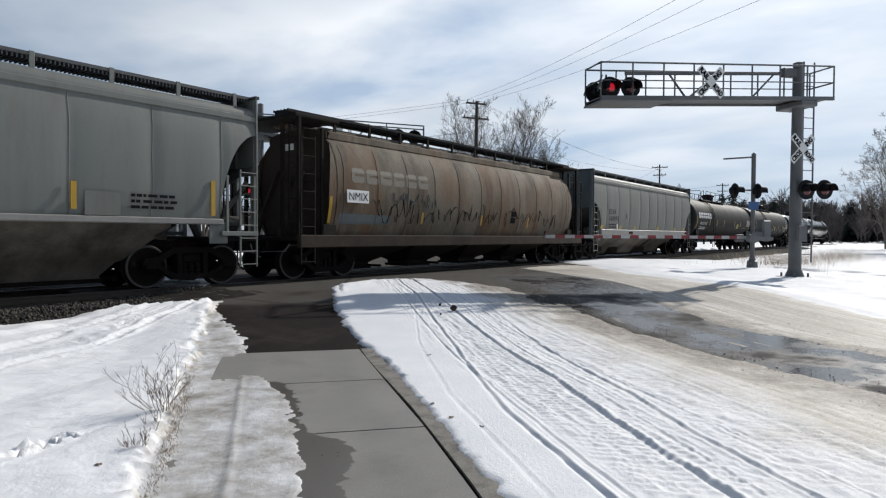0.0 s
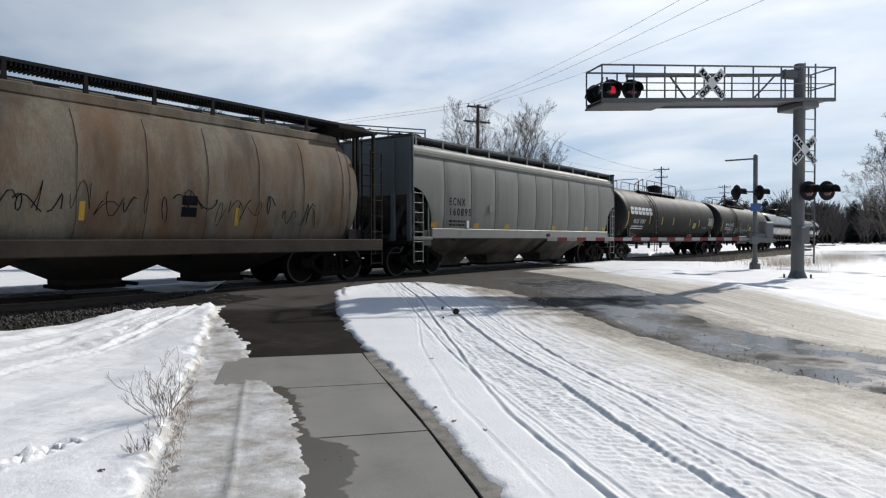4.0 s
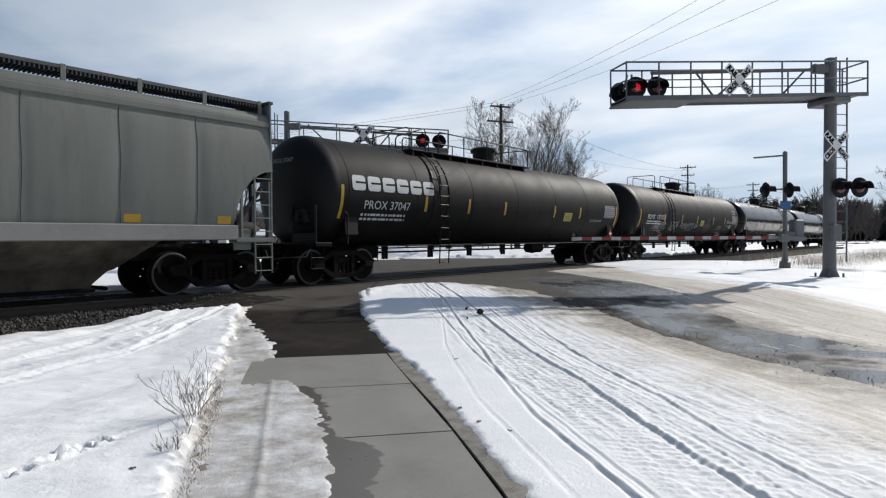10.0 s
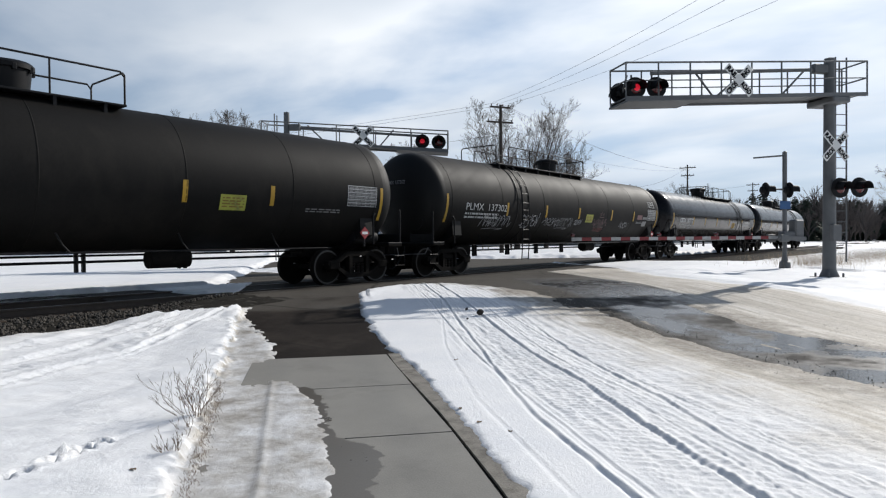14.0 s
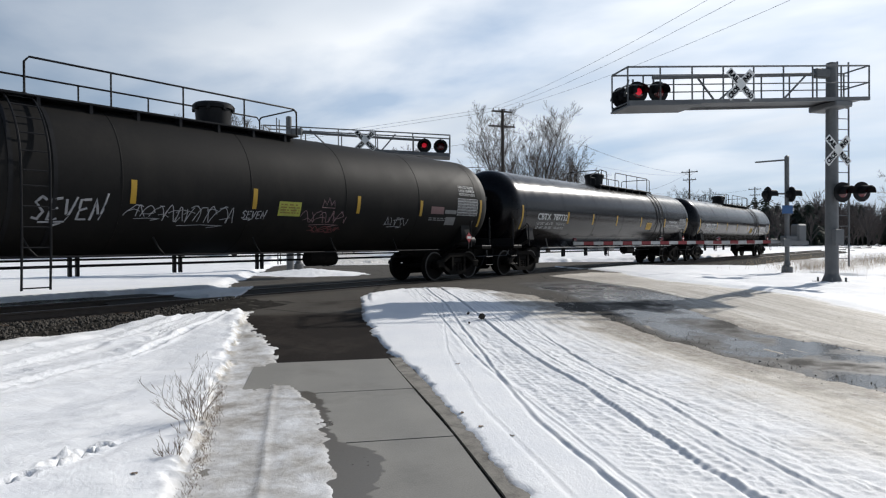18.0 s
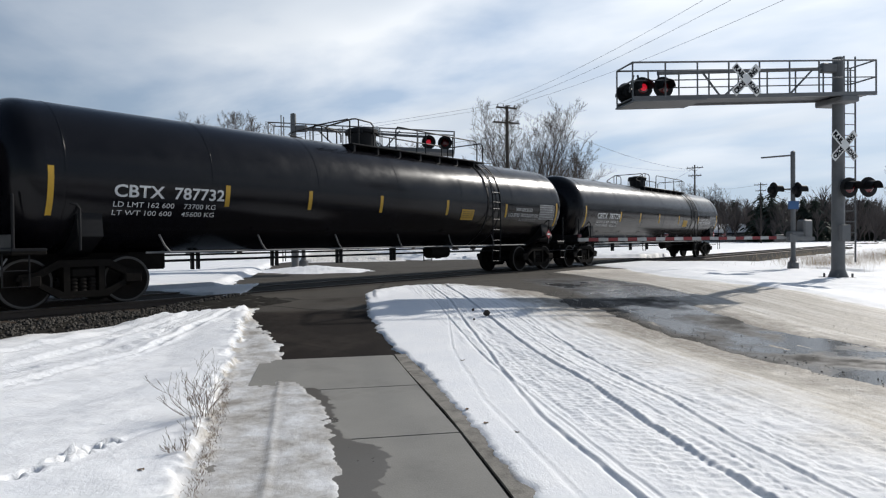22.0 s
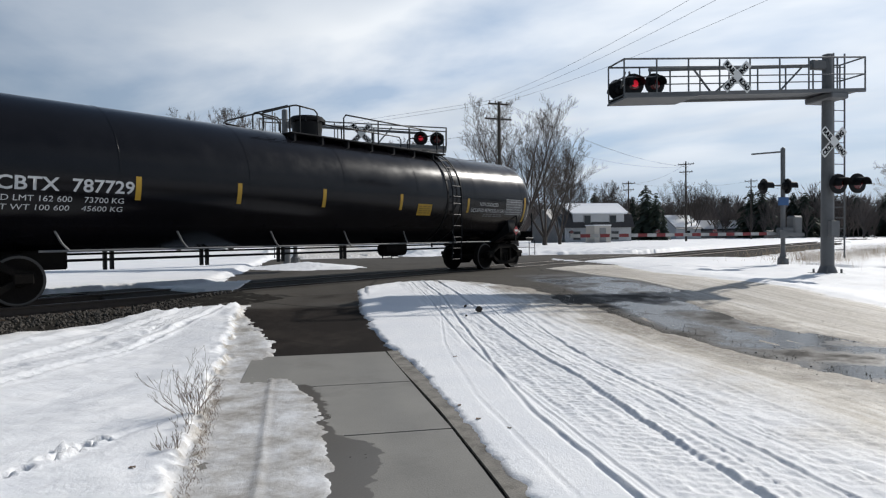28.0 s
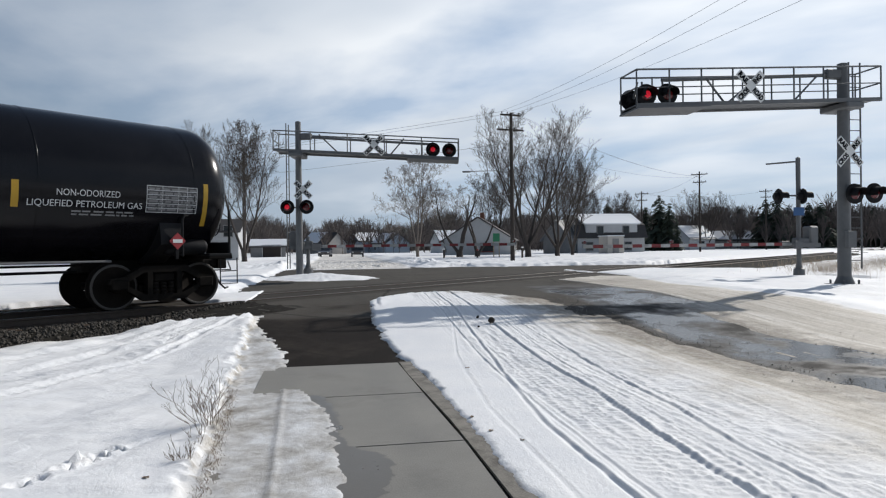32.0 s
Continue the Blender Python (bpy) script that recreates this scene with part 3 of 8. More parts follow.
    isl = np.where((v > vis - 0.3), np.minimum(0.05 * np.sign(isl) * np.abs(isl) + (0.05 * smooth((v - vis) / 2.2) + 0.05 * n3 * smooth((v - vis) / 1.5) + 0.03 * n1) * smooth((11.8 - y - 2.2 * smooth((x - 31) / 4)) / 2.5) * (isl > 0), 0.3), -1)
    walk_bare = smooth((v - 18.5 + 0.3 * n1) / 0.3) * smooth((20.0 + 0.4 * n1 - v) / 0.3) * smooth((23.5 - u) / 1.5) * smooth((n3 + 0.5 * n1 + 0.35) / 0.4)
    isl = isl - 0.4 * walk_bare
    right = np.where(v > 8.3, np.maximum(right, isl), right)
    right = np.where(walk_bare > 0.5, -0.03, right)
    th = np.where(v < 0.5 * (vi + vr), left, right)
    ybed = np.interp(x, [4.2, 5.2, 6.0, 6.9, 8.0], [12.05, 11.85, 11.35, 11.0, 10.75]) + 0.12 * n1
    th = np.where((v < vb + 0.5) & (y < 12.9), th * smooth((ybed + 0.1 - y) / 0.35) - 0.06 * smooth((y - ybed + 0.1) / 0.25), th)
    # ploughed ridge where the walk meets the track
    th = np.where((v < vb) & (y > 9.8) & (y < ybed - 0.2), th + 0.03 * n1, th)
    # tyre tracks along the bank, beside the railway
    off = (v < vb - 0.15) & (x > -4) & (y < ybed - 0.1)
    for xs_, ys_, w in (((-4, 2.2, 3.9, 7.0), (6.2, 8.1, 8.8, 10.95), 0.10), ((-4, 2.5, 3.6, 7.3), (7.4, 9.25, 9.65, 11.7), 0.10), ((-4, 2.6, 4.2, 7), (8.4, 10.1, 10.6, 11.6), 0.14), ((-4, 2.3, 4, 7), (6.9, 8.75, 9.3, 11.3), 0.03)):
        q = y - np.interp(x, xs_, ys_) - 0.05 * n1
        lug = 0.5 + 0.5 * np.sin(2 * math.pi * (x + 0.4 * q) / 0.14)
        th = th + off * (-0.026 * np.exp(-(q / w) ** 4) * (0.75 + 0.5 * lug * (w > 0.05)) + 0.022 * np.exp(-((np.abs(q) - 1.5 * w) / (0.5 * w)) ** 2) * (1 + n2))
    # beyond the track
    ufar = np.interp(v, [-2.6, -0.9, 4, 10.5, 14.2, 20.3, 22, 30], [45, 37.5, 41, 37.3, 37.5, 36.3, 35, 30]) + 4 * edge
    bare = np.minimum(np.clip((v + 2.7 + 2 * edge) / 0.4, -1, 1), np.clip((ufar - u) / 0.8, -1, 1))
    far = -0.05 * bare + 0.08 * (bare < 0) * smooth(-bare) + 0.04 * n3 * (bare < 0)
    street = smooth((v + 2.0) / 0.6) * smooth((5.0 - v) / 0.6) * smooth((u - 36) / 2)
    far = far * (1 - street) + 0.02 * street + 0.25 * (np.exp(-((v + 3.0) / 0.9) ** 2) + np.exp(-((v - 6.2) / 1.0) ** 2)) * smooth((u - 37) / 3) * (0.7 + 0.7 * n1)
    isle = 0.22 - 0.22 * np.sqrt(((x - 16.6) / 2.0) ** 2 + ((y - 20.6) / 2.6) ** 2) + 0.05 * n1
    far = np.maximum(far, isle)
    far = far + smooth((-bare) / 0.5) * smooth((u - 34) / 4) * smooth((v + 8) / 3) * smooth((70 - u) / 20) * (0.16 * np.abs(n1) + 0.10 * np.abs(fbm(x * 0.9, y * 0.9, 91)))
    th = np.where(y > 15.7, far, th)
    # track bed
    in_bed = np.minimum(y - np.where(x < 9, ybed - 0.1, 11.15) - 0.1 * n1, 15.9 + 0.2 * n1 - y)
    off_crossing = np.maximum(7.6 + 0.3 * n1 - x, x - 36.5)
    bed = smooth(in_bed / 0.35) * smooth(off_crossing / 0.4 + 0.5)
    th = th * (1 - bed) - 0.5 * bed
    on_crossing = (y > 11.6) & (y < 15.9) & (x > 7.4) & (x < 36.8) & (isl < 0)
    th = np.where(on_crossing & (v > -1.9), -0.05, th)
    slush = (0.12 * smooth((v - 1.9) / 0.6) + 0.88 * smooth((v - 3.1 + 0.5 * n3 + 0.4 * n1) / 2.3)) * smooth((vis + 0.1 - v) / 0.5) * (u < 26) * (u > -60)
    slush = np.maximum(slush, street * 0.55)
    dull = 0.55 * smooth((v - 7.6) / 0.8) * smooth((vis - v) / 1.0) * smooth((n3 + 0.6) / 0.8)
    slush = np.maximum(slush, 0.35 * smooth((u - ue + 1.2) / 1.0) * (v > 2.8) * (v < 6) * (y < 15))
    # grime thrown from the trackbed
    slush = np.maximum(slush, (v < vb) * (y < 12.2) * (0.42 * smooth((y - ybed + 1.5 + 0.5 * n1) / 1.1) * smooth((6.2 - x) / 2.5) * smooth((n3 + n1 + 0.7) / 0.8)))
    ice = smooth((v - vb - 0.6 * edge + 0.10) / 0.2) * (v < vr) * (y < 12)
    # rotten dirty edge of the bank
    ice = np.maximum(ice, 0.55 * np.exp(-((v - vb - edge + 0.02) / 0.10) ** 2) * (u < 8) * (y < 12))
    rot = np.exp(-((v - vb - edge + 0.03) / 0.09) ** 2) * (y < 11.2) * smooth((n2 + n1 + 0.75) / 0.6)
    slush = np.maximum(slush, 0.95 * rot * smooth((crust + 0.4) / 0.5))
    th = th + 0.03 * rot * n2
    # slush soaked by the water in the wet lane
    near_e = np.interp(u, [6, 8.5, 10.6, 12.7], [5.6, 5.2, 5.0, 4.4]) + 0.25 * n3
    away_e = np.interp(u, [5, 8, 9.5, 12], [8.4, 8.0, 7.6, 7.5]) + 0.3 * n3
    soak = smooth((v - near_e + 0.75 + 0.5 * n1 + 0.3 * n2) / 0.8) * smooth((away_e + 0.5 + 0.5 * n1 + 0.3 * n2 - v) / 0.7) * (u < 21) * (u > 0)
    soak = np.maximum(soak, 0.8 * smooth((u - ue + 0.9 + 1.5 * n1) / 0.8) * (v > 2.8) * (v < 5.5) * (u < 19))
    soak = np.maximum(soak, dull * (u < 26))
    soak = np.maximum(soak, 0.85 * rot * smooth((7.6 - u) / 1.5) * smooth((crust + 0.15) / 0.4))
    return th, slush, ice, soak


def axis_steps(*spans):
    """Grid lines from spans of (start, end, step)."""
    out = []
    for a, b, s in spans:
        out += list(np.arange(a, b - 1e-6, s))
    return np.array(out + [spans[-1][1]])


def grow(start, end, first, factor):
    out, p, s = [], start, first
    while p < end:
        p += s
        s *= factor
        out.append(p)
    return out


def sheet(name, us, vs, height, mat, attrs=(), keep=None):
    """A height field on the road's own axes."""
    U, V = np.meshgrid(us, vs, indexing="ij")
    X, Y = xy(U, V)
    Zh, values = height(U, V, X, Y)
    nu, nv = U.shape
    co = np.stack([X, Y, Zh], -1).reshape(-1, 3)
    i = np.arange(nu * nv).reshape(nu, nv)
    q = np.stack([i[:-1, :-1], i[1:, :-1], i[1:, 1:], i[:-1, 1:]], -1).reshape(-1, 4)[:, ::-1]
    if keep is not None:
        k = keep(U, V, X, Y)
        k = (k[:-1, :-1] | k[1:, :-1] | k[1:, 1:] | k[:-1, 1:]).reshape(-1)
        q = q[k]
    me = bpy.data.meshes.new(name)
    me.vertices.add(len(co))
    me.vertices.foreach_set("co", co.ravel())
    me.loops.add(q.size)
    me.loops.foreach_set("vertex_index", q.ravel())
    me.polygons.add(len(q))
    me.polygons.foreach_set("loop_start", np.arange(0, q.size, 4))
    me.polygons.foreach_set("use_smooth", np.ones(len(q), bool))
    for an, av in zip(attrs, values):
        a = me.attributes.new(an, 'FLOAT', 'POINT')
        a.data.foreach_set("value", av.ravel().astype(np.float32))
    me.update(calc_edges=True)
    me.validate()
    me.materials.append(mat)
    return new(name, me)


def snow_material():
    m = bpy.data.materials.new("old_snow")
    m.use_nodes = True
    n, l = m.node_tree.nodes, m.node_tree.links
    b = n["Principled BSDF"]
    b.inputs["Roughness"].default_value = 0.65
    b.inputs["Specular IOR Level"].default_value = 0.3
    co = n.new("ShaderNodeTexCoord")

    def tex(scale, detail=5, rough=0.6):
        t = n.new("ShaderNodeTexNoise")
        t.inputs["Scale"].default_value = scale
        t.inputs["Detail"].default_value = detail
        t.inputs["Roughness"].default_value = rough
        l.new(co.outputs["Object"], t.inputs["Vector"])
        return t.outputs["Fac"]

    def ramp(src, stops):
        r = n.new("ShaderNodeValToRGB")
        e = r.color_ramp.elements
        e[0].position, e[0].color = stops[0][0], (*stops[0][1], 1)
        e[1].position, e[1].color = stops[-1][0], (*stops[-1][1], 1)
        for p, c in stops[1:-1]:
            q = e.new(p)
            q.color = (*c, 1)
        l.new(src, r.inputs[0])
        return r.outputs["Color"]

    def mix(f, a, c):
        x = n.new("ShaderNodeMix"); x.data_type = 'RGBA'
        l.new(f, x.inputs["Factor"]); l.new(a, x.inputs["A"]); l.new(c, x.inputs["B"])
        return x.outputs["Result"]

    def attr(name):
        a = n.new("ShaderNodeAttribute")
        a.attribute_name = name
        return a.outputs["Fac"]

    def math_(op, a, c):
        x = n.new("ShaderNodeMath"); x.operation = op
        for i, q in ((0, a), (1, c)):
            if isinstance(q, float):
                x.inputs[i].default_value = q
            else:
                l.new(q, x.inputs[i])
        x.use_clamp = True
        return x.outputs[0]

    white = ramp(tex(1.3), [(0.3, (0.82, 0.83, 0.85)), (0.7, (0.90, 0.90, 0.90))])
    specks = ramp(tex(48, 3, 0.6), [(0.60, (0, 0, 0)), (0.68, (1, 1, 1))])
    crumbs = ramp(tex(14, 4, 0.65), [(0.34, (0.40, 0.355, 0.295)), (0.52, (0.58, 0.53, 0.46)), (0.70, (0.76, 0.73, 0.67))])
    icec = ramp(tex(2.1, 9, 0.70), [(0.37, (0.28, 0.25, 0.21)), (0.46, (0.46, 0.435, 0.40)), (0.54, (0.60, 0.585, 0.565)), (0.65, (0.80, 0.80, 0.80))])
    sl = attr("slush")
    smap = n.new("ShaderNodeMapping")
    smap.inputs["Scale"].default_value = (0.22, 3.2, 1)
    turn = n.new("ShaderNodeMapping")
    turn.inputs["Rotation"].default_value = (0, 0, radians(-50))
    l.new(co.outputs["Object"], turn.inputs[0])
    l.new(turn.outputs[0], smap.inputs[0])
    stx = n.new("ShaderNodeTexNoise")
    stx.inputs["Scale"].default_value = 2.2
    stx.inputs["Detail"].default_value = 7
    stx.inputs["Roughness"].default_value = 0.62
    l.new(smap.outputs[0], stx.inputs["Vector"])
    streaks = ramp(stx.outputs["Fac"], [(0.36, (0.36, 0.32, 0.265)), (0.50, (0.60, 0.555, 0.485)), (0.64, (0.84, 0.82, 0.78))])
    half_ = n.new("ShaderNodeValue"); half_.outputs[0].default_value = 0.6
    crumbs = mix(half_.outputs[0], crumbs, streaks)
    # slush breaks up along its edge
    br = math_('MULTIPLY_ADD', sl, 1.05)
    br.node.inputs[2].default_value = -0.2
    nz = tex(6, 6, 0.7)
    slf = math_('ADD', br, math_('MULTIPLY', nz, sl))
    slf = math_('MULTIPLY', slf, 1.0)
    c1 = mix(slf, white, crumbs)
    wet_brown = ramp(tex(11, 6, 0.7), [(0.32, (0.13, 0.108, 0.082)), (0.52, (0.24, 0.205, 0.165)), (0.70, (0.46, 0.42, 0.36))])
    c1 = mix(math_('MULTIPLY', attr("soak"), 0.8), c1, wet_brown)
    grit = n.new("ShaderNodeRGB"); grit.outputs[0].default_value = (0.12, 0.10, 0.08, 1)
    gf = math_('MULTIPLY', specks, math_('ADD', math_('MULTIPLY', sl, 0.75), 0.04))
    c2 = mix(gf, c1, grit.outputs[0])
    ia = attr("ice")
    c3 = mix(math_('MULTIPLY', ia, 0.92), c2, icec)
    l.new(c3, b.inputs["Base Color"])
    rg = n.new("ShaderNodeMath"); rg.operation = 'MULTIPLY_ADD'
    rg.inputs[1].default_value = -0.3; rg.inputs[2].default_value = 0.68
    l.new(ia, rg.inputs[0])
    l.new(rg.outputs[0], b.inputs["Roughness"])
    bp = n.new("ShaderNodeBump")
    bp.inputs["Strength"].default_value = 0.5
    bp.inputs["Distance"].default_value = 0.03
    hsum = math_('ADD', math_('ADD', math_('MULTIPLY', tex(28, 5, 0.75), 0.5), math_('MULTIPLY', tex(9, 5, 0.72), 0.35)), math_('ADD', math_('MULTIPLY', tex(120, 2, 0.5), 0.10), math_('MULTIPLY', stx.outputs["Fac"], math_('ADD', math_('MULTIPLY', sl, 0.4), 0.04))))
    l.new(hsum, bp.inputs["Height"])
    l.new(bp.outputs[0], b.inputs["Normal"])
    return m


def asphalt_material():
    m = bpy.data.materials.new("worn_asphalt")
    m.use_nodes = True
    n, l = m.node_tree.nodes, m.node_tree.links
    b = n["Principled BSDF"]
    co = n.new("ShaderNodeTexCoord")

    def tex(scale, detail=5, rough=0.6):
        t = n.new("ShaderNodeTexNoise")
        t.inputs["Scale"].default_value = scale
        t.inputs["Detail"].default_value = detail
        t.inputs["Roughness"].default_value = rough
        l.new(co.outputs["Object"], t.inputs["Vector"])
        return t.outputs["Fac"]

    def ramp(src, a, c0, z, c1):
        r = n.new("ShaderNodeValToRGB")
        e = r.color_ramp.elements
        e[0].position, e[0].color = a, (*c0, 1)
        e[1].position, e[1].color = z, (*c1, 1)
        l.new(src, r.inputs[0])
        return r.outputs["Color"]

    def mix(f, a, c):
        x = n.new("ShaderNodeMix"); x.data_type = 'RGBA'
        l.new(f, x.inputs["Factor"]); l.new(a, x.inputs["A"]); l.new(c, x.inputs["B"])
        return x.outputs["Result"]

    dry = ramp(tex(1.1, 8, 0.7), 0.3, (0.048, 0.043, 0.037), 0.7, (0.094, 0.084, 0.071))
    grain = ramp(tex(90, 2, 0.6), 0.35, (0.05, 0.048, 0.045), 0.75, (0.20, 0.19, 0.175))
    g = n.new("ShaderNodeMix"); g.data_type = 'RGBA'; g.inputs["Factor"].default_value = 0.3
    l.new(dry, g.inputs["A"]); l.new(grain, g.inputs["B"])
    wet = n.new("ShaderNodeAttribute"); wet.attribute_name = "wet"
    fresh = n.new("ShaderNodeAttribute"); fresh.attribute_name = "fresh"
    dk = n.new("ShaderNodeRGB"); dk.outputs[0].default_value = (0.019, 0.0155, 0.0135, 1)
    c = mix(fresh.outputs["Fac"], g.outputs["Result"], dk.outputs[0])
    dw = n.new("ShaderNodeRGB"); dw.outputs[0].default_value = (0.032, 0.030, 0.028, 1)
    wb = n.new("ShaderNodeMath"); wb.operation = 'MULTIPLY_ADD'; wb.use_clamp = True
    wb.inputs[1].default_value = 1.6; wb.inputs[2].default_value = -0.3
    l.new(wet.outputs["Fac"], wb.inputs[0])
    c = mix(wb.outputs[0], c, dw.outputs[0])
    stn = ramp(tex(0.55, 9, 0.75), 0.52, (0, 0, 0), 0.68, (0.75, 0.75, 0.75))
    brown = n.new("ShaderNodeRGB"); brown.outputs[0].default_value = (0.048, 0.040, 0.033, 1)
    c = mix(stn, c, brown.outputs[0])
    vor = n.new("ShaderNodeTexVoronoi"); vor.feature = 'DISTANCE_TO_EDGE'
    vor.inputs["Scale"].default_value = 0.32
    wob = n.new("ShaderNodeMix"); wob.data_type = 'RGBA'; wob.inputs["Factor"].default_value = 0.12
    nzc = n.new("ShaderNodeTexNoise"); nzc.inputs["Scale"].default_value = 1.8; nzc.inputs["Detail"].default_value = 5
    l.new(co.outputs["Object"], nzc.inputs["Vector"])
    l.new(co.outputs["Object"], wob.inputs["A"]); l.new(nzc.outputs["Color"], wob.inputs["B"])
    l.new(wob.outputs["Result"], vor.inputs["Vector"])
    crk = ramp(vor.outputs["Distance"], 0.002, (0.8, 0.8, 0.8), 0.006, (0, 0, 0))
    tar = n.new("ShaderNodeRGB"); tar.outputs[0].default_value = (0.014, 0.013, 0.012, 1)
    c = mix(crk, c, tar.outputs[0])
    l.new(c, b.inputs["Base Color"])
    # standing water shines
    pn = ramp(tex(0.8, 5, 0.6), 0.36, (0.1, 0.1, 0.1), 0.54, (1, 1, 1))
    pm = n.new("ShaderNodeMath"); pm.operation = 'MULTIPLY'; pm.use_clamp = True
    l.new(wb.outputs[0], pm.inputs[0]); l.new(pn, pm.inputs[1])
    sp = n.new("ShaderNodeMath"); sp.operation = 'MULTIPLY_ADD'
    sp.inputs[1].default_value = 0.42; sp.inputs[2].default_value = 0.08
    l.new(pm.outputs[0], sp.inputs[0])
    l.new(sp.outputs[0], b.inputs["Specular IOR Level"])
    rg = n.new("ShaderNodeMath"); rg.operation = 'MULTIPLY_ADD'
    rg.inputs[1].default_value = -0.66; rg.inputs[2].default_value = 0.88
    l.new(pm.outputs[0], rg.inputs[0])
    l.new(rg.outputs[0], b.inputs["Roughness"])
    bp = n.new("ShaderNodeBump")
    bs = n.new("ShaderNodeMath"); bs.operation = 'MULTIPLY_ADD'
    bs.inputs[1].default_value = -0.40; bs.inputs[2].default_value = 0.55
    l.new(pm.outputs[0], bs.inputs[0])
    l.new(bs.outputs[0], bp.inputs["Strength"])
    bp.inputs["Distance"].default_value = 0.008
    l.new(tex(70, 3, 0.6), bp.inputs["Height"])
    l.new(bp.outputs[0], b.inputs["Normal"])
    return m


M_SNOW = snow_material()
M_ASPHALT = asphalt_material()


def ground_height(U, V, X, Y):
    th, slush, ice, soak = snow_cover(U, V)
    lift = np.where(np.hypot(X, Y) > 70, 0.2 * fbm(X * 0.05, Y * 0.05, 40), 0)
    # prints of boots in the bank
    prints = np.zeros_like(th)
    for pu, pv, pd in ((4.58, -2.04, 0.05), (4.70, -1.97, 0.08), (4.93, -1.90, 0.10), (5.02, -1.85, 0.22), (5.10, -1.80, 0.20), (5.17, -1.74, 0.09), (5.29, -1.67, 0.15)):
        q = (((U - pu) / 0.065) ** 2 + ((V - pv) / 0.042) ** 2)
        prints = prints + 1.1 * pd * np.exp(-(q * (1 + 0.5 * vnoise(U * 25, V * 25, 44))) ** 2) - 0.2 * pd * np.exp(-(q - 2.6) ** 2 * 1.5)
    furrow = 0.018 * np.exp(-((V + 1.64 - 0.75 * (U - 5.3)) / 0.05) ** 2) * smooth((U - 5.25) / 0.1) * smooth((5.95 - U) / 0.2)
    return gz(X, Y) + th + lift - prints - furrow, (slush, ice, soak)


U_LINES = np.concatenate([np.sort(-np.array(grow(2.0, 1600, 0.8, 1.4))), axis_steps((-2.0, 2.6, 0.2), (2.6, 3.3, 0.035), (3.3, 8.6, 0.026), (8.6, 11.5, 0.04), (11.5, 18.0, 0.07), (18.0, 46.0, 0.2)), np.array(grow(46.0, 1800, 0.4, 1.18))])
V_LINES = np.concatenate([np.sort(-np.array(grow(12.0, 1600, 0.5, 1.25))), axis_steps((-12.0, -5.0, 0.15), (-5.0, -2.6, 0.07), (-2.6, -1.3, 0.035), (-1.3, 0.4, 0.025), (0.4, 1.5, 0.035), (1.5, 1.75, 0.025), (1.75, 3.5, 0.016), (3.5, 4.2, 0.03), (4.2, 9.0, 0.065), (9.0, 24.0, 0.15)), np.array(grow(24.0, 1600, 0.3, 1.2))])
ground = tagged(sheet("ground", U_LINES, V_LINES, ground_height, M_SNOW, ("slush", "ice", "soak")), "white snow cover with wheel tracks, tan slush and grey ice", "snow ground", kind="structure")


def road_height(U, V, X, Y):
    n3, n1 = fbm(X * 0.45, Y * 0.45, 21), fbm(X * 2.3, Y * 2.3, 3)
    wet = smooth((V - 5.2 - 0.35 * n3) / 0.7) * smooth((8.5 + 0.4 * n3 - V) / 0.7) * smooth((21 - U) / 6)
    fresh = smooth((12.6 + 0.15 * n1 - U) / 0.3) * smooth((1.6 - V) / 0.2) + 0.85 * np.exp(-(((X - 8.9) / 0.35) ** 2 + ((Y - 10.4) / 0.2) ** 2)) + 0.5 * smooth((Y - 12.2) / 0.3) * smooth((15.6 - Y) / 0.3)
    return gz(X, Y) - 0.004, (wet, np.clip(fresh, 0, 1))


road = sheet("road", axis_steps((-14, 8.75, 0.25), (8.75, 20, 0.125), (20, 46, 0.25)), axis_steps((-7.0, 2.5, 0.125), (2.5, 24.0, 0.25)), road_height, M_ASPHALT, ("wet", "fresh"),
             keep=lambda U, V, X, Y: ((V > 1.05) | (U > 8.72)) & ((X > 6.1) | (Y > 15.6) | (Y < 11.3)) & ((Y < 11.2) | (X < 37.5)) & ((V > -3.2) | (Y > 12.5)))
tagged(road, "grey worn asphalt road, wet in one lane", "road", kind="structure")

# ---- sidewalk ----
pavement = thing("pavement", "pale concrete sidewalk slabs half covered by ice", "sidewalk", kind="structure")


def ground_piece(g, outline, top, depth):
    """A flat piece that follows the land, from its outline in road axes."""
    k, n = len(g.v), len(outline)
    for d in (depth, 0):
        for u, v in outline:
            x, y = xy(u, v)
            g.v.append((x, y, float(gz(x, y)) + top - d))
    g.f.append(tuple(range(k, k + n)))
    g.f.append(tuple(range(k + 2 * n - 1, k + n - 1, -1)))
    for i in range(n):
        j = (i + 1) % n
        g.f.append((k + i, k + n + i, k + n + j, k + j))


def side_gap(u):
    """Where the narrow gap between slabs and edging runs."""
    return float(np.interp(u, [4.0, 5.8, 8.2, 8.72], [1.10, 1.05, 0.90, 0.88]))


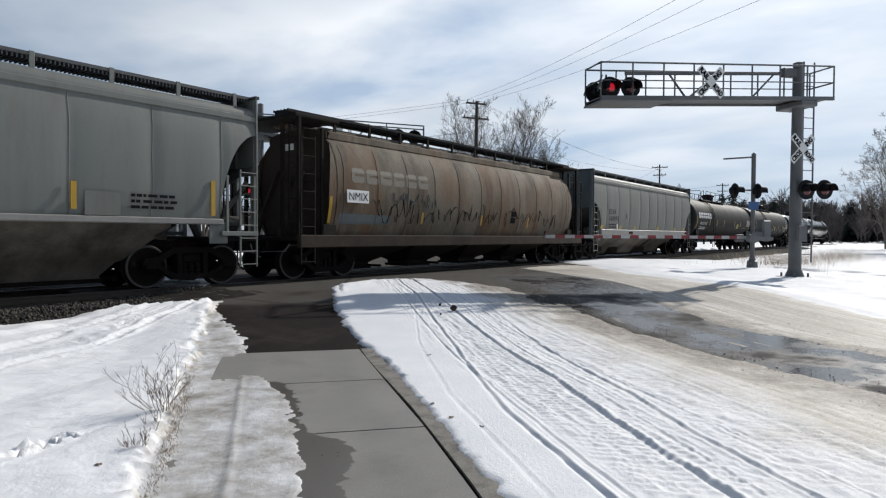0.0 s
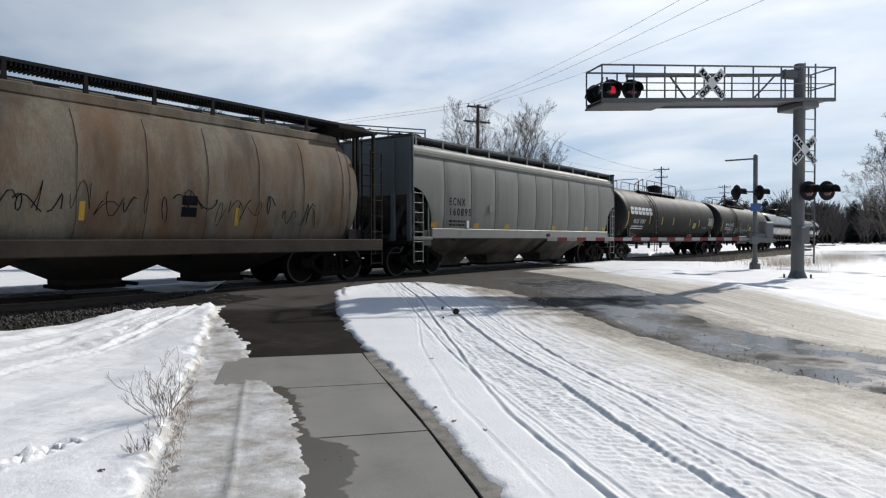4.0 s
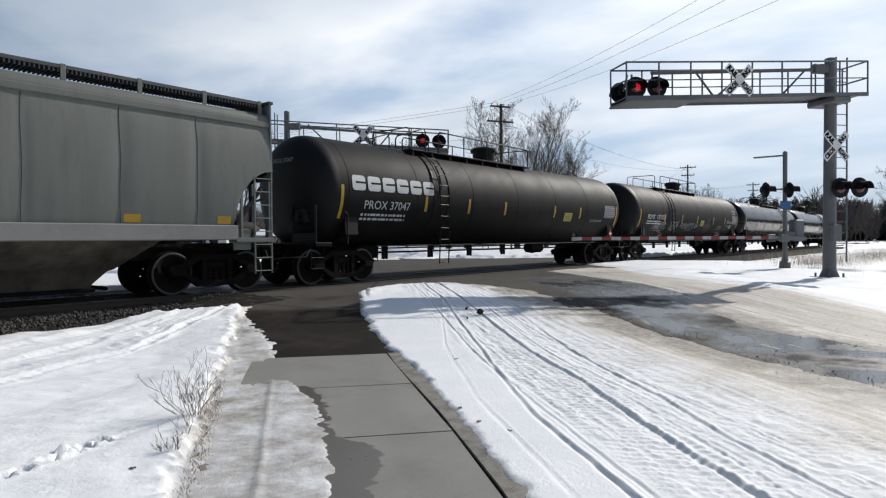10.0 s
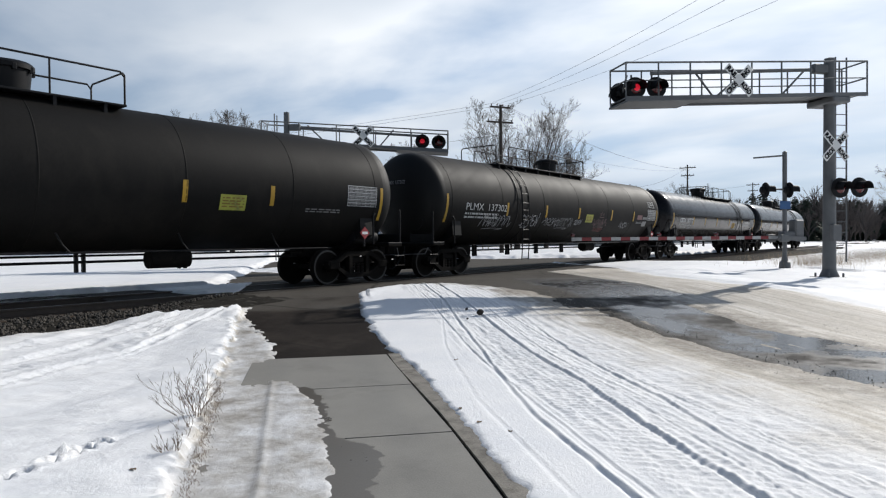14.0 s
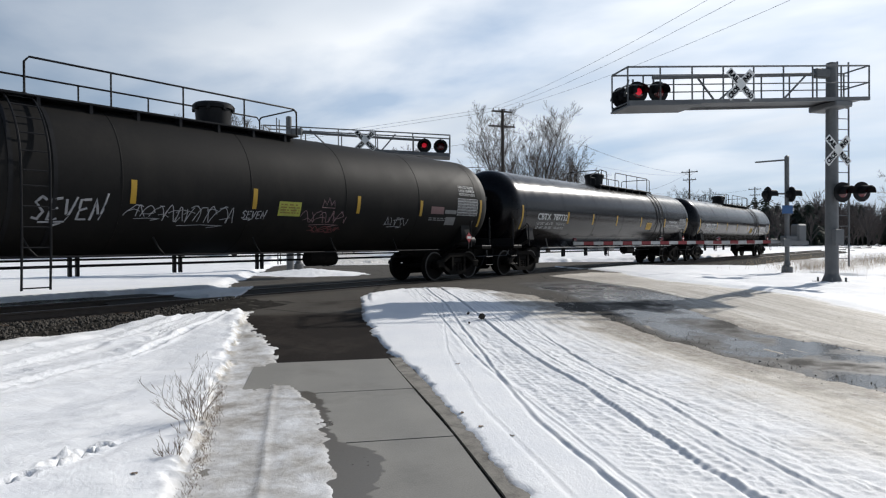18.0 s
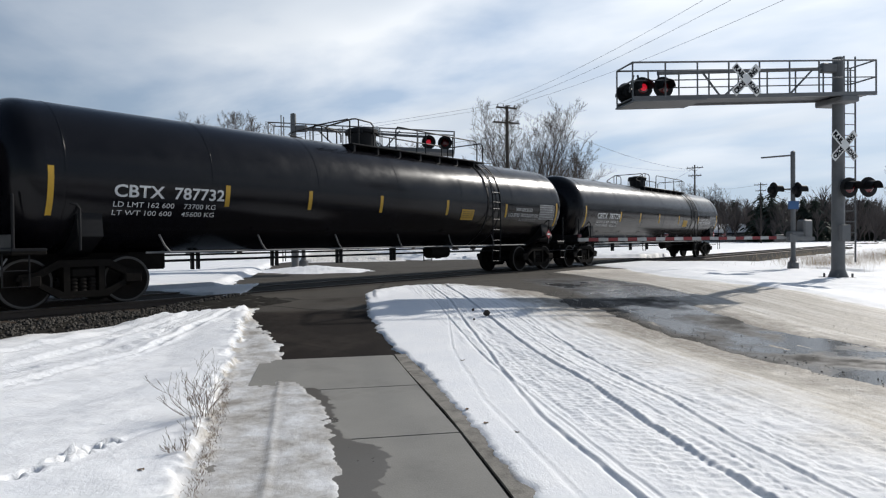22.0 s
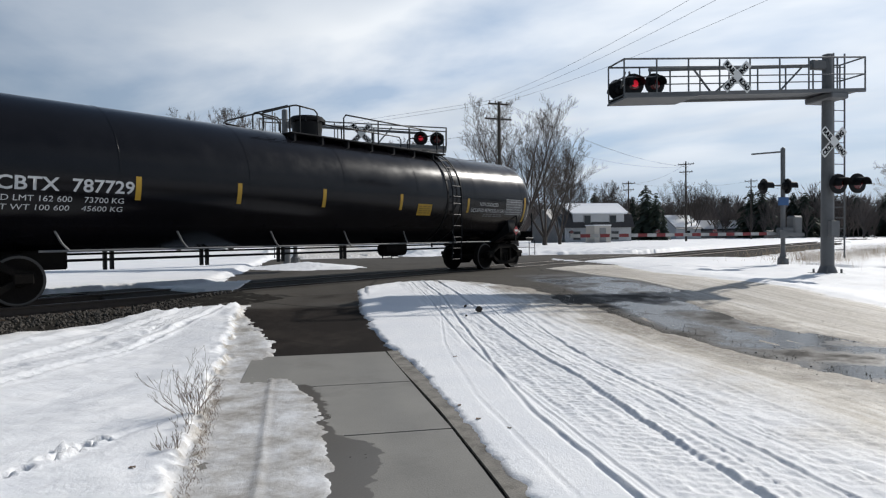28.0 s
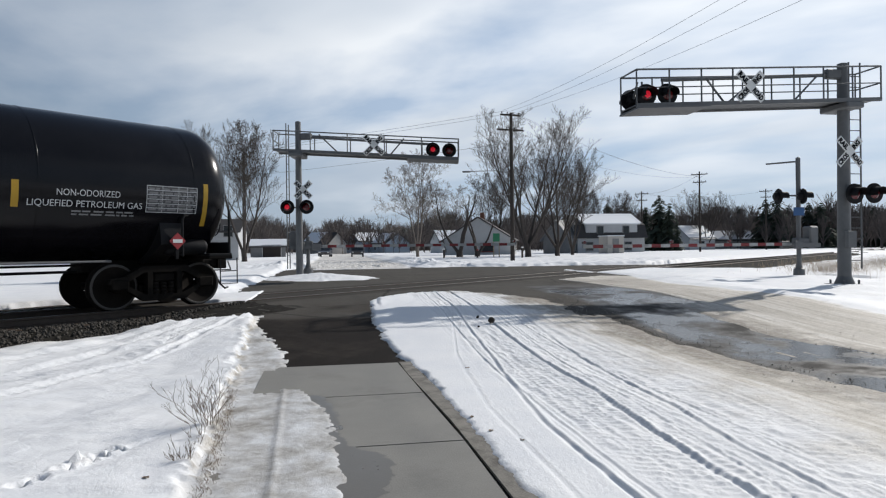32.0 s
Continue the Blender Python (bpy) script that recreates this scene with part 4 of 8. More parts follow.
JOINTS = [-3.9, -2.1, -0.3, 1.5, 3.35, 5.15, 6.95, 8.72]
for a, b in zip(JOINTS, JOINTS[1:]):
    g = Geo()
    c = 0.012
    v0 = -0.88
    ground_piece(g, [(a + c, v0), (a + c, side_gap(a) - 0.01), (b - c, side_gap(b) - 0.01), (b - c, v0)], 0.012, 0.12)
    part("slab", g, M_CONCRETE, pavement)
    g = Geo()
    for q in range(3):
        a2, b2 = a + (b - a) * q / 3, a + (b - a) * (q + 1) / 3
        ground_piece(g, [(a2, side_gap(a2) + 0.012), (a2, side_gap(a2) + 0.19), (b2, side_gap(b2) + 0.19), (b2, side_gap(b2) + 0.012)], 0.016, 0.15)
    part("edging", g, M_KERB, pavement, "narrow stained concrete edging")
# melt water staining the slabs beside the ice
g = Geo()
rng = random.Random(2)
rows = []
for u in np.arange(2.8, 7.6, 0.025):
    vi_ = float(np.interp(u, [2, 4.2, 4.4, 5.1, 5.7, 6.6, 7.3, 7.8], [0.0, 0.02, 0.12, 0.10, 0.05, -0.06, -0.28, -0.62]))
    w_ = -0.01 + 0.30 * smooth((5.25 - u) / 0.35) + 0.05 * smooth((u - 5.6) / 0.3) + (0.09 if u < 5.3 else 0.05) * noise.noise(Vector((u * 3.1, 0, 0))) + 0.06 * noise.noise(Vector((u * 9, 4, 0))) + 0.05 * noise.noise(Vector((u * 23, 8, 0)))
    row = []
    for v in (vi_ - 0.3, vi_ + w_):
        x, y = xy(u, v)
        row.append((x, y, float(gz(x, y)) + 0.0135))
    rows.append(row)
g.loft(rows, closed=False)
part("wet_stain", g, M_WET, pavement, "dark melt-water stain on the slabs")
part("joint_bed", (lambda g: (ground_piece(g, [(-4, -0.95), (-4, 1.2), (8.7, 1.2), (8.7, -0.95)], -0.03, 0.05), g)[1])(Geo()), M_BLACKPAINT, pavement, "dark dirt in the slab joints")

# ---- railway track ----
track = thing("railway_track", "single railway track on dark ballast", "railway track", kind="structure")
for side in (-1, 1):
    y0 = TRACK_Y + side * 0.755
    prof = [(-0.07, -0.17), (0.07, -0.17), (0.07, -0.155), (0.012, -0.13), (0.012, -0.045), (0.036, -0.035), (0.036, -0.008), (0.028, -0.001), (-0.028, -0.001), (-0.036, -0.008), (-0.036, -0.035), (-0.012, -0.045), (-0.012, -0.13), (-0.07, -0.155)]
    g = Geo()
    g.prism([(y0 + a, RAIL_Z + b) for a, b in prof], -90, 420, 'yz')
    r = part("rail", g, M_RAIL, track, smooth=0)
    g = Geo().bevel_box(-90, y0 - 0.026, RAIL_Z - 0.01, 420, y0 + 0.026, RAIL_Z, 0.003)
    part("rail_head", g, M_RAILTOP, track, "bright worn running surface")
tie = Geo().bevel_box(-0.11, -1.3, -0.18, 0.11, 1.3, 0.0, 0.015).mesh("tie", M_TIE)
rng = random.Random(5)
xs = [x for x in np.arange(-7, 85, 0.53) if not 7.6 < x < 36.4]
for x in xs:
    o = part("tie", tie, None, track)
    o.matrix_basis = pose(x, TRACK_Y + rng.uniform(-0.04, 0.04), RAIL_Z - 0.155 + rng.uniform(-0.008, 0.008), 0, 0, rng.uniform(-1, 1))


def ballast(name, x0, x1, step):
    g = Geo()
    prof = [(-2.9, -0.62), (-2.3, -0.36), (-1.75, -0.2), (-1.3, -0.17), (-0.7, -0.19), (0, -0.17), (0.7, -0.19), (1.3, -0.17), (1.75, -0.2), (2.3, -0.36), (2.9, -0.62)]
    fine = []
    for (a, b), (c, d) in zip(prof, prof[1:]):
        for k in range(4):
            fine.append((a + (c - a) * k / 4, b + (d - b) * k / 4))
    fine.append(prof[-1])
    rows = []
    for x in np.arange(x0, x1 + 1e-6, step):
        rows.append([(x, TRACK_Y + a + 0.04 * noise.noise(Vector((x * 3, a * 3, 0))), max(RAIL_Z + b, float(gz(x, TRACK_Y + a)) + 0.01 if a < 0 and x < 8.3 else -9) + 0.05 * noise.noise(Vector((x * 5, a * 5, 3)))) for a, b in fine])
    g.loft(rows, closed=False)
    return part(name, g, M_BALLAST, track, "dark crushed stone bed")


ballast("ballast_bed", -20, 8.2, 0.12)
ballast("ballast_bed", 36.2, 80, 0.25)
ballast("ballast_bed", 80, 420, 4.0)
# loose stones on the near shoulder
g = Geo()
rng = random.Random(9)
ico = [Vector(q).normalized() for q in ((0, 0, 1), (0.9, 0, 0.4), (0.28, 0.85, 0.4), (-0.72, 0.5, 0.4), (-0.72, -0.5, 0.4), (0.28, -0.85, 0.4), (0.72, 0.5, -0.4), (-0.28, 0.85, -0.4), (-0.9, 0, -0.4), (-0.28, -0.85, -0.4), (0.72, -0.5, -0.4), (0, 0, -1))]
icof = [(0, 1, 2), (0, 2, 3), (0, 3, 4), (0, 4, 5), (0, 5, 1), (1, 6, 2), (2, 7, 3), (3, 8, 4), (4, 9, 5), (5, 10, 1), (6, 7, 2), (7, 8, 3), (8, 9, 4), (9, 10, 5), (10, 6, 1), (6, 11, 7), (7, 11, 8), (8, 11, 9), (9, 11, 10), (10, 11, 6)]


def stone(g, c, r, rng, flat=0.0):
    k = len(g.v)
    s = Vector((r * rng.uniform(0.7, 1.2), r * rng.uniform(0.7, 1.2), flat if flat > 0 else r * 0.7))
    e = Euler((rng.uniform(0, 6), rng.uniform(0, 6), rng.uniform(0, 6))).to_matrix()
    for q in ico:
        p = e @ Vector((q.x * s.x, q.y * s.y, q.z * s.z)) * rng.uniform(0.8, 1.15)
        g.v.append((c[0] + p.x, c[1] + p.y, c[2] + p.z))
    g.f += [tuple(k + i for i in f) for f in icof]


for _ in range(4200):
    x = rng.uniform(-1.5, 8.2)
    a = rng.uniform(-2.6, -0.85)
    zb = np.interp(a, [-2.9, -2.3, -1.75, -1.3, -0.7], [-0.62, -0.36, -0.2, -0.17, -0.19])
    if x > 6.6 and a < -1.3:
        continue
    stone(g, (x, TRACK_Y + a, max(RAIL_Z + zb, float(gz(x, TRACK_Y + a)) + 0.01) + 0.012), rng.uniform(0.02, 0.042), rng)
tagged(part("ballast_stones", g, M_STONE, track, "loose crushed stone", smooth=0), kind="stuff")

# ---- the train ----


def wheelset(parent, x):
    ax = part("wheelset", Geo().cyl((0, -1.02, 0), (0, 1.02, 0), 0.075, n=12), M_TRUCK, parent)
    ax.matrix_basis = pose(x, 0, 0.457)
    for s in (-1, 1):
        g = Geo()
        prof = [(0.07, 0.10), (0.02, 0.12), (-0.02, 0.30), (-0.06, 0.385), (-0.07, 0.40), (-0.07, 0.452), (0.055, 0.46), (0.06, 0.485), (0.085, 0.485), (0.088, 0.40), (0.05, 0.385), (0.07, 0.15)]
        g.lathe([(s * -a + s * 0.71, r) for a, r in prof] + [(s * -0.07 + s * 0.71, 0.10)], 36, 'y')
        w = part("wheel", g, M_WHEEL, ax)
        g = Geo().lathe([(s * 0.781, 0.405), (s * 0.784, 0.41), (s * 0.784, 0.448), (s * 0.78, 0.455)], 36, 'y')
        part("rim", g, M_TREAD, ax, "bright worn rim edge")
        # bearing cap with three bolts
        g = Geo().lathe([(s * 1.02, 0.0), (s * 1.02, 0.06), (s * 1.0, 0.085), (s * 0.86, 0.095), (s * 0.84, 0.12)], 16, 'y')
        for k in range(3):
            t = 2.1 * k
            g.cyl((0.045 * math.cos(t), s * 1.0, 0.045 * math.sin(t)), (0.045 * math.cos(t), s * 1.04, 0.045 * math.sin(t)), 0.016, n=6)
        part("bearing_cap", g, M_TRUCK, ax)
    return ax


def truck(parent, x):
    """A two-axle freight truck with cast side frames."""
    sets = [wheelset(parent, x - 0.89), wheelset(parent, x + 0.89)]
    for s in (-1, 1):
        g = Geo()
        y0, y1 = (-1.06, -0.88) if s < 0 else (0.88, 1.06)
        # upper chord, lower chord, columns and pedestals as separate castings in one frame
        g.prism([(-1.12, 0.52), (-1.08, 0.63), (-0.80, 0.67), (-0.45, 0.87), (0.45, 0.87), (0.80, 0.67), (1.08, 0.63), (1.12, 0.52), (0.80, 0.53), (0.42, 0.74), (-0.42, 0.74), (-0.80, 0.53)], y0, y1)
        g.prism([(-0.80, 0.53), (-0.66, 0.44), (-0.36, 0.29), (0.36, 0.29), (0.66, 0.44), (0.80, 0.53), (0.80, 0.42), (0.42, 0.17), (-0.42, 0.17), (-0.80, 0.42)], y0, y1)
        g.prism([(-0.36, 0.29), (-0.25, 0.29), (-0.25, 0.74), (-0.36, 0.74)], y0, y1)
        g.prism([(0.25, 0.29), (0.36, 0.29), (0.36, 0.74), (0.25, 0.74)], y0, y1)
        for q in (-0.89, 0.89):
            g.bevel_box(q - 0.17, y0 - 0.02, 0.40, q + 0.17, y1 + 0.02, 0.62, 0.03)
        f = part("side_frame", g, M_TRUCK, parent)
        f.matrix_basis = pose(x, 0, 0)
        prof = [(0.29 + 0.035 * i, 0.055 if i % 2 else 0.072) for i in range(8)]
        for q in (-0.16, 0.0, 0.16):
            part("spring", Geo().lathe(prof, 12, 'z', (q, s * 0.97, 0)), M_WHEEL, f)
        g = Geo().bevel_box(-0.22, s * 0.86 - 0.16, 0.54, 0.22, s * 0.86 + 0.24, 0.72, 0.03)
        part("bolster_end", g, M_TRUCK, f)
    g = Geo().bevel_box(-0.2, -0.9, 0.5, 0.2, 0.9, 0.8, 0.04)
    g.cyl((0, 0, 0.78), (0, 0, 0.9), 0.2, n=16)
    for q in (-0.38, 0.38):
        g.bevel_box(q - 0.06, -0.85, 0.36, q + 0.06, 0.85, 0.48, 0.02)
        for s in (-0.7, 0.7):
            g.bevel_box(q * 1.2 - 0.05, s - 0.06, 0.34, q * 1.2 + 0.05, s + 0.06, 0.6, 0.02)
    b = part("bolster", g, M_TRUCK, parent)
    b.matrix_basis = pose(x, 0, 0)
    return sets


def coupler(parent, x, s, sill_z=0.88):
    """Draft sill end, coupler head and hanging air hose."""
    g = Geo().bevel_box(x - 0.1 * s, -0.1, sill_z - 0.09, x + 0.42 * s, 0.1, sill_z + 0.09, 0.03)
    g.prism([(x + 0.40 * s, -0.17), (x + 0.62 * s, -0.16), (x + 0.66 * s, -0.02), (x + 0.56 * s, 0.02), (x + 0.60 * s, 0.13), (x + 0.46 * s, 0.17), (x + 0.38 * s, 0.10)], sill_z - 0.14, sill_z + 0.14, 'xy')
    part("coupler", g, M_TRUCK, parent)
    pts = [(x + 0.05 * s, -0.32, sill_z - 0.08), (x + 0.2 * s, -0.33, sill_z - 0.2), (x + 0.36 * s, -0.30, sill_z - 0.48), (x + 0.52 * s, -0.26, sill_z - 0.60), (x + 0.62 * s, -0.22, sill_z - 0.58)]
    part("air_hose", Geo().tube(pts, 0.022, 8), M_BLACKPAINT, parent)
    g = Geo().tube([(x, -1.25, sill_z + 0.05), (x + 0.1 * s, -1.2, sill_z - 0.14), (x + 0.1 * s, -0.5, sill_z - 0.16), (x + 0.25 * s, -0.1, sill_z - 0.2)], 0.016, 6)
    part("uncoupling_lever", g, M_GALV, parent)


def ladder(parent, x, y, z0, z1, w=0.42, rungs=7, mat=None, lean=0.0, name="ladder"):
    g = Geo()
    for s in (-1, 1):
        g.bevel_box(x + s * w / 2 - 0.02, y - 0.012, z0, x + s * w / 2 + 0.02, y + 0.022, z1, 0.005)
    for i in range(rungs):
        z = z0 + 0.06 + (z1 - z0 - 0.12) * i / (rungs - 1)
        g.cyl((x - w / 2, y - 0.01, z), (x + w / 2, y - 0.01, z), 0.012, n=6)
    return part(name, g, mat or M_BLACKPAINT, parent)


def brake_wheel(parent, x, y, z, r=0.26):
    g = Geo()
    n = 24
    pts = [(x, y + r * math.cos(2 * math.pi * i / n), z + r * math.sin(2 * math.pi * i / n)) for i in range(n + 1)]
    g.tube(pts, 0.013, 6)
    for k in range(5):
        t = 2 * math.pi * k / 5
        g.cyl((x, y, z), (x, y + r * math.cos(t), z + r * math.sin(t)), 0.009, n=5)
    g.cyl((x - 0.05, y, z), (x + 0.05, y, z), 0.04, n=10)
    part("brake_wheel", g, M_BLACKPAINT, parent)


def flat_text(parent, body, size, x, z, mat, R=None, zc=0.0, y=0.0, width=None, bold=0.0, name="lettering"):
    """Lettering on the near side, its left foot at x, z; width squeezes it."""
    me = text_mesh(body, size, mat, name, bold=bold)
    if width:
        w = max(q.co.x for q in me.vertices) - min(q.co.x for q in me.vertices)
        me.transform(Matrix.Diagonal((width / max(w, 1e-3), 1, 1, 1)))
    me.transform(Matrix.Translation((x, y, z)))
    if R:
        wrap(me, R, zc)
    return part(name, me, None, parent)


def head_text(parent, body, half, y, dz, width, R, zc):
    """A small mark on the rounded head that faces -x, reading from +y."""
    me = text_mesh(body, 0.16, M_GREY_LETTER, bold=0.004)
    w = max(q.co.x for q in me.vertices)
    for q in me.vertices:
        yy, z = y - q.co.x * width / w, zc + dz + q.co.z
        r = min(0.99, math.hypot(yy, z - zc) / R)
        q.co = (-half - 0.78 * (1 - r ** 2.5) ** 0.4 - 0.006, yy, z)
    return part("lettering", me, None, parent, "small grey mark on the tank head")


def bars(parent, x, z, w, h, rows, mat, R, zc, y=None, name="small_print", seed=1):
    """Unreadable small print: rows of short plain bars."""
    rng = random.Random(seed)
    g = Geo()
    rh = h / rows
    for i in range(rows):
        zz = z + h - (i + 1) * rh
        xx = x
        while xx < x + w - 0.02:
            ww = min(rng.uniform(0.05, 0.2), x + w - xx)
            if R:
                p = patch(xx, xx + ww, zz + rh * 0.25, zz + rh * 0.75, R, zc, 1, 0.006, 1)
                k = len(g.v)
                g.v += p.v
                g.f += [tuple(k + q for q in f) for f in p.f]
            else:
                k = len(g.v)
                g.v += [(xx, y, zz + rh * 0.25), (xx + ww, y, zz + rh * 0.25), (xx + ww, y, zz + rh * 0.75), (xx, y, zz + rh * 0.75)]
                g.f.append((k, k + 1, k + 2, k + 3))
            xx += ww + rng.uniform(0.02, 0.06)
    return part(name, g, mat, parent)


def tank_car(name, label, half, truck_half, ladder_side, strips, paint, head_paint, box_x, seed):
    """A black pressure tank car. strips: places of the small yellow strips along it."""
    car = thing(name, label, "tank car", "cars of the freight train")
    gloss = paint is M_TANK_GLOSS
    R, zc = (1.47, 2.42) if gloss else (1.5, 2.46)
    g = Geo()
    welds = [-half + 0.3 + i * (2 * half - 0.6) / 6 for i in range(7)]
    g.lathe([(-half, R), (half, R)], 96, 'x', (0, 0, zc))
    part("tank", g, paint, car)
    for wx in welds:
        part("weld_bead", Geo().lathe([(wx - 0.016, R - 0.002), (wx - 0.008, R + 0.006), (wx + 0.008, R + 0.006), (wx + 0.016, R - 0.002)], 72, 'x', (0, 0, zc)), paint, car)
    # train pipe hung below the belly on pairs of straps
    part("train_pipe", Geo().cyl((-truck_half + 1.2, 0, 0.77), (truck_half - 1.2, 0, 0.77), 0.028, n=8), M_BLACKPAINT, car)
    for hx in np.arange(-5.3, 5.4, 2.17):
        for dx_ in (-0.07, 0.07):
            part("pipe_hanger", Geo().bevel_box(hx + dx_ - 0.03, -0.05, 0.56, hx + dx_ + 0.03, 0.05, 1.02, 0.008), M_BLACKPAINT, car)
    for s in (-1, 1):
        g = Geo()
        prof = [(s * (half + 0.78 * math.sin(a) ** 0.8), R * max(0.0, math.cos(a)) ** 0.8) for a in [math.pi / 2 * i / 24 for i in range(25)]]
        g.lathe(prof, 96, 'x', (0, 0, zc))
        part("tank_head", g, head_paint, car)
        part("reflective_strip", patch(s * (half - 0.06) - 0.05, s * (half - 0.06) + 0.05, zc - 0.78, zc + 0.12, R, zc, 10), M_YELLOW, car, "tall yellow reflective strip")
        # saddle and stub sill
        xb = s * truck_half
        g = Geo()
        ang = [math.radians(q) for q in range(-62, 63, 8)]
        inner = [(R * math.sin(a), zc - R * math.cos(a)) for a in ang]
        g.prism(inner + [(1.36, 1.3), (0.6, 0.92), (-0.6, 0.92), (-1.36, 1.3)], xb - 0.22, xb + 0.22, 'yz')
        part("saddle", g, M_BLACKPAINT if paint is M_TANK_GLOSS else M_TANK_DARK, car)
        g = Geo().bevel_box(min(s * (truck_half - 1.3), s * (truck_half + 1.3)), -0.3, 0.74, max(s * (truck_half - 1.3), s * (truck_half + 1.3)), 0.3, 1.08, 0.03)
        g.bevel_box(min(s * (truck_half + 0.75), s * (truck_half + 1.3)), -1.45, 0.98, max(s * (truck_half + 0.75), s * (truck_half + 1.3)), 1.45, 1.06, 0.02)
        part("stub_sill", g, M_TRUCK, car)
        coupler(car, s * (truck_half + 1.3), s)
        # corner steps and end handrails
        for y in (-1.42, 1.42):
            xe = s * (truck_half + 1.22)
            g = Geo().tube([(xe - 0.2, y, 1.0), (xe - 0.2, y, 0.45), (xe + 0.2, y, 0.45), (xe + 0.2, y, 1.0)], 0.014, 6)
            g.cyl((xe - 0.2, y, 0.72), (xe + 0.2, y, 0.72), 0.012, n=6)
            part("corner_step", g, M_BLACKPAINT, car)
        xe = s * (truck_half + 1.25)
        for y in (-1.4, -0.5, 0.5, 1.4):
            part("end_stanchion", Geo().cyl((xe, y, 1.05), (xe, y, 2.0), 0.028, n=8).lathe([(2.0, 0.028), (2.03, 0.0)], 8, 'z', (xe, y, 0)), M_BLACKPAINT, car)
        for y in (-1.4, 1.4):
            g = Geo().tube([(xe - s * 1.05, y, 1.05), (xe - s * 1.05, y, 1.8), (xe - s * 1.0, y * 0.99, 1.88), (xe - s * 0.9, y * 0.97, 1.9)], 0.024, 8)
            part("side_handrail", g, M_BLACKPAINT, car)
        part("end_walk", Geo().bevel_box(min(xe - s * 0.5, xe + s * 0.04), -1.45, 1.04, max(xe - s * 0.5, xe + s * 0.04), 1.45, 1.10, 0.015), M_BLACKPAINT, car)
        part("end_kick_plate", Geo().bevel_box(xe - 0.02, -1.4, 1.1, xe + 0.02, -0.5, 1.34, 0.01), M_BLACKPAINT, car)
        if s == (1 if ladder_side > 0 else -1):
            brake_wheel(car, xe + s * 0.02, -0.75, 1.75)
            part("brake_gear_box", Geo().bevel_box(min(xe - s * 0.22, xe), -0.92, 1.6, max(xe - s * 0.22, xe), -0.58, 1.95, 0.03), M_BLACKPAINT, car)
    # yellow strips along the side
    for x in strips:
        part("reflective_strip", patch(x - 0.055, x + 0.055, zc - 0.49, zc - 0.03, R, zc, 6), M_YELLOW, car)
    part("notice_panel", patch(box_x - 0.32, box_x + 0.32, zc - 0.63, zc - 0.28, R, zc, 6), M_YELLOW if paint is M_TANK_GLOSS else material(name + "_notice", (0.34, 0.35, 0.05), 0.6, dirt=(0.1, 0.1, 0.05), dirt_amount=0.3, dirt_scale=4), car, "yellow notice panel")
    bars(car, box_x - 0.27, zc - 0.58, 0.54, 0.26, 4, M_NOTICE_PRINT, R + 0.003, zc, seed=seed)
    # top platform with pressure dome and rails
    ls = ladder_side
    x0, x1 = (-1.2, 4.9) if ls > 0 else (-5.0, 1.8)
    zt = zc + R
    g = Geo()
    for y in (-0.62, 0.62):
        g.bevel_box(x0, y - 0.26, zt - 0.10, x1, y + 0.26, zt - 0.06, 0.008)
    for x in np.arange(x0 + 0.1, x1, 0.9):
        g.box(x - 0.03, -0.86, zt - 0.28, x + 0.03, -0.4, zt - 0.10)
        g.box(x - 0.03, 0.4, zt - 0.28, x + 0.03, 0.86, zt - 0.10)
    part("walkway", g, M_BLACKPAINT, car)
    dx = -0.02
    g = Geo().lathe([(zt - 0.2, 0.36), (zt + 0.40, 0.42), (zt + 0.42, 0.47), (zt + 0.50, 0.47), (zt + 0.55, 0.42), (zt + 0.60, 0.16), (zt + 0.60, 0.0)], 32, 'z', (dx, 0, 0))
    d = part("valve_housing", g, M_BLACKPAINT, car)
    for k in range(8):
        t = 2 * math.pi * k / 8
        g = Geo().bevel_box(dx + 0.45 * math.cos(t) - 0.035, 0.45 * math.sin(t) - 0.035, zt + 0.36, dx + 0.45 * math.cos(t) + 0.035, 0.45 * math.sin(t) + 0.035, zt + 0.48, 0.01)
        part("cover_bolt", g, M_BLACKPAINT, d)

    def rail_run(xa, xb, y, h0, h1, mid=True, posts=4):
        g = Geo()
        zb = zt - 0.08
        pts = [(xa, y, zb), (xa, y, zb + h0 - 0.1), (xa + 0.08, y, zb + h0), (xb - 0.08, y, zb + h1), (xb, y, zb + h1 - 0.1), (xb, y, zb)]
        g.tube(pts, 0.021, 8)
        for i in range(1, posts):
            x = xa + (xb - xa) * i / posts
            g.cyl((x, y, zb), (x, y, zb + h0 + (h1 - h0) * i / posts), 0.019, n=8)
        if mid:
            g.cyl((xa, y, zb + h0 * 0.5), (xb, y, zb + h1 * 0.5), 0.017, n=8)
        part("handrail", g, M_BLACKPAINT, car)

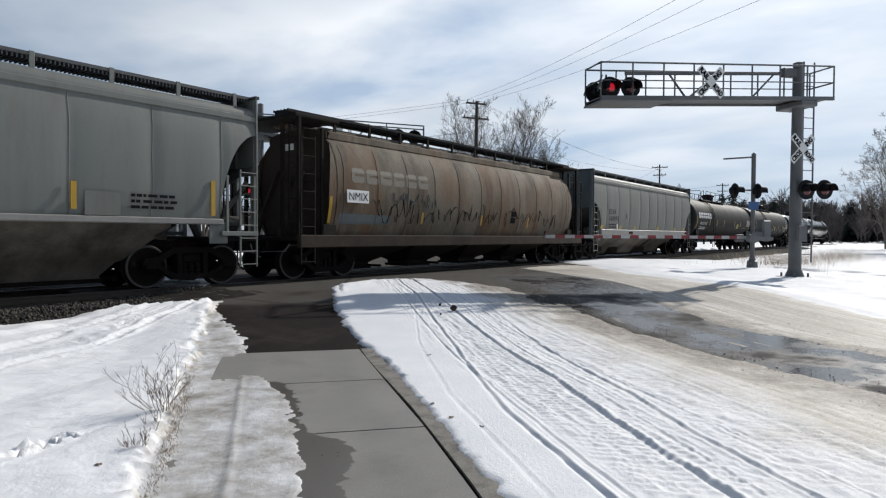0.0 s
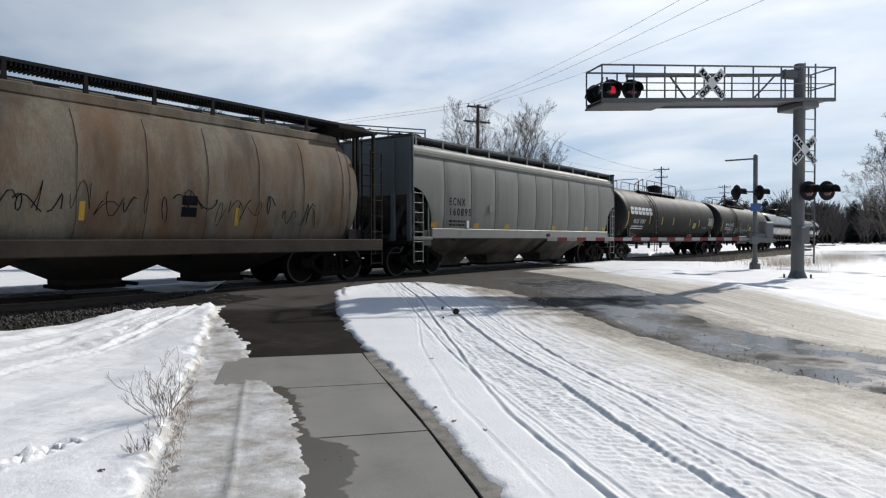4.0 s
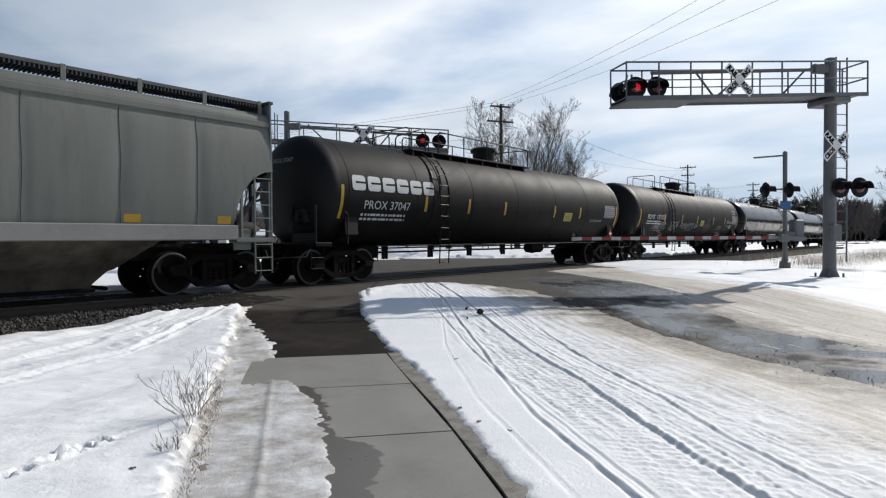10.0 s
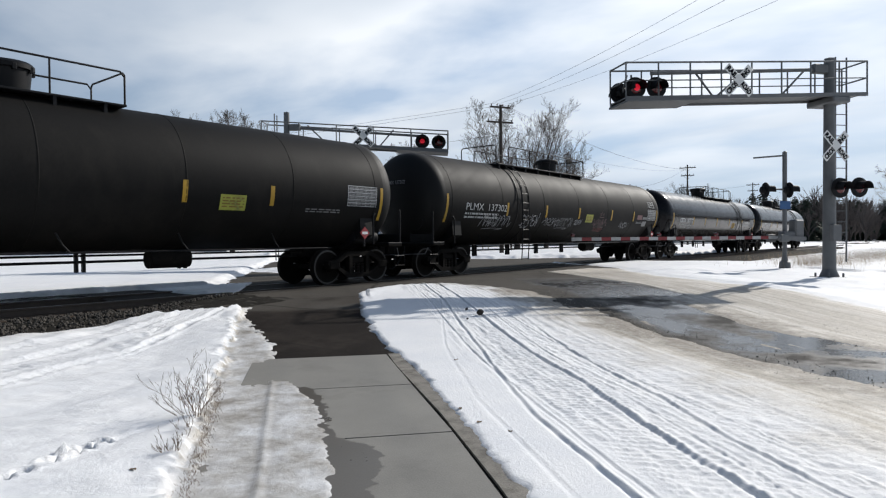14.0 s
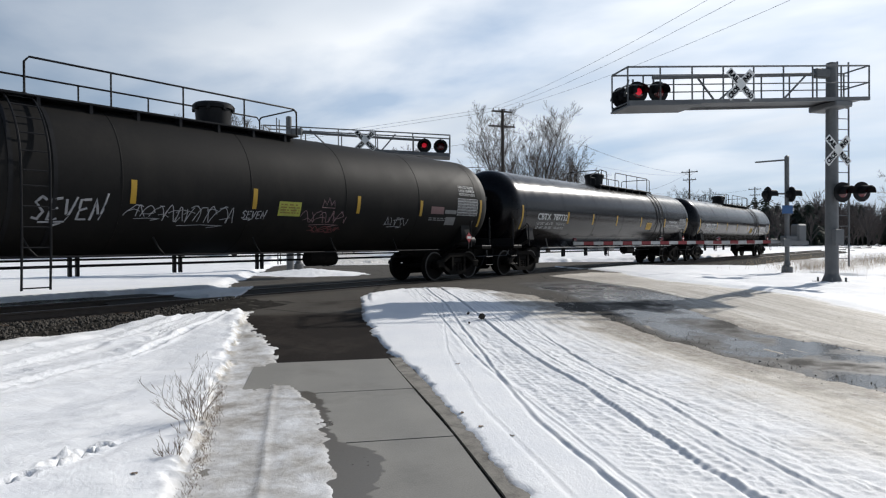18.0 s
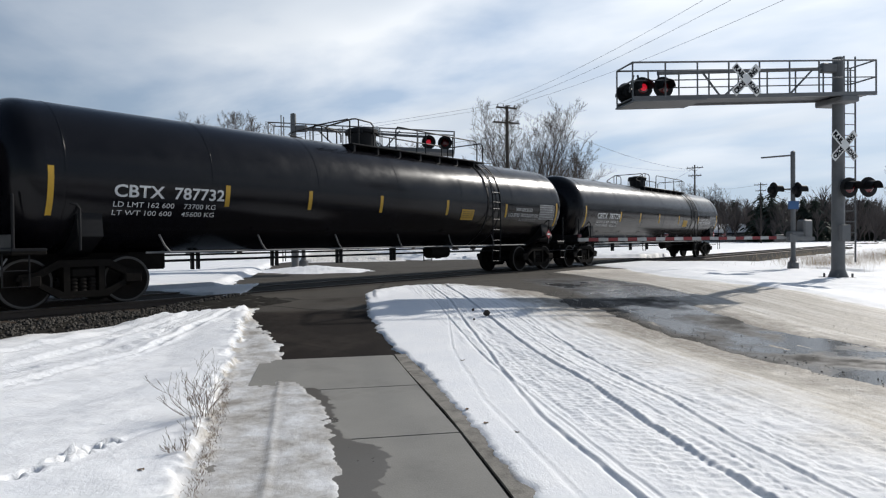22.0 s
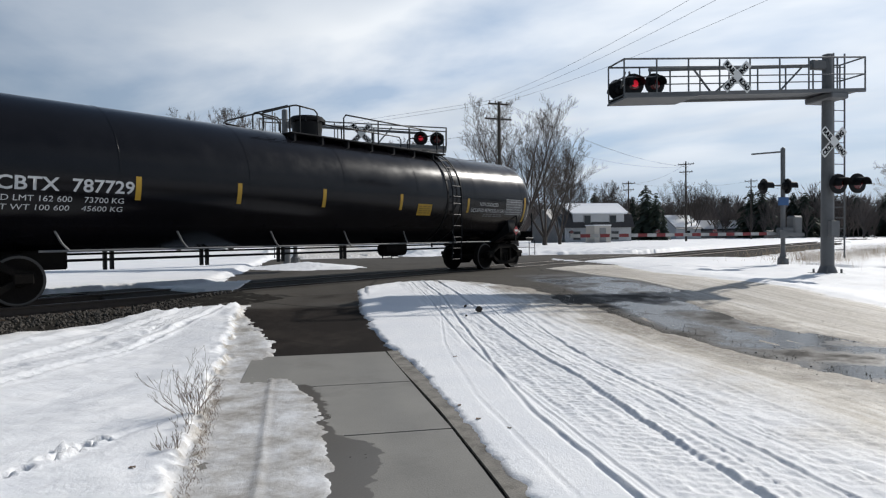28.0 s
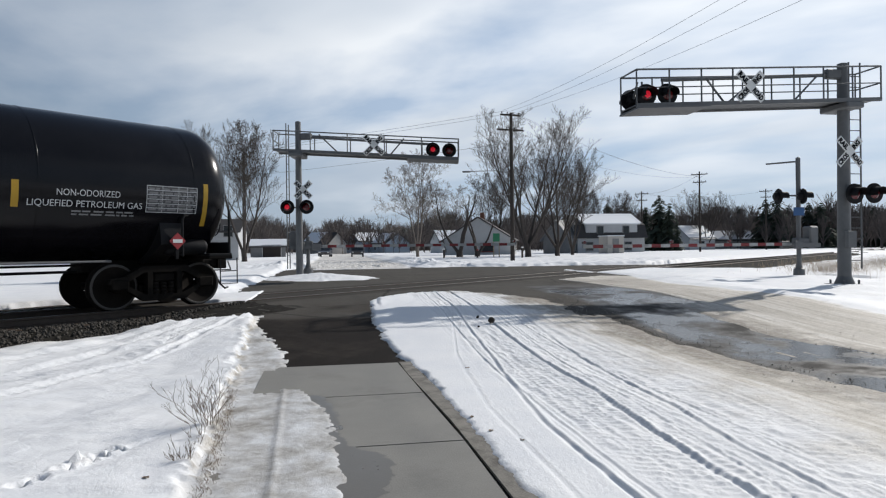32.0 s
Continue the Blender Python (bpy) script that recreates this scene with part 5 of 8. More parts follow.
    for y in (-0.78, 0.78):
        if ls > 0:
            rail_run(0.6, 4.57, y, 0.70, 0.70, False, 3)
            zb = zt - 0.08
            g = Geo().tube([(-1.52, y, zb), (-1.52, y, zb + 0.2), (-1.62, y, zb + 0.28), (-1.96, y, zb + 0.3), (-2.06, y, zb + 0.33), (-1.98, y, zb + 0.38), (-1.1, y, zb + 0.69), (-0.98, y, zb + 0.71), (-0.42, y, zb + 0.68), (-0.32, y, zb + 0.6), (-0.31, y, zb)], 0.021, 8)
            g.cyl((-1.98, y, zb), (-1.98, y, zb + 0.3), 0.019, n=8)
            g.cyl((-0.88, y, zb), (-0.88, y, zb + 0.7), 0.019, n=8)
            part("handrail", g, M_BLACKPAINT, car)
        else:
            rail_run(-3.62 if seed == 31 else -4.2, 1.8, y, 0.70, 0.68, False, 4)
            rail_run(-5.6, -4.25, y, 0.35, 0.72, False, 2) if seed == 31 else None
    for x in ((x0, x1)):
        g = Geo().tube([(x, -0.78, zt - 0.08), (x, -0.78, zt + 0.54), (x, -0.7, zt + 0.6), (x, 0.7, zt + 0.6), (x, 0.78, zt + 0.54), (x, 0.78, zt - 0.08)], 0.02, 8)
        part("end_rail", g, M_BLACKPAINT, car)
    # side ladder, with two straps round the tank beside it
    lx = 4.6 * ls if ls > 0 else -4.3
    for y in (-1, 1):
        g = Geo()
        path = [(y * (R + 0.09) * math.cos(a), zc + (R + 0.09) * math.sin(a)) for a in [math.radians(q) for q in range(78, -1, -6)]] + [(y * (R + 0.09), 1.2), (y * (R + 0.04), 0.42)]
        for s in (-0.22, 0.22):
            g.tube([(lx + s, a, b) for a, b in path], 0.02, 6)
        for a, b in path[1:-1:2]:
            g.cyl((lx - 0.22, a, b), (lx + 0.22, a, b), 0.014, n=6)
        for b in (0.46, 0.8, 1.15, 1.5, 1.85, 2.2):
            yy = y * np.interp(b, [0.42, 1.2, 2.46], [R + 0.04, R + 0.09, R + 0.09])
            g.cyl((lx - 0.22, yy, b), (lx + 0.22, yy, b), 0.014, n=6)
        part("side_ladder", g, M_BLACKPAINT, car)
    for s in (-0.34, 0.34):
        g = Geo().lathe([(lx + s - 0.035, R), (lx + s - 0.035, R + 0.012), (lx + s + 0.035, R + 0.012), (lx + s + 0.035, R)], 72, 'x', (0, 0, zc))
        part("tank_strap", g, M_BLACKPAINT, car)
    # long pipe rail low on each side, on slanted brackets
    for y in (-1, 1):
        g = Geo().cyl((-truck_half + 1.1, y * 1.16, 0.98), (truck_half - 1.1, y * 1.16, 0.98), 0.022, n=8)
        for x in np.arange(-truck_half + 1.6, truck_half - 1.2, 2.3):
            g.tube([(x, y * 1.16, 0.98), (x - 0.14, y * 1.2, 1.12), (x - 0.26, y * 1.22, 1.34)], 0.02, 6)
        part("side_rail", g, M_GALV if ls > 0 else M_BLACKPAINT, car)
    # brake gear under the belly
    g = Geo().cyl((2.4, -0.4, 0.8), (3.3, -0.4, 0.8), 0.2, n=16)
    part("air_reservoir", g, M_TRUCK, car)
    g = Geo().bevel_box(-truck_half + 1.0, -0.55, 0.62, -truck_half + 1.8, -0.25, 0.98, 0.03)
    g.cyl((-truck_half + 1, -0.2, 0.9), (truck_half - 1, -0.2, 0.9), 0.025, n=6)
    part("brake_rigging", g, M_TRUCK, car)
    # hazard diamonds at the ends
    for s in (1,):
        xp = s * (half - 0.62) - 0.06
        g = Geo().prism([(xp - 0.17, 1.36), (xp, 1.19), (xp + 0.17, 1.36), (xp, 1.53)], -1.47, -1.46)
        pl = part("hazard_placard", g, M_RED, car, "red and white hazard diamond")
        g = Geo().prism([(xp - 0.10, 1.325), (xp + 0.10, 1.325), (xp + 0.10, 1.395), (xp - 0.10, 1.395)], -1.476, -1.472)
        part("placard_number_field", g, M_WHITEPAINT, pl)
        part("placard_holder", Geo().bevel_box(xp - 0.03, -1.455, 1.0, xp + 0.03, -1.42, 1.5, 0.005), M_BLACKPAINT, car)
    # cylinder of the brake gear beside the end
    part("brake_cylinder", Geo().lathe([(half - 0.75, 0.0), (half - 0.75, 0.14), (half - 0.68, 0.17), (half + 0.1, 0.17), (half + 0.17, 0.12), (half + 0.2, 0.0)], 16, 'x', (0, -1.0, 1.24)), M_BLACKPAINT, car)
    # data table and stencils near the right end
    zt0 = zc - (0.50 if gloss else 0.40)
    tb = part("data_table", patch(half - 1.28, half - 0.25, zt0, zt0 + 0.52, R, zc, 6, 0.003), material(name + "_table", (0.05, 0.05, 0.052), 0.5), car, "grey stencilled test table")
    g = Geo()
    for k in range(7):
        z = zt0 + 0.52 * k / 6
        p = patch(half - 1.28, half - 0.25, z - 0.006, z + 0.006, R, zc, 1, 0.005)
        q = len(g.v); g.v += p.v; g.f += [tuple(q + i for i in f) for f in p.f]
    for k in range(5):
        x = half - 1.28 + 1.03 * (0, 0.3, 0.62, 0.8, 1)[k]
        p = patch(x - 0.006, x + 0.006, zt0, zt0 + 0.52, R, zc, 4, 0.005)
        q = len(g.v); g.v += p.v; g.f += [tuple(q + i for i in f) for f in p.f]
    part("table_lines", g, M_WHITE_LETTER, tb)
    bars(tb, half - 1.24, zt0 + 0.02, 0.96, 0.48, 6, M_GREY_LETTER, R + 0.002, zc, seed=seed + 7)
    bars(car, half - 2.6, zc - 0.62, 1.1, 0.12, 2, M_GREY_LETTER, R, zc, seed=seed + 3)
    sets = truck(car, -truck_half) + truck(car, truck_half)
    return car, sets


def section_panel(b=1.6):
    """Half cross-section of a smooth-sided hopper, from sill to ridge."""
    return [(1.52, 1.46), (1.575, 1.8), (1.60, 2.2), (1.61, 2.7), (1.60, 3.2), (1.565, 3.55), (1.535, 3.69), (1.575, 3.72), (1.575, 3.82), (1.545, 3.84), (1.54, 3.93), (1.46, 4.01), (1.1, 4.10), (0.6, 4.16), (0.0, 4.18)]


def section_round():
    """Half cross-section of a hopper with curved sides."""
    return [(1.30, 1.12), (1.46, 1.5), (1.55, 1.95), (1.585, 2.4), (1.56, 2.85), (1.46, 3.25), (1.30, 3.55), (1.14, 3.70), (1.17, 3.72), (1.16, 3.88), (1.0, 3.94), (0.6, 4.0), (0.3, 4.03), (0.0, 4.04)]


def hopper_car(name, label, kind, half, truck_half, paint, bays, seams, end_paint, walk_paint, arch=1.25):
    car = thing(name, label, "hopper car", "cars of the freight train")
    round_ = kind == "round"
    sec = section_round() if round_ else section_panel()
    body_half = half - (0.95 if round_ else 0.0)
    xs = sorted(set([round(q, 3) for q in np.linspace(-body_half, body_half, 33)] + [round(s * (body_half - d), 3) for s in (-1, 1) for d in (0.02, 0.08, 0.18, 0.3, 0.45, 0.6, 0.75, 0.86, 0.93, 0.96)] + ([round(q + d, 3) for q in seams for d in (-0.25, -0.1, 0, 0.1, 0.25)] if not round_ else [])))
    xs = [x for x in xs if abs(x) <= body_half]

    def sink(x):
        """Side sheets dish in at their seams."""
        return 0.0 if round_ else 0.022 * math.exp(-(min(abs(x - q) for q in seams) / 0.13) ** 2)

    for side in (-1, 1):
        g = Geo()
        rows = []
        for x in xs:
            e = body_half - abs(x)
            lo = sec[0][1]
            if round_:
                # the ends bow inwards towards top and bottom
                inset = [0.55 * ((z - 2.3) / 1.6) ** 2 for _, z in sec]
                rows.append([((x if e > 0.7 else math.copysign(body_half - 0.7 + (0.7 - e) * (1 - i / 0.9), x)), side * y, z) for (y, z), i in zip(sec, inset)])
            else:
                cut = lo + (arch * math.sqrt(max(0, 1 - (e / 0.95) ** 2)) if e < 0.95 else 0)
                row = []
                for y, z in sec:
                    zz = max(z, cut) if z < 3.6 else z
                    yy = np.interp(zz, [q[1] for q in sec[:6]], [q[0] for q in sec[:6]]) if z < 3.6 else y
                    row.append((x, side * (yy - (sink(x) * smooth((3.7 - zz) / 0.3) * smooth((zz - 1.5) / 0.3))), zz))
                rows.append(row)
        g.loft(rows, closed=False)
        part("side_sheet", g, paint, car, smooth=50)
    # vertical seams: thin weld strips, the shadow along each seam put into the colour
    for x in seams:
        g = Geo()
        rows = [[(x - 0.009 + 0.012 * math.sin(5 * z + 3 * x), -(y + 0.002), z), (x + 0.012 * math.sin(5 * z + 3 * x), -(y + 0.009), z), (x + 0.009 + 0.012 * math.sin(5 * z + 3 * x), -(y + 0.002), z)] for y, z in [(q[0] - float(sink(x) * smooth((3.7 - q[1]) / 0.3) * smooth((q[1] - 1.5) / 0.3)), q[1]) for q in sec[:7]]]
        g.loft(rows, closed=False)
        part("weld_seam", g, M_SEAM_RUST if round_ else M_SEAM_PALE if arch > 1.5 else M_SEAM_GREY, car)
    # ends
    for s in (-1, 1):
        xe = s * (body_half - 0.005)
        if round_:
            xi = s * (body_half - 0.28)
            g = Geo().prism([(y, z) for y, z in sec] + [(-y, z) for y, z in sec[::-1]], min(xi, xi - s * 0.05), max(xi, xi - s * 0.05), 'yz')
            part("end_sheet", g, end_paint, car)
            # end frame with posts and roof overhang
            for y in (-1.38, -0.75, 0.75, 1.38):
                part("end_post", Geo().bevel_box(s * (half - 0.14) - 0.045, y - 0.045, 1.0, s * (half - 0.14) + 0.045, y + 0.045, 4.1, 0.01), M_RUSTY_DARK, car)
            for y in (-1.38, 1.38):
                part("end_post", Geo().bevel_box(s * (half - 0.9) - 0.04, y - 0.04, 1.0, s * (half - 0.9) + 0.04, y + 0.04, 3.9, 0.01), M_RUSTY_DARK, car)
            g = Geo().bevel_box(min(s * (half - 1.5), s * half), -1.42, 4.09, max(s * (half - 1.5), s * half), 1.42, 4.17, 0.01)
            part("end_roof", g, M_RUSTY_DARK, car)
            g = Geo().loft([[(s * (half - 1.2), -1.1, 2.6), (s * (half - 1.2), 1.1, 2.6)], [(s * (half - 2.6), -1.1, 1.05), (s * (half - 2.6), 1.1, 1.05)]], closed=False)
            part("slope_sheet", g, M_END_RUST, car)
            for y in (-0.5, 0.5):
                g = Geo().prism([(s * (half - 0.15), 1.05), (s * (half - 0.3), 1.05), (s * (half - 1.1), 2.9), (s * (half - 0.95), 2.9)], y - 0.05, y + 0.05)
                part("end_brace", g, M_END_RUST, car)
        else:
            g = Geo().prism([(1.605, 2.5), (1.605, 3.2), (1.585, 4.27), (-1.585, 4.27), (-1.605, 3.2), (-1.605, 2.5)], min(xe, xe - s * 0.04), max(xe, xe - s * 0.04), 'yz')
            part("end_sheet", g, end_paint, car)
            for y in (-1.45, -0.8, 0.8, 1.45):
                g = Geo().bevel_box(xe - 0.05, y - 0.07, 1.1, xe + 0.05, y + 0.07, 4.2, 0.01)
                part("end_post", g, end_paint, car)
            part("top_rail", Geo().bevel_box(xe - 0.06, -1.59, 4.24, xe + 0.06, 1.59, 4.31, 0.01), M_SEAM_GREY, car)
            g = Geo().loft([[(s * (body_half - 0.06), -1.5, 2.7), (s * (body_half - 0.06), 1.5, 2.7)], [(s * (body_half - 2.3), -1.5, 1.1), (s * (body_half - 2.3), 1.5, 1.1)]], closed=False)
            part("slope_sheet", g, M_END_GRIME, car)
            for y in (-0.55, 0.55):
                g = Geo().prism([(s * (body_half - 0.1), 1.1), (s * (body_half - 0.25), 1.1), (s * (body_half - 0.8), 2.2), (s * (body_half - 0.65), 2.2)], y - 0.06, y + 0.06)
                part("end_brace", g, M_END_GRIME, car)
            # brake gear in the open end bay
            xq = s * (half - 0.55)
            part("brake_cylinder", Geo().lathe([(-0.36, 0.0), (-0.36, 0.13), (-0.3, 0.16), (0.3, 0.16), (0.36, 0.1), (0.5, 0.05), (0.5, 0.0)], 16, 'x', (xq, -1.12, 1.42)), M_END_GRIME, car)
            part("valve_block", Geo().bevel_box(xq - 0.22, -1.4, 1.14, xq + 0.16, -1.1, 1.34, 0.03), M_RUSTY_DARK, car)
            part("diagonal_strut", Geo().cyl((s * (half - 0.1), -1.3, 2.35), (s * (half - 1.0), -1.3, 1.2), 0.055, n=10), M_END_GRIME, car)
            part("air_pipe", Geo().tube([(xq - 0.3 * s, -1.36, 1.2), (xq - 0.2 * s, -1.38, 1.7), (xq + 0.1 * s, -1.38, 2.0), (xq + 0.45 * s, -1.36, 2.1)], 0.03, 8), M_END_GRIME, car)
            part("side_post", Geo().bevel_box(s * (half - 0.78) - 0.03, -1.58, 1.12, s * (half - 0.78) + 0.03, -1.54, 2.45, 0.008), paint, car)
        # platform, corner ladders
        g = Geo().bevel_box(min(s * (half - 1.0), s * (half + 0.06)), -1.5, 1.0, max(s * (half - 1.0), s * (half + 0.06)), 1.5, 1.1, 0.02)
        g.bevel_box(min(s * (truck_half - 1.6), s * half), -0.3, 0.74, max(s * (truck_half - 1.6), s * half), 0.3, 1.02, 0.03)
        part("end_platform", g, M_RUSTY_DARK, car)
        coupler(car, s * (half + 0.05), s)
        lad = M_RUSTY_DARK if round_ else paint
        for y in (-1.6, 1.6):
            ladder(car, s * (half - 0.25), y, 0.42, 2.6 if not round_ else 3.6, 0.44, 8, lad)
        ladder(car, s * (half - 0.2), -1.2, 1.1, 3.9, 0.42, 10, lad) if round_ else None
        brake_wheel(car, s * (half + 0.02), 0.5, 1.9) if s < 0 else None
        g = Geo().bevel_box(min(s * (truck_half + 0.1), s * (truck_half + 0.55)), -1.53, 0.95, max(s * (truck_half + 0.1), s * (truck_half + 0.55)), -1.5, 1.42, 0.01)
        part("jacking_pad", g, lad, car)
    # side sill
    for side in (-1, 1):
        y0, y1 = (side * 1.62, side * 1.46)
        g = Geo().bevel_box(-half + (0.0 if round_ else 0.9), min(y0, y1), sec[0][1] - (0.10 if arch > 1.5 else 0.29), half - (0.0 if round_ else 0.9), max(y0, y1), sec[0][1] + 0.03, 0.02)
        part("side_sill", g, M_SILL if not round_ else M_END_RUST, car, "pale lower sill" if not round_ else "")
        if not round_:
            part("end_sill", Geo().bevel_box(-half, min(y0, y1), 1.12, -half + 0.95, max(y0, y1), 1.22, 0.01), paint, car)
            part("end_sill", Geo().bevel_box(half - 0.95, min(y0, y1), 1.12, half, max(y0, y1), 1.22, 0.01), paint, car)
    # discharge bays
    top = sec[0][1] - (0.06 if arch > 1.5 else 0.15)
    for i, x in enumerate(bays):
        w = 2.0 if not round_ else 1.45
        wb = 1.0 if not round_ else 0.55
        g = Geo()
        rows = []
        if round_:
            for z, hw, hy in ((top, w, 1.5), (top - 0.12, w * 0.96, 1.45), (0.34, wb, 0.42), (0.22, wb, 0.4)):
                rows.append([(x - hw, -hy, z), (x + hw, -hy, z), (x + hw, hy, z), (x - hw, hy, z)])
        else:
            # inner sides run down to a common skirt, the outer ones slope away from the trucks
            ia = 1.9 if i > 0 else 1.35
            ib = 1.9 if i < len(bays) - 1 else 1.35
            for z, k, hy in ((top, 1.0, 1.5), (top - 0.12, 1.0, 1.45), (0.60, 0.0, 0.62), (0.57, 0.5, 0.58), (0.3, 0.9, 0.42), (0.2, 0.9, 0.4)):
                la = {1.0: 1.95, 0.0: ia, 0.5: 1.25, 0.9: 1.0}[k]
                lb = {1.0: 1.95, 0.0: ib, 0.5: 1.25, 0.9: 1.0}[k]
                rows.append([(x - la, -hy, z), (x + lb, -hy, z), (x + lb, hy, z), (x - la, hy, z)])
        g.loft(rows, True, True)
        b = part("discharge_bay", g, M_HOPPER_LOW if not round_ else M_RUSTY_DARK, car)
        g = Geo().bevel_box(x - wb - 0.05, -0.5, 0.16, x + wb + 0.05, 0.5, 0.24, 0.015)
        g.cyl((x + wb + 0.12, -0.8, 0.24), (x + wb + 0.12, 0.8, 0.24), 0.04, n=8)
        part("outlet_gate", g, M_TRUCK, b)
    g = Geo().bevel_box(-half + 1.4, -0.2, 0.86, half - 1.4, 0.2, top, 0.02)
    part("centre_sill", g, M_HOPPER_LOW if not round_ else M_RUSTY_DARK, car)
    # roof walk on supports, hatch covers
    zr = 4.30 if not round_ else 4.33
    yw = 1.10 if not round_ else 0.72
    for y in (-yw, yw):
        g = Geo()
        for k in range(5):
            yy = y - 0.26 + 0.13 * k
            g.box(-half + 0.1, yy - 0.012, zr - 0.045, half - 0.1, yy + 0.012, zr)
        for x in np.arange(-half + 0.15, half - 0.1, 0.075):
            g.box(x - 0.014, y - 0.27, zr - 0.13, x + 0.014, y + 0.27, zr - 0.008)
        for yy in (y - 0.275, y + 0.275):
            g.box(-half + 0.1, yy - 0.012, zr - 0.06, half - 0.1, yy + 0.012, zr + 0.004)
        part("roof_walk", g, M_BLACKPAINT if round_ else M_ROOFWALK, car, "dark open steel roof walk", smooth=0)
    g_x = np.arange(-half + 0.35, half, 1.36)
    for x in g_x:
        for side in (-1, 1):
            g = Geo()
            if round_:
                g.prism([(x - 0.05, zr - 0.42), (x + 0.05, zr - 0.42), (x + 0.03, zr - 0.04), (x - 0.03, zr - 0.04)], side * 1.0 - 0.02, side * 1.0 + 0.02)
            else:
                g.bevel_box(x - 0.045, side * 1.42 - 0.012, 3.98, x + 0.045, side * 1.42 + 0.012, zr + 0.012, 0.006)
            part("walk_support", g, walk_paint, car)
    hatch = Geo().bevel_box(-0.55, -0.3, sec[-1][1] - 0.02, 0.55, 0.3, sec[-1][1] + 0.1, 0.03).mesh("hatch_cover", paint)
    for k in range(10):
        part("hatch_cover", hatch, None, car).location.x = -half + 1.2 + (2 * half - 2.4) * k / 9
    sets = truck(car, -truck_half) + truck(car, truck_half)
    return car, sets


cars = []
# lead hopper, pale grey
c, w = hopper_car("hopper_car", "pale grey covered hopper car with roof walk", "panel", 7.9, 6.6, M_PALE_HOPPER, (-4.0, 0.0, 3.9), [-7.0 + 1.55 * i for i in range(10)], M_PALE_HOPPER, M_PALE_HOPPER, 1.95)
part("reflective_strip", Geo().prism([(6.68, 1.55), (6.78, 1.55), (6.78, 2.3), (6.68, 2.3)], -1.625, -1.612), M_YELLOW, c)
part("reflective_strip", Geo().prism([(3.86, 1.6), (3.96, 1.6), (3.96, 2.1), (3.86, 2.1)], -1.625, -1.612), M_YELLOW, c)
bars(c, 4.95, 1.62, 0.95, 0.34, 3, M_BLACK_LETTER, None, 0, -1.618, seed=4)
part("faded_panel", Geo().prism([(3.9 + 0.2, 1.5), (4.75, 1.5), (4.75, 1.95), (4.1, 1.95)], -1.615, -1.612), M_GREY_HOPPER, c, "faded stencil panel")
cars.append((c, w, -40.9))

# rusty hopper with curved sides
c, w = hopper_car("hopper_car", "rusty beige curved-side covered hopper car with graffiti", "round", 8.1, 6.73, M_RUSTY, (-5.0, -2.1, 0.8, 3.7), [-6.6 + 1.32 * i for i in range(11)], M_END_RUST, M_RUSTY_DARK)
RB, ZB = 1.59, 2.4
cars.append((c, w, -23.65))
me = text_mesh("NMIX", 0.30, M_BLACK_LETTER)
plate = part("reporting_mark_plate", Geo().prism([(-6.52, 2.02), (-5.68, 2.02), (-5.68, 2.36), (-6.52, 2.36)], -1.612, -1.60), M_WHITEPAINT, c, "white plate with black reporting mark")
me.transform(Matrix.Diagonal((0.74 / max(q.co.x for q in me.vertices), 1, 1, 1)))
me.transform(Matrix.Translation((-6.47, -1.622, 2.085)))
part("lettering", me, None, plate)
SEC = section_round()
me = block_marks(6, 0.475, 0.40, 0.09, M_FADED_LETTER)
me.transform(Matrix.Translation((-6.3, 0, 2.56)))
part("company_mark", wrap_section(me, SEC), None, c, "faded pale company mark")
part("painted_band", section_patch(-6.7, -4.7, 1.45, 1.72, SEC), material("blue_grey_patch_paint", (0.10, 0.115, 0.115), 0.7, 0, 0.2, 3), c, "pale blue-grey painted-out band")
for x, z0, z1 in ((-7.05, 1.45, 2.15), (-3.2, 1.5, 1.85), (0.1, 1.5, 1.85), (3.4, 1.45, 1.85)):
    part("reflective_strip", section_patch(x - 0.05, x + 0.05, z0, z1, SEC, 6, 0.008), M_YELLOW, c)
for z in (1.62, 1.86):
    part("stencil_panel", section_patch(2.05, 2.4, z, z + 0.2, SEC, 3, 0.006), M_BLACK_LETTER, c, "black stencil panel")
# sprayed scrawl along the lower side
g = Geo()
rng = random.Random(17)
for k in range(34):
    x0, z0 = -5.4 + 0.33 * k + rng.uniform(-0.12, 0.12), 1.78 + rng.uniform(-0.12, 0.2)
    p1, p2, w1, hz = rng.uniform(0, 6), rng.uniform(0, 6), rng.uniform(0.05, 0.16), rng.uniform(0.10, 0.30)
    pts = []
    for i in range(rng.choice((8, 11, 14))):
        x = x0 + 0.03 * i + w1 * math.sin(0.55 * i + p1)
        z = min(2.35, max(1.4, z0 + hz * math.sin(0.8 * i + p2)))
        pts.append((x, -(float(np.interp(z, [q[1] for q in SEC[:8]], [q[0] for q in SEC[:8]])) + 0.001), z))
    g.tube(pts, 0.006 + 0.007 * rng.random(), 4)
part("graffiti", g, M_BLACK_LETTER, c, "black sprayed scrawl")

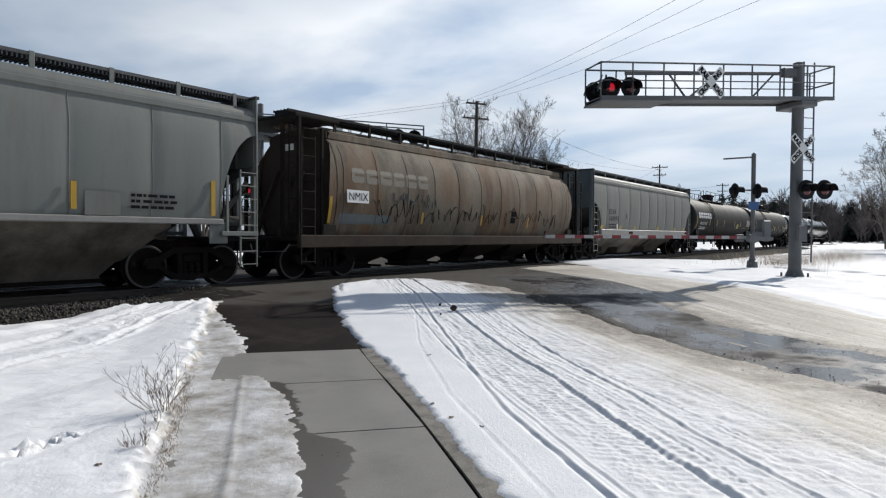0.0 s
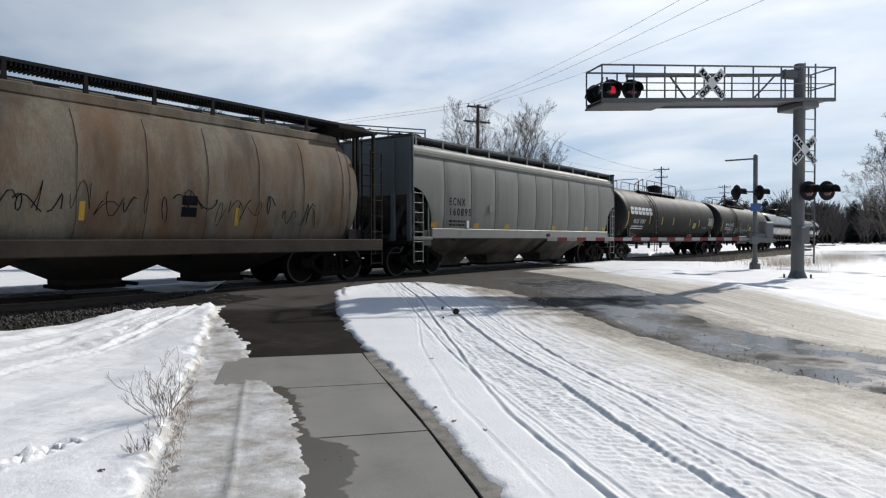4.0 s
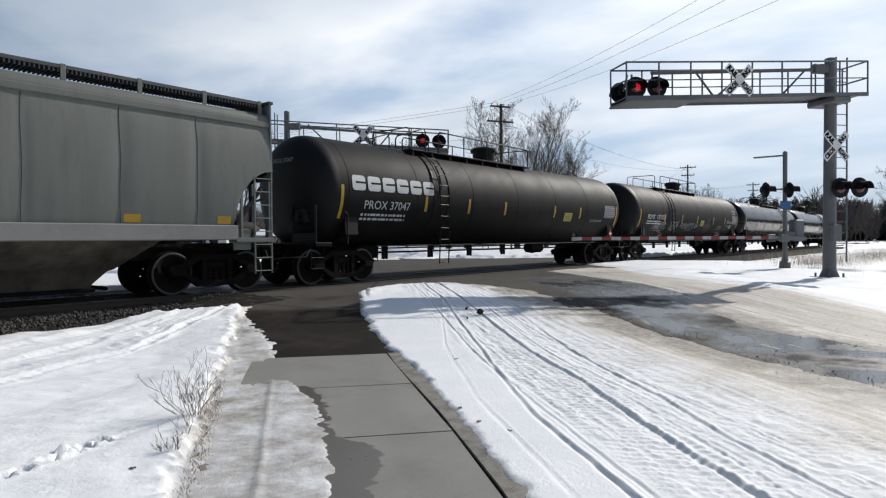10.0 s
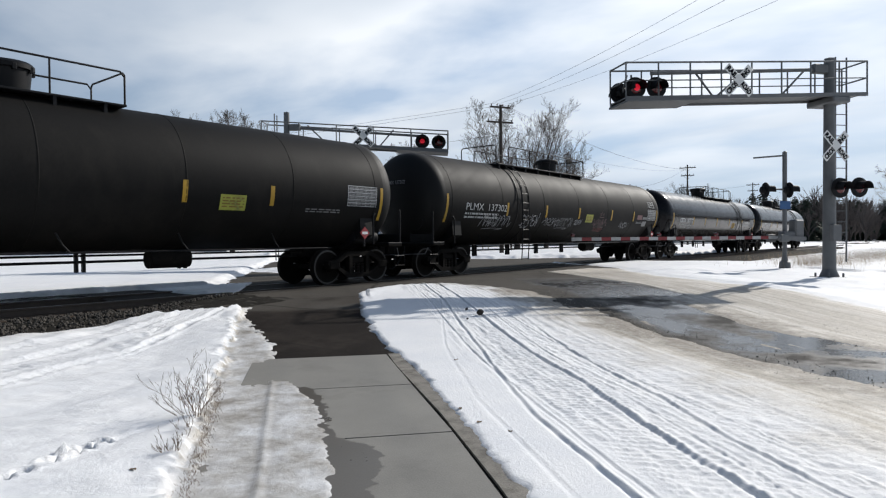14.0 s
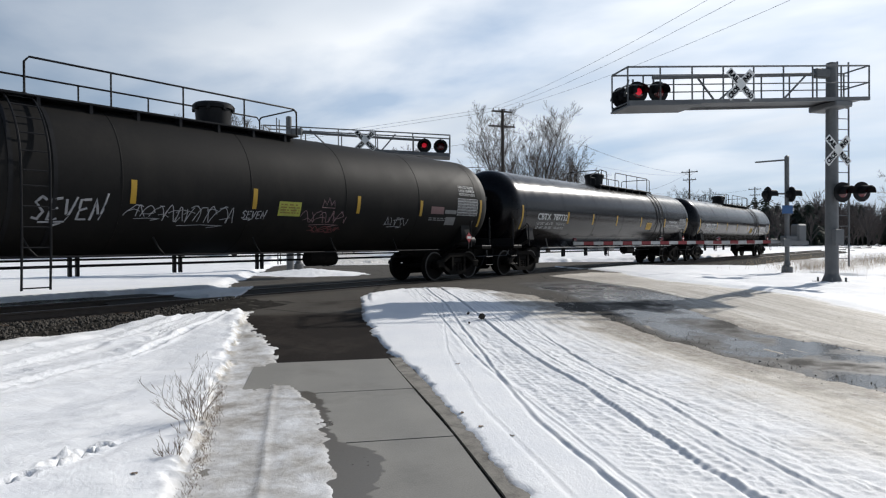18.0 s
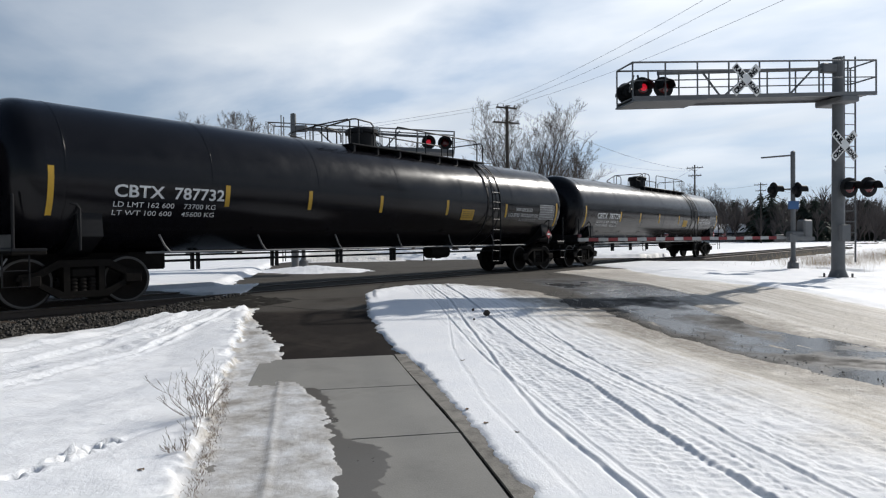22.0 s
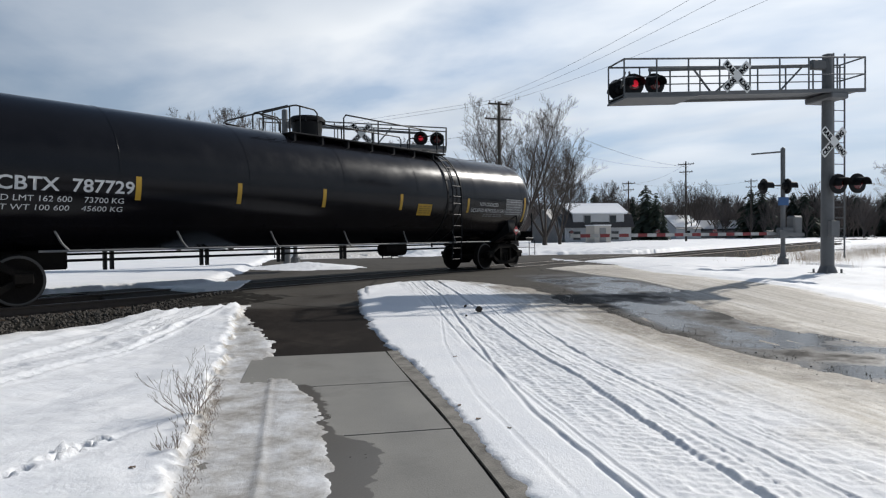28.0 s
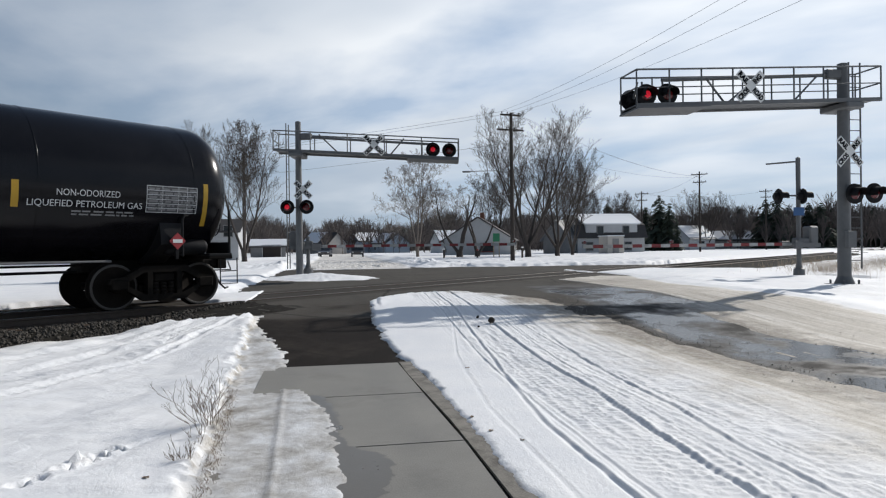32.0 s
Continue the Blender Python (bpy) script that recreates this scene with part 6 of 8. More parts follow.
g = Geo()
for k in range(16):
    x, z, pts = -4.6 + 0.13 * k, 2.2, []
    for i in range(4):
        pts.append((x, -(float(np.interp(z, [q[1] for q in SEC[:8]], [q[0] for q in SEC[:8]])) + 0.003), z))
        x += rng.uniform(-0.07, 0.1)
        z = min(2.4, max(2.0, z + rng.uniform(-0.25, 0.25)))
    g.tube(pts, 0.01, 4)
part("graffiti", g, material("faded_blue_spray", (0.085, 0.10, 0.12), 0.8), c, "faded blue sprayed tag")
plate = part("end_mark_plate", Geo().box(-7.945, -1.16, 3.28, -7.94, -0.84, 3.44), M_WHITEPAINT, c, "small white plate on the car end")

# grey hopper
c, w = hopper_car("hopper_car", "grey covered hopper car with black end", "panel", 7.75, 6.68, M_GREY_HOPPER, (-4.7, -0.9, 3.3), [-6.15, -4.64, -3.12, -1.52, -0.13, 1.25, 2.76, 4.38, 5.93], M_END_BLUE, M_GREY_HOPPER)
for word, z, wd in (("ECNX", 2.25, 0.90), ("160895", 1.92, 1.24)):
    me = text_mesh(word, 0.34, M_BLACK_LETTER, bold=0.004, spacing=1.35)
    me.transform(Matrix.Diagonal((wd / max(q.co.x for q in me.vertices), 1, 1, 1)))
    me.transform(Matrix.Translation((-5.93, 0, z)))
    part("lettering", wrap_section(me, section_panel()), None, c)
bars(c, -5.95, 1.55, 0.9, 0.24, 2, M_BLACK_LETTER, None, 0, -1.605, seed=6)
part("capacity_plate", Geo().prism([(-4.97, 1.52), (-4.85, 1.52), (-4.85, 1.76), (-4.97, 1.76)], -1.625, -1.60), M_WHITEPAINT, c, "small white plate")
part("stencil_box", Geo().prism([(-3.6, 2.1), (-3.35, 2.1), (-3.35, 2.33), (-3.6, 2.33)], -1.625, -1.612), M_PALE_HOPPER, c)
for x in (-6.66, -4.31, -2.3, 1.4, 4.6, 6.55):
    part("reflective_strip", section_patch(x - 0.16, x + 0.16, 1.52, 1.68, section_panel(), 2, 0.006), M_YELLOW, c)
cars.append((c, w, -6.45))

# four tank cars
R, ZC = 1.5, 2.46
c, w = tank_car("tank_car", "dusty black tank car with large white company mark", 8.4, 7.9, -1, (-5.03, -2.9, -0.8, 2.67, 4.8), M_TANK_DULL, M_TANK_DARK, 3.8, 31)
me = block_marks(6, 0.475, 0.40, 0.09, M_WHITE_LETTER)
me.transform(Matrix.Translation((-8.0, 0, 2.46)))
part("company_mark", wrap(me, R, ZC), None, c, "large white company mark")
flat_text(c, "PROX 37047", 0.33, -7.55, 1.98, M_WHITE_LETTER, R, ZC, width=1.8)
bars(c, -7.6, 1.62, 1.75, 0.26, 2, M_WHITE_LETTER, R, ZC, seed=8)
head_text(c, "PROX 37047", 8.4, 0.35, 0.72, 0.8, R, ZC)
cars.append((c, w, 11.86))

c, w = tank_car("tank_car", "dusty dark grey tank car with graffiti", 8.75, 8.05, -1, (-5.3, -2.6, 0.1, 3.26, 5.75), M_TANK_DULL, M_TANK_DARK, 1.08, 32)
flat_text(c, "PLMX  137302", 0.33, -7.74, 2.12, M_WHITE_LETTER, R, ZC, width=2.35)
bars(c, -7.74, 1.82, 1.9, 0.24, 2, M_WHITE_LETTER, R, ZC, seed=9)
# white sprayed tags low on the side
rng = random.Random(23)
STROKES = {"S": [[(1, 0.85), (0.5, 1), (0, 0.75), (0.9, 0.4), (0.6, 0), (0, 0.1)]], "E": [[(1, 1), (0, 0.95), (0.1, 0), (1, 0.05)], [(0.05, 0.5), (0.8, 0.55)]],
           "V": [[(0, 1), (0.4, 0), (1, 1.05)]], "N": [[(0, 0), (0.1, 1), (0.9, 0), (1.2, 1.25)]]}


def sprayed(pts, r, g):
    fine = []
    for (ax_, az_), (bx, bz) in zip(pts, pts[1:]):
        for i in range(3):
            fine.append((ax_ + (bx - ax_) * i / 3, az_ + (bz - az_) * i / 3))
    fine.append(pts[-1])
    out = []
    for px, pz in fine:
        a = (pz - ZC) / R
        out.append((px, -(R - r * 0.6) * math.cos(a), ZC + (R - r * 0.6) * math.sin(a)))
    g.tube(out, r, 5)


def tag_word(word, x, z, w, h, r):
    g = Geo()
    for k, ch in enumerate(word):
        for st in STROKES[ch]:
            sprayed([(x + w * (k + 0.7 * a + 0.25 * b) / len(word), z + h * (b + rng.uniform(-0.05, 0.05))) for a, b in st], r, g)
    sprayed([(x + 0.1 * w, z - 0.15 * h), (x + 0.45 * w, z - 0.1 * h), (x + 0.3 * w, z - 0.3 * h)], r, g)
    part("graffiti", g, M_SPRAY, c, "grey sprayed tag")


tag_word("SEVEN", -4.29, 1.60, 1.2, 0.42, 0.034)
tag_word("SEVEN", -0.18, 1.74, 0.62, 0.18, 0.018)
M_PINK_SPRAY = material("faded_pink_spray", (0.20, 0.12, 0.13), 0.7, 0, 0.3, 9, 60, 0.02)
M_RED_SPRAY = material("dull_red_spray", (0.10, 0.02, 0.02), 0.7)


def scrawl(x0, z0, w, h, n, r, mat, label):
    """A tag of n slanting, looping strokes crossed by quick hatching."""
    g = Geo()
    for k in range(n):
        xc, wl = x0 + w * (k + 0.5) / n, 1.5 * w / n
        ph, turns, sl = rng.uniform(0, 6.3), rng.choice((0.55, 0.8, 1.1)), rng.uniform(0.1, 0.35)
        pts = []
        for i in range(9):
            t = i / 8
            zz = 0.5 + 0.5 * math.cos(ph + 2 * math.pi * turns * t)
            pts.append((xc + wl * (t - 0.5) + sl * h * (zz - 0.5) + 0.25 * wl * math.sin(ph + 4 * t), z0 + h * (0.05 + 0.95 * zz) * rng.uniform(0.9, 1.05)))
        sprayed(pts, r, g)
        if rng.random() < 0.7:
            za = z0 + h * rng.uniform(0.1, 0.8)
            sprayed([(xc - 0.4 * wl, za), (xc + 0.1 * wl, za + h * rng.uniform(-0.1, 0.2)), (xc + 0.6 * wl, za + h * rng.uniform(-0.2, 0.25))], r * 0.8, g)
    sprayed([(x0 + 0.15 * w, z0 - 0.16 * h), (x0 + 0.5 * w, z0 - 0.08 * h), (x0 + 0.85 * w, z0 - 0.12 * h), (x0 + 0.6 * w, z0 - 0.26 * h)], r * 0.8, g)
    part("graffiti", g, mat, c, label)


for x0, wd, z0, hh, n, r in ((-6.75, 1.75, 1.52, 0.46, 11, 0.017), (-2.65, 0.75, 1.70, 0.26, 5, 0.012), (-1.85, 1.50, 1.58, 0.40, 9, 0.014), (4.35, 0.85, 1.64, 0.26, 5, 0.012)):
    scrawl(x0, z0, wd, hh, n, r, M_SPRAY, "grey sprayed tag")
scrawl(1.55, 1.66, 1.35, 0.34, 7, 0.014, M_PINK_SPRAY, "faded pink sprayed tag")
scrawl(1.80, 1.42, 0.95, 0.16, 6, 0.02, M_RED_SPRAY, "dull red sprayed tag")
g = Geo()
sprayed([(2.05, 2.08), (2.10, 2.28), (2.18, 2.14), (2.26, 2.34), (2.34, 2.14), (2.42, 2.28), (2.46, 2.08), (2.05, 2.08)], 0.012, g)
part("graffiti", g, M_PINK_SPRAY, c, "faded pink sprayed crown")
for line, z in (("NON ODORIZED", 2.92), ("LIQUEFIED", 2.80), ("PETROLEUM GAS", 2.68)):
    flat_text(c, line, 0.12, 7.55, z, M_WHITE_LETTER, R, ZC, width=0.8)
part("red_plate", patch(6.2, 6.8, 2.06, 2.28, R, ZC, 3), material("dull_red_plate_paint", (0.17, 0.09, 0.09), 0.6), c, "red and white gas notice plate")
part("grey_plate", patch(6.86, 7.42, 2.08, 2.20, R, ZC, 3), M_GREY_LETTER, c)
part("outlined_plate", patch(6.95, 7.42, 1.72, 1.98, R, ZC, 3), M_GREY_LETTER, c)
head_text(c, "PLMX 137302", 8.75, 0.35, 0.45, 0.8, R, ZC)
cars.append((c, w, 31.78))

GLOSS = (-5.33, -3.1, -0.68, 2.15, 5.33)
for mark, centre, seed in (("CBTX  787732", 51.87, 33), ("CBTX  787729", 71.85, 34)):
    c, w = tank_car("tank_car", "shiny black liquefied gas tank car" + (" at the train's end" if seed == 34 else ""), 8.82, 8.08, 1, GLOSS, M_TANK_GLOSS, M_TANK_GLOSS, 3.2, seed)
    R, ZC = 1.47, 2.42
    flat_text(c, mark, 0.33, -7.7, 2.05, M_WHITE_LETTER, R, ZC, width=2.28, bold=0.006)
    flat_text(c, "LD LMT 162 600    73700 KG", 0.15, -7.7, 1.85, M_WHITE_LETTER, R, ZC, width=2.1)
    flat_text(c, "LT WT 100 600    45600 KG", 0.15, -7.7, 1.68, M_WHITE_LETTER, R, ZC, width=2.1)
    flat_text(c, "NON-ODORIZED", 0.17, 5.95, 2.17, M_WHITE_LETTER, R, ZC, width=1.08)
    flat_text(c, "LIQUEFIED PETROLEUM GAS", 0.17, 5.5, 1.97, M_WHITE_LETTER, R, ZC, width=1.95)
    head_text(c, mark, 8.82, 0.45, 0.30, 0.9, R, ZC)
    cars.append((c, w, centre))

# ---- crossing signals ----


def blade_text(body, size, width):
    me = text_mesh(body, size, M_BLACK_LETTER, bold=0.012)
    xs_ = [q.co.x for q in me.vertices]
    zs_ = [q.co.z for q in me.vertices]
    me.transform(Matrix.Diagonal((width / (max(xs_) - min(xs_)), 1, 1, 1)))
    xs_ = [q.co.x for q in me.vertices]
    me.transform(Matrix.Translation((-(max(xs_) + min(xs_)) / 2, 0, -(max(zs_) + min(zs_)) / 2)))
    return me


def crossbuck(parent, x, y, z, face=1, L=1.12):
    """Two crossed white blades with black words; face 1: they read from +y."""
    for k, ang in enumerate((45, -45)):
        g = Geo().bevel_box(-L / 2, -0.008, -0.115, L / 2, 0.008, 0.115, 0.006)
        b = part("crossbuck_blade", g, M_WHITEPAINT, parent, "white crossbuck blade with black words")
        b.matrix_basis = pose(x, y + 0.02 * k * face, z) @ pose(0, 0, 0, 0, 0, 180 if face > 0 else 0) @ pose(0, 0, 0, 0, -ang, 0)
        if k == 0:
            for word, off in (("CROSS", -0.27 * L / 1.12), ("ING", 0.31 * L / 1.12)):
                w = part("lettering", blade_text(word, 0.20, (0.50 if word == "CROSS" else 0.30) * L / 1.12), None, b)
                w.matrix_basis = pose(off, -0.011, 0)
        else:
            for word, off in (("RAIL", -0.32 * L / 1.12), ("ROAD", 0.32 * L / 1.12)):
                w = part("lettering", blade_text(word, 0.20, 0.40 * L / 1.12), None, b)
                w.matrix_basis = pose(off, -0.011, 0)


def flasher(parent, x, y, z, face, lit, turn=0):
    """A round black backing with hood and red lens, looking along face * y."""
    g = Geo().lathe([(0.0, 0.305), (0.03, 0.30), (0.04, 0.17)], 28, 'y')
    g.lathe([(0.0, 0.305), (-0.02, 0.29), (-0.02, 0.0)], 28, 'y')
    b = part("light_backing", g, M_BLACKPAINT, parent, "round black flasher backing")
    b.matrix_basis = pose(x, y, z, 0, 0, (0 if face > 0 else 180) + turn)
    g = Geo().lathe([(0.035, 0.165), (0.06, 0.13), (0.075, 0.07), (0.08, 0.0)], 24, 'y')
    part("lens", g, M_LENS, b, "dark red lens")
    if lit:
        part("lamp_glow", Geo().lathe([(0.08, 0.10), (0.092, 0.07), (0.095, 0.0)], 20, 'y'), M_RED_LAMP_ON, b, "lit red lamp centre")
    g = Geo()
    rows = []
    for d in (0.03, 0.34):
        rows.append([(0.19 * math.cos(a), d, 0.19 * math.sin(a) - (0.02 if d > 0.1 else 0)) for a in [math.radians(q) for q in range(-20, 201, 14)]])
    g.loft(rows, closed=False)
    rows = [[(0.186 * math.cos(a), d, 0.186 * math.sin(a) - (0.02 if d > 0.1 else 0)) for a in [math.radians(q) for q in range(-20, 201, 14)]] for d in (0.03, 0.34)]
    g.loft(rows, closed=False)
    part("hood", g, M_BLACKPAINT, b)
    g = Geo().lathe([(-0.02, 0.16), (-0.14, 0.15), (-0.18, 0.1), (-0.18, 0.0)], 20, 'y')
    part("lamp_case", g, M_BLACKPAINT, b)


def cantilever(name, m, arm, z_mast, drop, lamps, bucks, low, ladder_x, top, back, mast_r=0.19, rh=1.05):
    """A mast with a walkway arm along +x; +y faces the near traffic."""
    far = rh < 1
    c = thing(name, "grey steel cantilever signal mast with walkway arm and red flashers", "crossing signal", "cantilever signals", m)
    g = Geo().lathe([(-0.3, mast_r * 1.15), (0.02, mast_r * 1.12), (top, mast_r * 0.86), (top + 0.04, 0.02)], 20, 'z')
    g.lathe([(-0.45, mast_r * 1.75), (-0.12, mast_r * 1.7), (0.12, mast_r * 1.15)], 20, 'z')
    g.bevel_box(-0.40, -0.40, -0.5, 0.40, 0.40, -0.10, 0.03)
    part("mast", g, M_GALV, c)
    for a in (-0.26, 0.26):
        for b in (-0.26, 0.26):
            part("anchor_bolt", Geo().cyl((a, b, -0.12), (a, b, 0.02), 0.03, n=8), M_GALV, c)
    yf, yb = (0.42, -0.52)

    def zl(x):
        return z_mast - drop * x

    # floor beams and plates
    for y in (yf, yb):
        g = Geo()
        rows = [[(x, y - 0.04, zl(x)), (x, y + 0.04, zl(x)), (x, y + 0.04, zl(x) + 0.11), (x, y - 0.04, zl(x) + 0.11)] for x in (back, arm)]
        g.loft(rows, True, True)
        part("walkway_beam", g, M_GALV, c)
    g = Geo()
    for k in range(6):
        y = yb + 0.1 + 0.155 * k
        rows = [[(x, y - 0.068, zl(x) + 0.06), (x, y + 0.068, zl(x) + 0.06), (x, y + 0.068, zl(x) + 0.09), (x, y - 0.068, zl(x) + 0.09)] for x in (back, arm)]
        g.loft(rows, True, True)
    part("walkway_grating", g, M_GALV, c)
    # wider basket under the lamps
    g = Geo()
    rows = [[(x, yb - 0.1, zl(x) - 0.05), (x, yf + 0.12, zl(x) - 0.05), (x, yf + 0.12, zl(x)), (x, yb - 0.1, zl(x))] for x in (arm - 2.2, arm)]
    g.loft(rows, True, True)
    part("lamp_basket_floor", g, M_GALV, c)
    # heavy upper chord from the mast and rails
    g = Geo().cyl((-0.1, 0.0, zl(0) + rh - 0.13), (arm - 1.0, 0.0, zl(arm - 1.0) + rh - 0.2), 0.055, n=10)
    part("upper_chord", g, M_GALV, c)
    for y in (yf, yb):
        for dz, r in ((rh, 0.027),) if far else ((rh, 0.027), (rh * 0.52, 0.018)):
            part("rail_pipe", Geo().cyl((back, y, zl(back) + dz), (arm, y, zl(arm) + dz), r, n=8), M_GALV, c)
        n = 5 if far else 8
        for i in range(n + 1):
            x = back + (arm - back) * i / n
            part("rail_post", Geo().cyl((x, y, zl(x) + 0.1), (x, y, zl(x) + rh), 0.024, n=8), M_GALV, c)
    for x in (back, arm):
        for dz in (rh, rh * 0.52):
            part("rail_pipe", Geo().cyl((x, yf, zl(x) + dz), (x, yb, zl(x) + dz), 0.025, n=8), M_GALV, c)
    for x0, x1 in ((0.9, 1.7), (2.9, 3.9), (4.6, 4.0)):
        part("brace", Geo().cyl((x0, 0, zl(x0) + 0.88), (x1, 0, zl(x1) + 0.15), 0.03, n=8), M_GALV, c)
    # mast bracket
    part("mast_bracket", Geo().bevel_box(-0.30, -0.6, z_mast - 0.18, 0.30, 0.5, z_mast, 0.03), M_GALV, c)
    part("mast_bracket", Geo().bevel_box(0.1, -0.1, z_mast + rh - 0.28, 0.6, 0.1, z_mast + rh, 0.03), M_GALV, c)
    # ladder
    g = Geo()
    for s in (-0.2, 0.2):
        g.bevel_box(s - 0.02, 0.0, 0.35, s + 0.02, 0.04, z_mast + 1.3, 0.005)
    for z in np.arange(0.6, z_mast + 1.2, 0.33):
        g.cyl((-0.2, 0.02, z), (0.2, 0.02, z), 0.014, n=6)
    part("ladder", g, M_GALV, c).matrix_basis = pose(ladder_x, 0, 0, 0, 0, 88 if far else 0)
    for x, y, z, face, lit in lamps:
        flasher(c, x, y, zl(x) + z, face, lit)
        part("lamp_bracket", Geo().cyl((x, y - 0.18 * face, zl(x) + z), (x, 0.0, zl(x) + 0.8), 0.03, n=8), M_GALV, c)
    for x, y, z, face in bucks:
        crossbuck(c, x, y, z, face, 0.95 if far and x < 1 else 1.12)
    for x, y, z, face, lit in low:
        flasher(c, x, y, z, face, lit)
        part("lamp_bracket", Geo().cyl((x, y - 0.15 * face, z), (0, 0, z), 0.035, n=8), M_GALV, c)
    part("junction_box", Geo().bevel_box(-0.16, 0.17, 1.0, 0.16, 0.32, 1.5, 0.02), M_GALV, c)
    return c


cantilever("cantilever_signal", pose(22.7, 3.15, 0.46, 0, 0, 141), 7.0, 5.34, 0.054,
           [(6.62, 0.25, 0.38, 1, True), (5.98, 0.25, 0.38, 1, False), (6.75, -0.42, 0.38, -1, False)],
           [(3.52, 0.50, 5.65, 1), (0.06, 0.30, 3.87, 1)], [(0.02, 0.42, 2.6, 1, False), (-0.66, 0.42, 2.62, 1, False)], -0.40, 6.58, -0.95, 0.17)
cantilever("cantilever_signal", pose(17.17, 22.6, 0.42, 0, 0, -50), 6.95, 5.34, 0.06,
           [(5.85, -0.25, 0.42, -1, True), (6.55, -0.25, 0.42, -1, False)],
           [(3.35, -0.60, 5.58, -1), (0.25, -0.3, 3.75, -1)], [(-0.40, -0.42, 3.0, -1, True), (0.42, -0.42, 3.0, -1, False)], -0.45, 6.72, -0.95, 0.14, 0.88)


def gate_mast(name, label, m, arm, ang, lights, tall):
    c = thing(name, label, "crossing gate", "crossing gates", m)
    part("mast", Geo().cyl((0, 0, -0.4), (0, 0, tall), 0.085, n=14).lathe([(tall, 0.085), (tall + 0.05, 0.02)], 14, 'z'), M_GALV, c)
    part("mast_foot", Geo().lathe([(-0.45, 0.36), (-0.28, 0.34), (-0.25, 0.22), (0.12, 0.20), (0.18, 0.13), (0.35, 0.09)], 16, 'z'), M_GALV, c)
    if tall > 4:
        part("top_arm", Geo().bevel_box(-0.05, 0.0, tall - 0.16, 0.05, 1.15, tall - 0.10, 0.02), M_GALV, c)
    # mechanism box and counterweights turned to the arm
    mech = part("mechanism_case", Geo().bevel_box(-0.82, -0.2, 1.08, -0.36, 0.2, 1.80, 0.06).bevel_box(-0.40, -0.16, 0.98, 0.22, 0.16, 1.34, 0.04), M_GALV, c)
    mech.matrix_basis = pose(0, 0, 0, 0, 0, ang)
    g = Geo()
    for y in (-0.34, 0.30):
        g.prism([(-0.75, 0.98), (-0.4, 0.94), (0.62, 1.05), (0.62, 1.15), (-0.4, 1.14), (-0.75, 1.12)], y - 0.03, y + 0.03)
        g.bevel_box(0.15, y - 0.06, 0.92, 0.55, y + 0.06, 1.22, 0.02)
    w = part("counterweight", g, M_GALV, c)
    w.matrix_basis = pose(0, 0, 0, 0, 0, ang)
    n = int(arm / 0.405)
    x = 0.45
    base = part("gate_arm", Geo().bevel_box(0.2, -0.02, 1.06, arm, 0.02, 1.14, 0.008), M_ARM_WHITE, c, "red and white striped gate arm")
    base.matrix_basis = pose(0, 0, 0, 0, 0, ang)
    for i in range(n):
        a = x + (arm - x) * i / n
        b = x + (arm - x) * (i + 1) / n
        part("stripe", Geo().box(a, -0.026, 1.04, b, 0.026, 1.16), M_ARM_RED if i % 2 else M_ARM_WHITE, base)
    for a in (arm - 0.05, arm * 0.62, arm * 0.35):
        g = Geo().lathe([(-0.05, 0.0), (-0.05, 0.06), (0.05, 0.06), (0.06, 0.0)], 14, 'y', (a, 0, 1.24))
        part("arm_lamp", g, M_LENS, base, "small red arm lamp")
    for x, y, z, face, lit in lights:
        flasher(c, x, y, z, face, lit)
    if lights:
        part("cross_arm", Geo().cyl((min(q[0] for q in lights), lights[0][1] * 0.5, lights[0][2]), (max(q[0] for q in lights), lights[0][1] * 0.5, lights[0][2]), 0.035, n=8), M_GALV, c)
    return c


gm = gate_mast("crossing_gate", "lowered red and white gate arm on grey mast", pose(28.0, 5.4, 0.48), 9.55, 148, [], 4.45)
# lamps on this mast look along the road, away from the near lane
flasher(gm, -0.72, 0.55, 2.95, -1, False, 40)
flasher(gm, -0.08, -0.16, 2.95, -1, False, 40)
part("cross_arm", Geo().cyl((-0.75, 0.5, 2.98), (0.1, -0.2, 2.98), 0.035, n=8), M_GALV, gm)
part("blue_notice", Geo().bevel_box(-0.32, -0.24, 2.2, 0.10, -0.22, 2.52, 0.006), material("blue_sign_paint", (0.035, 0.10, 0.24), 0.5), gm, "small blue notice plate").matrix_basis = pose(0, 0, 0, 0, 0, -50)
gate_mast("crossing_gate", "lowered striped gate arm beyond the track", pose(17.75, 22.75, 0.63), 9.6, -38, [], 1.5)

# ---- poles and wires ----


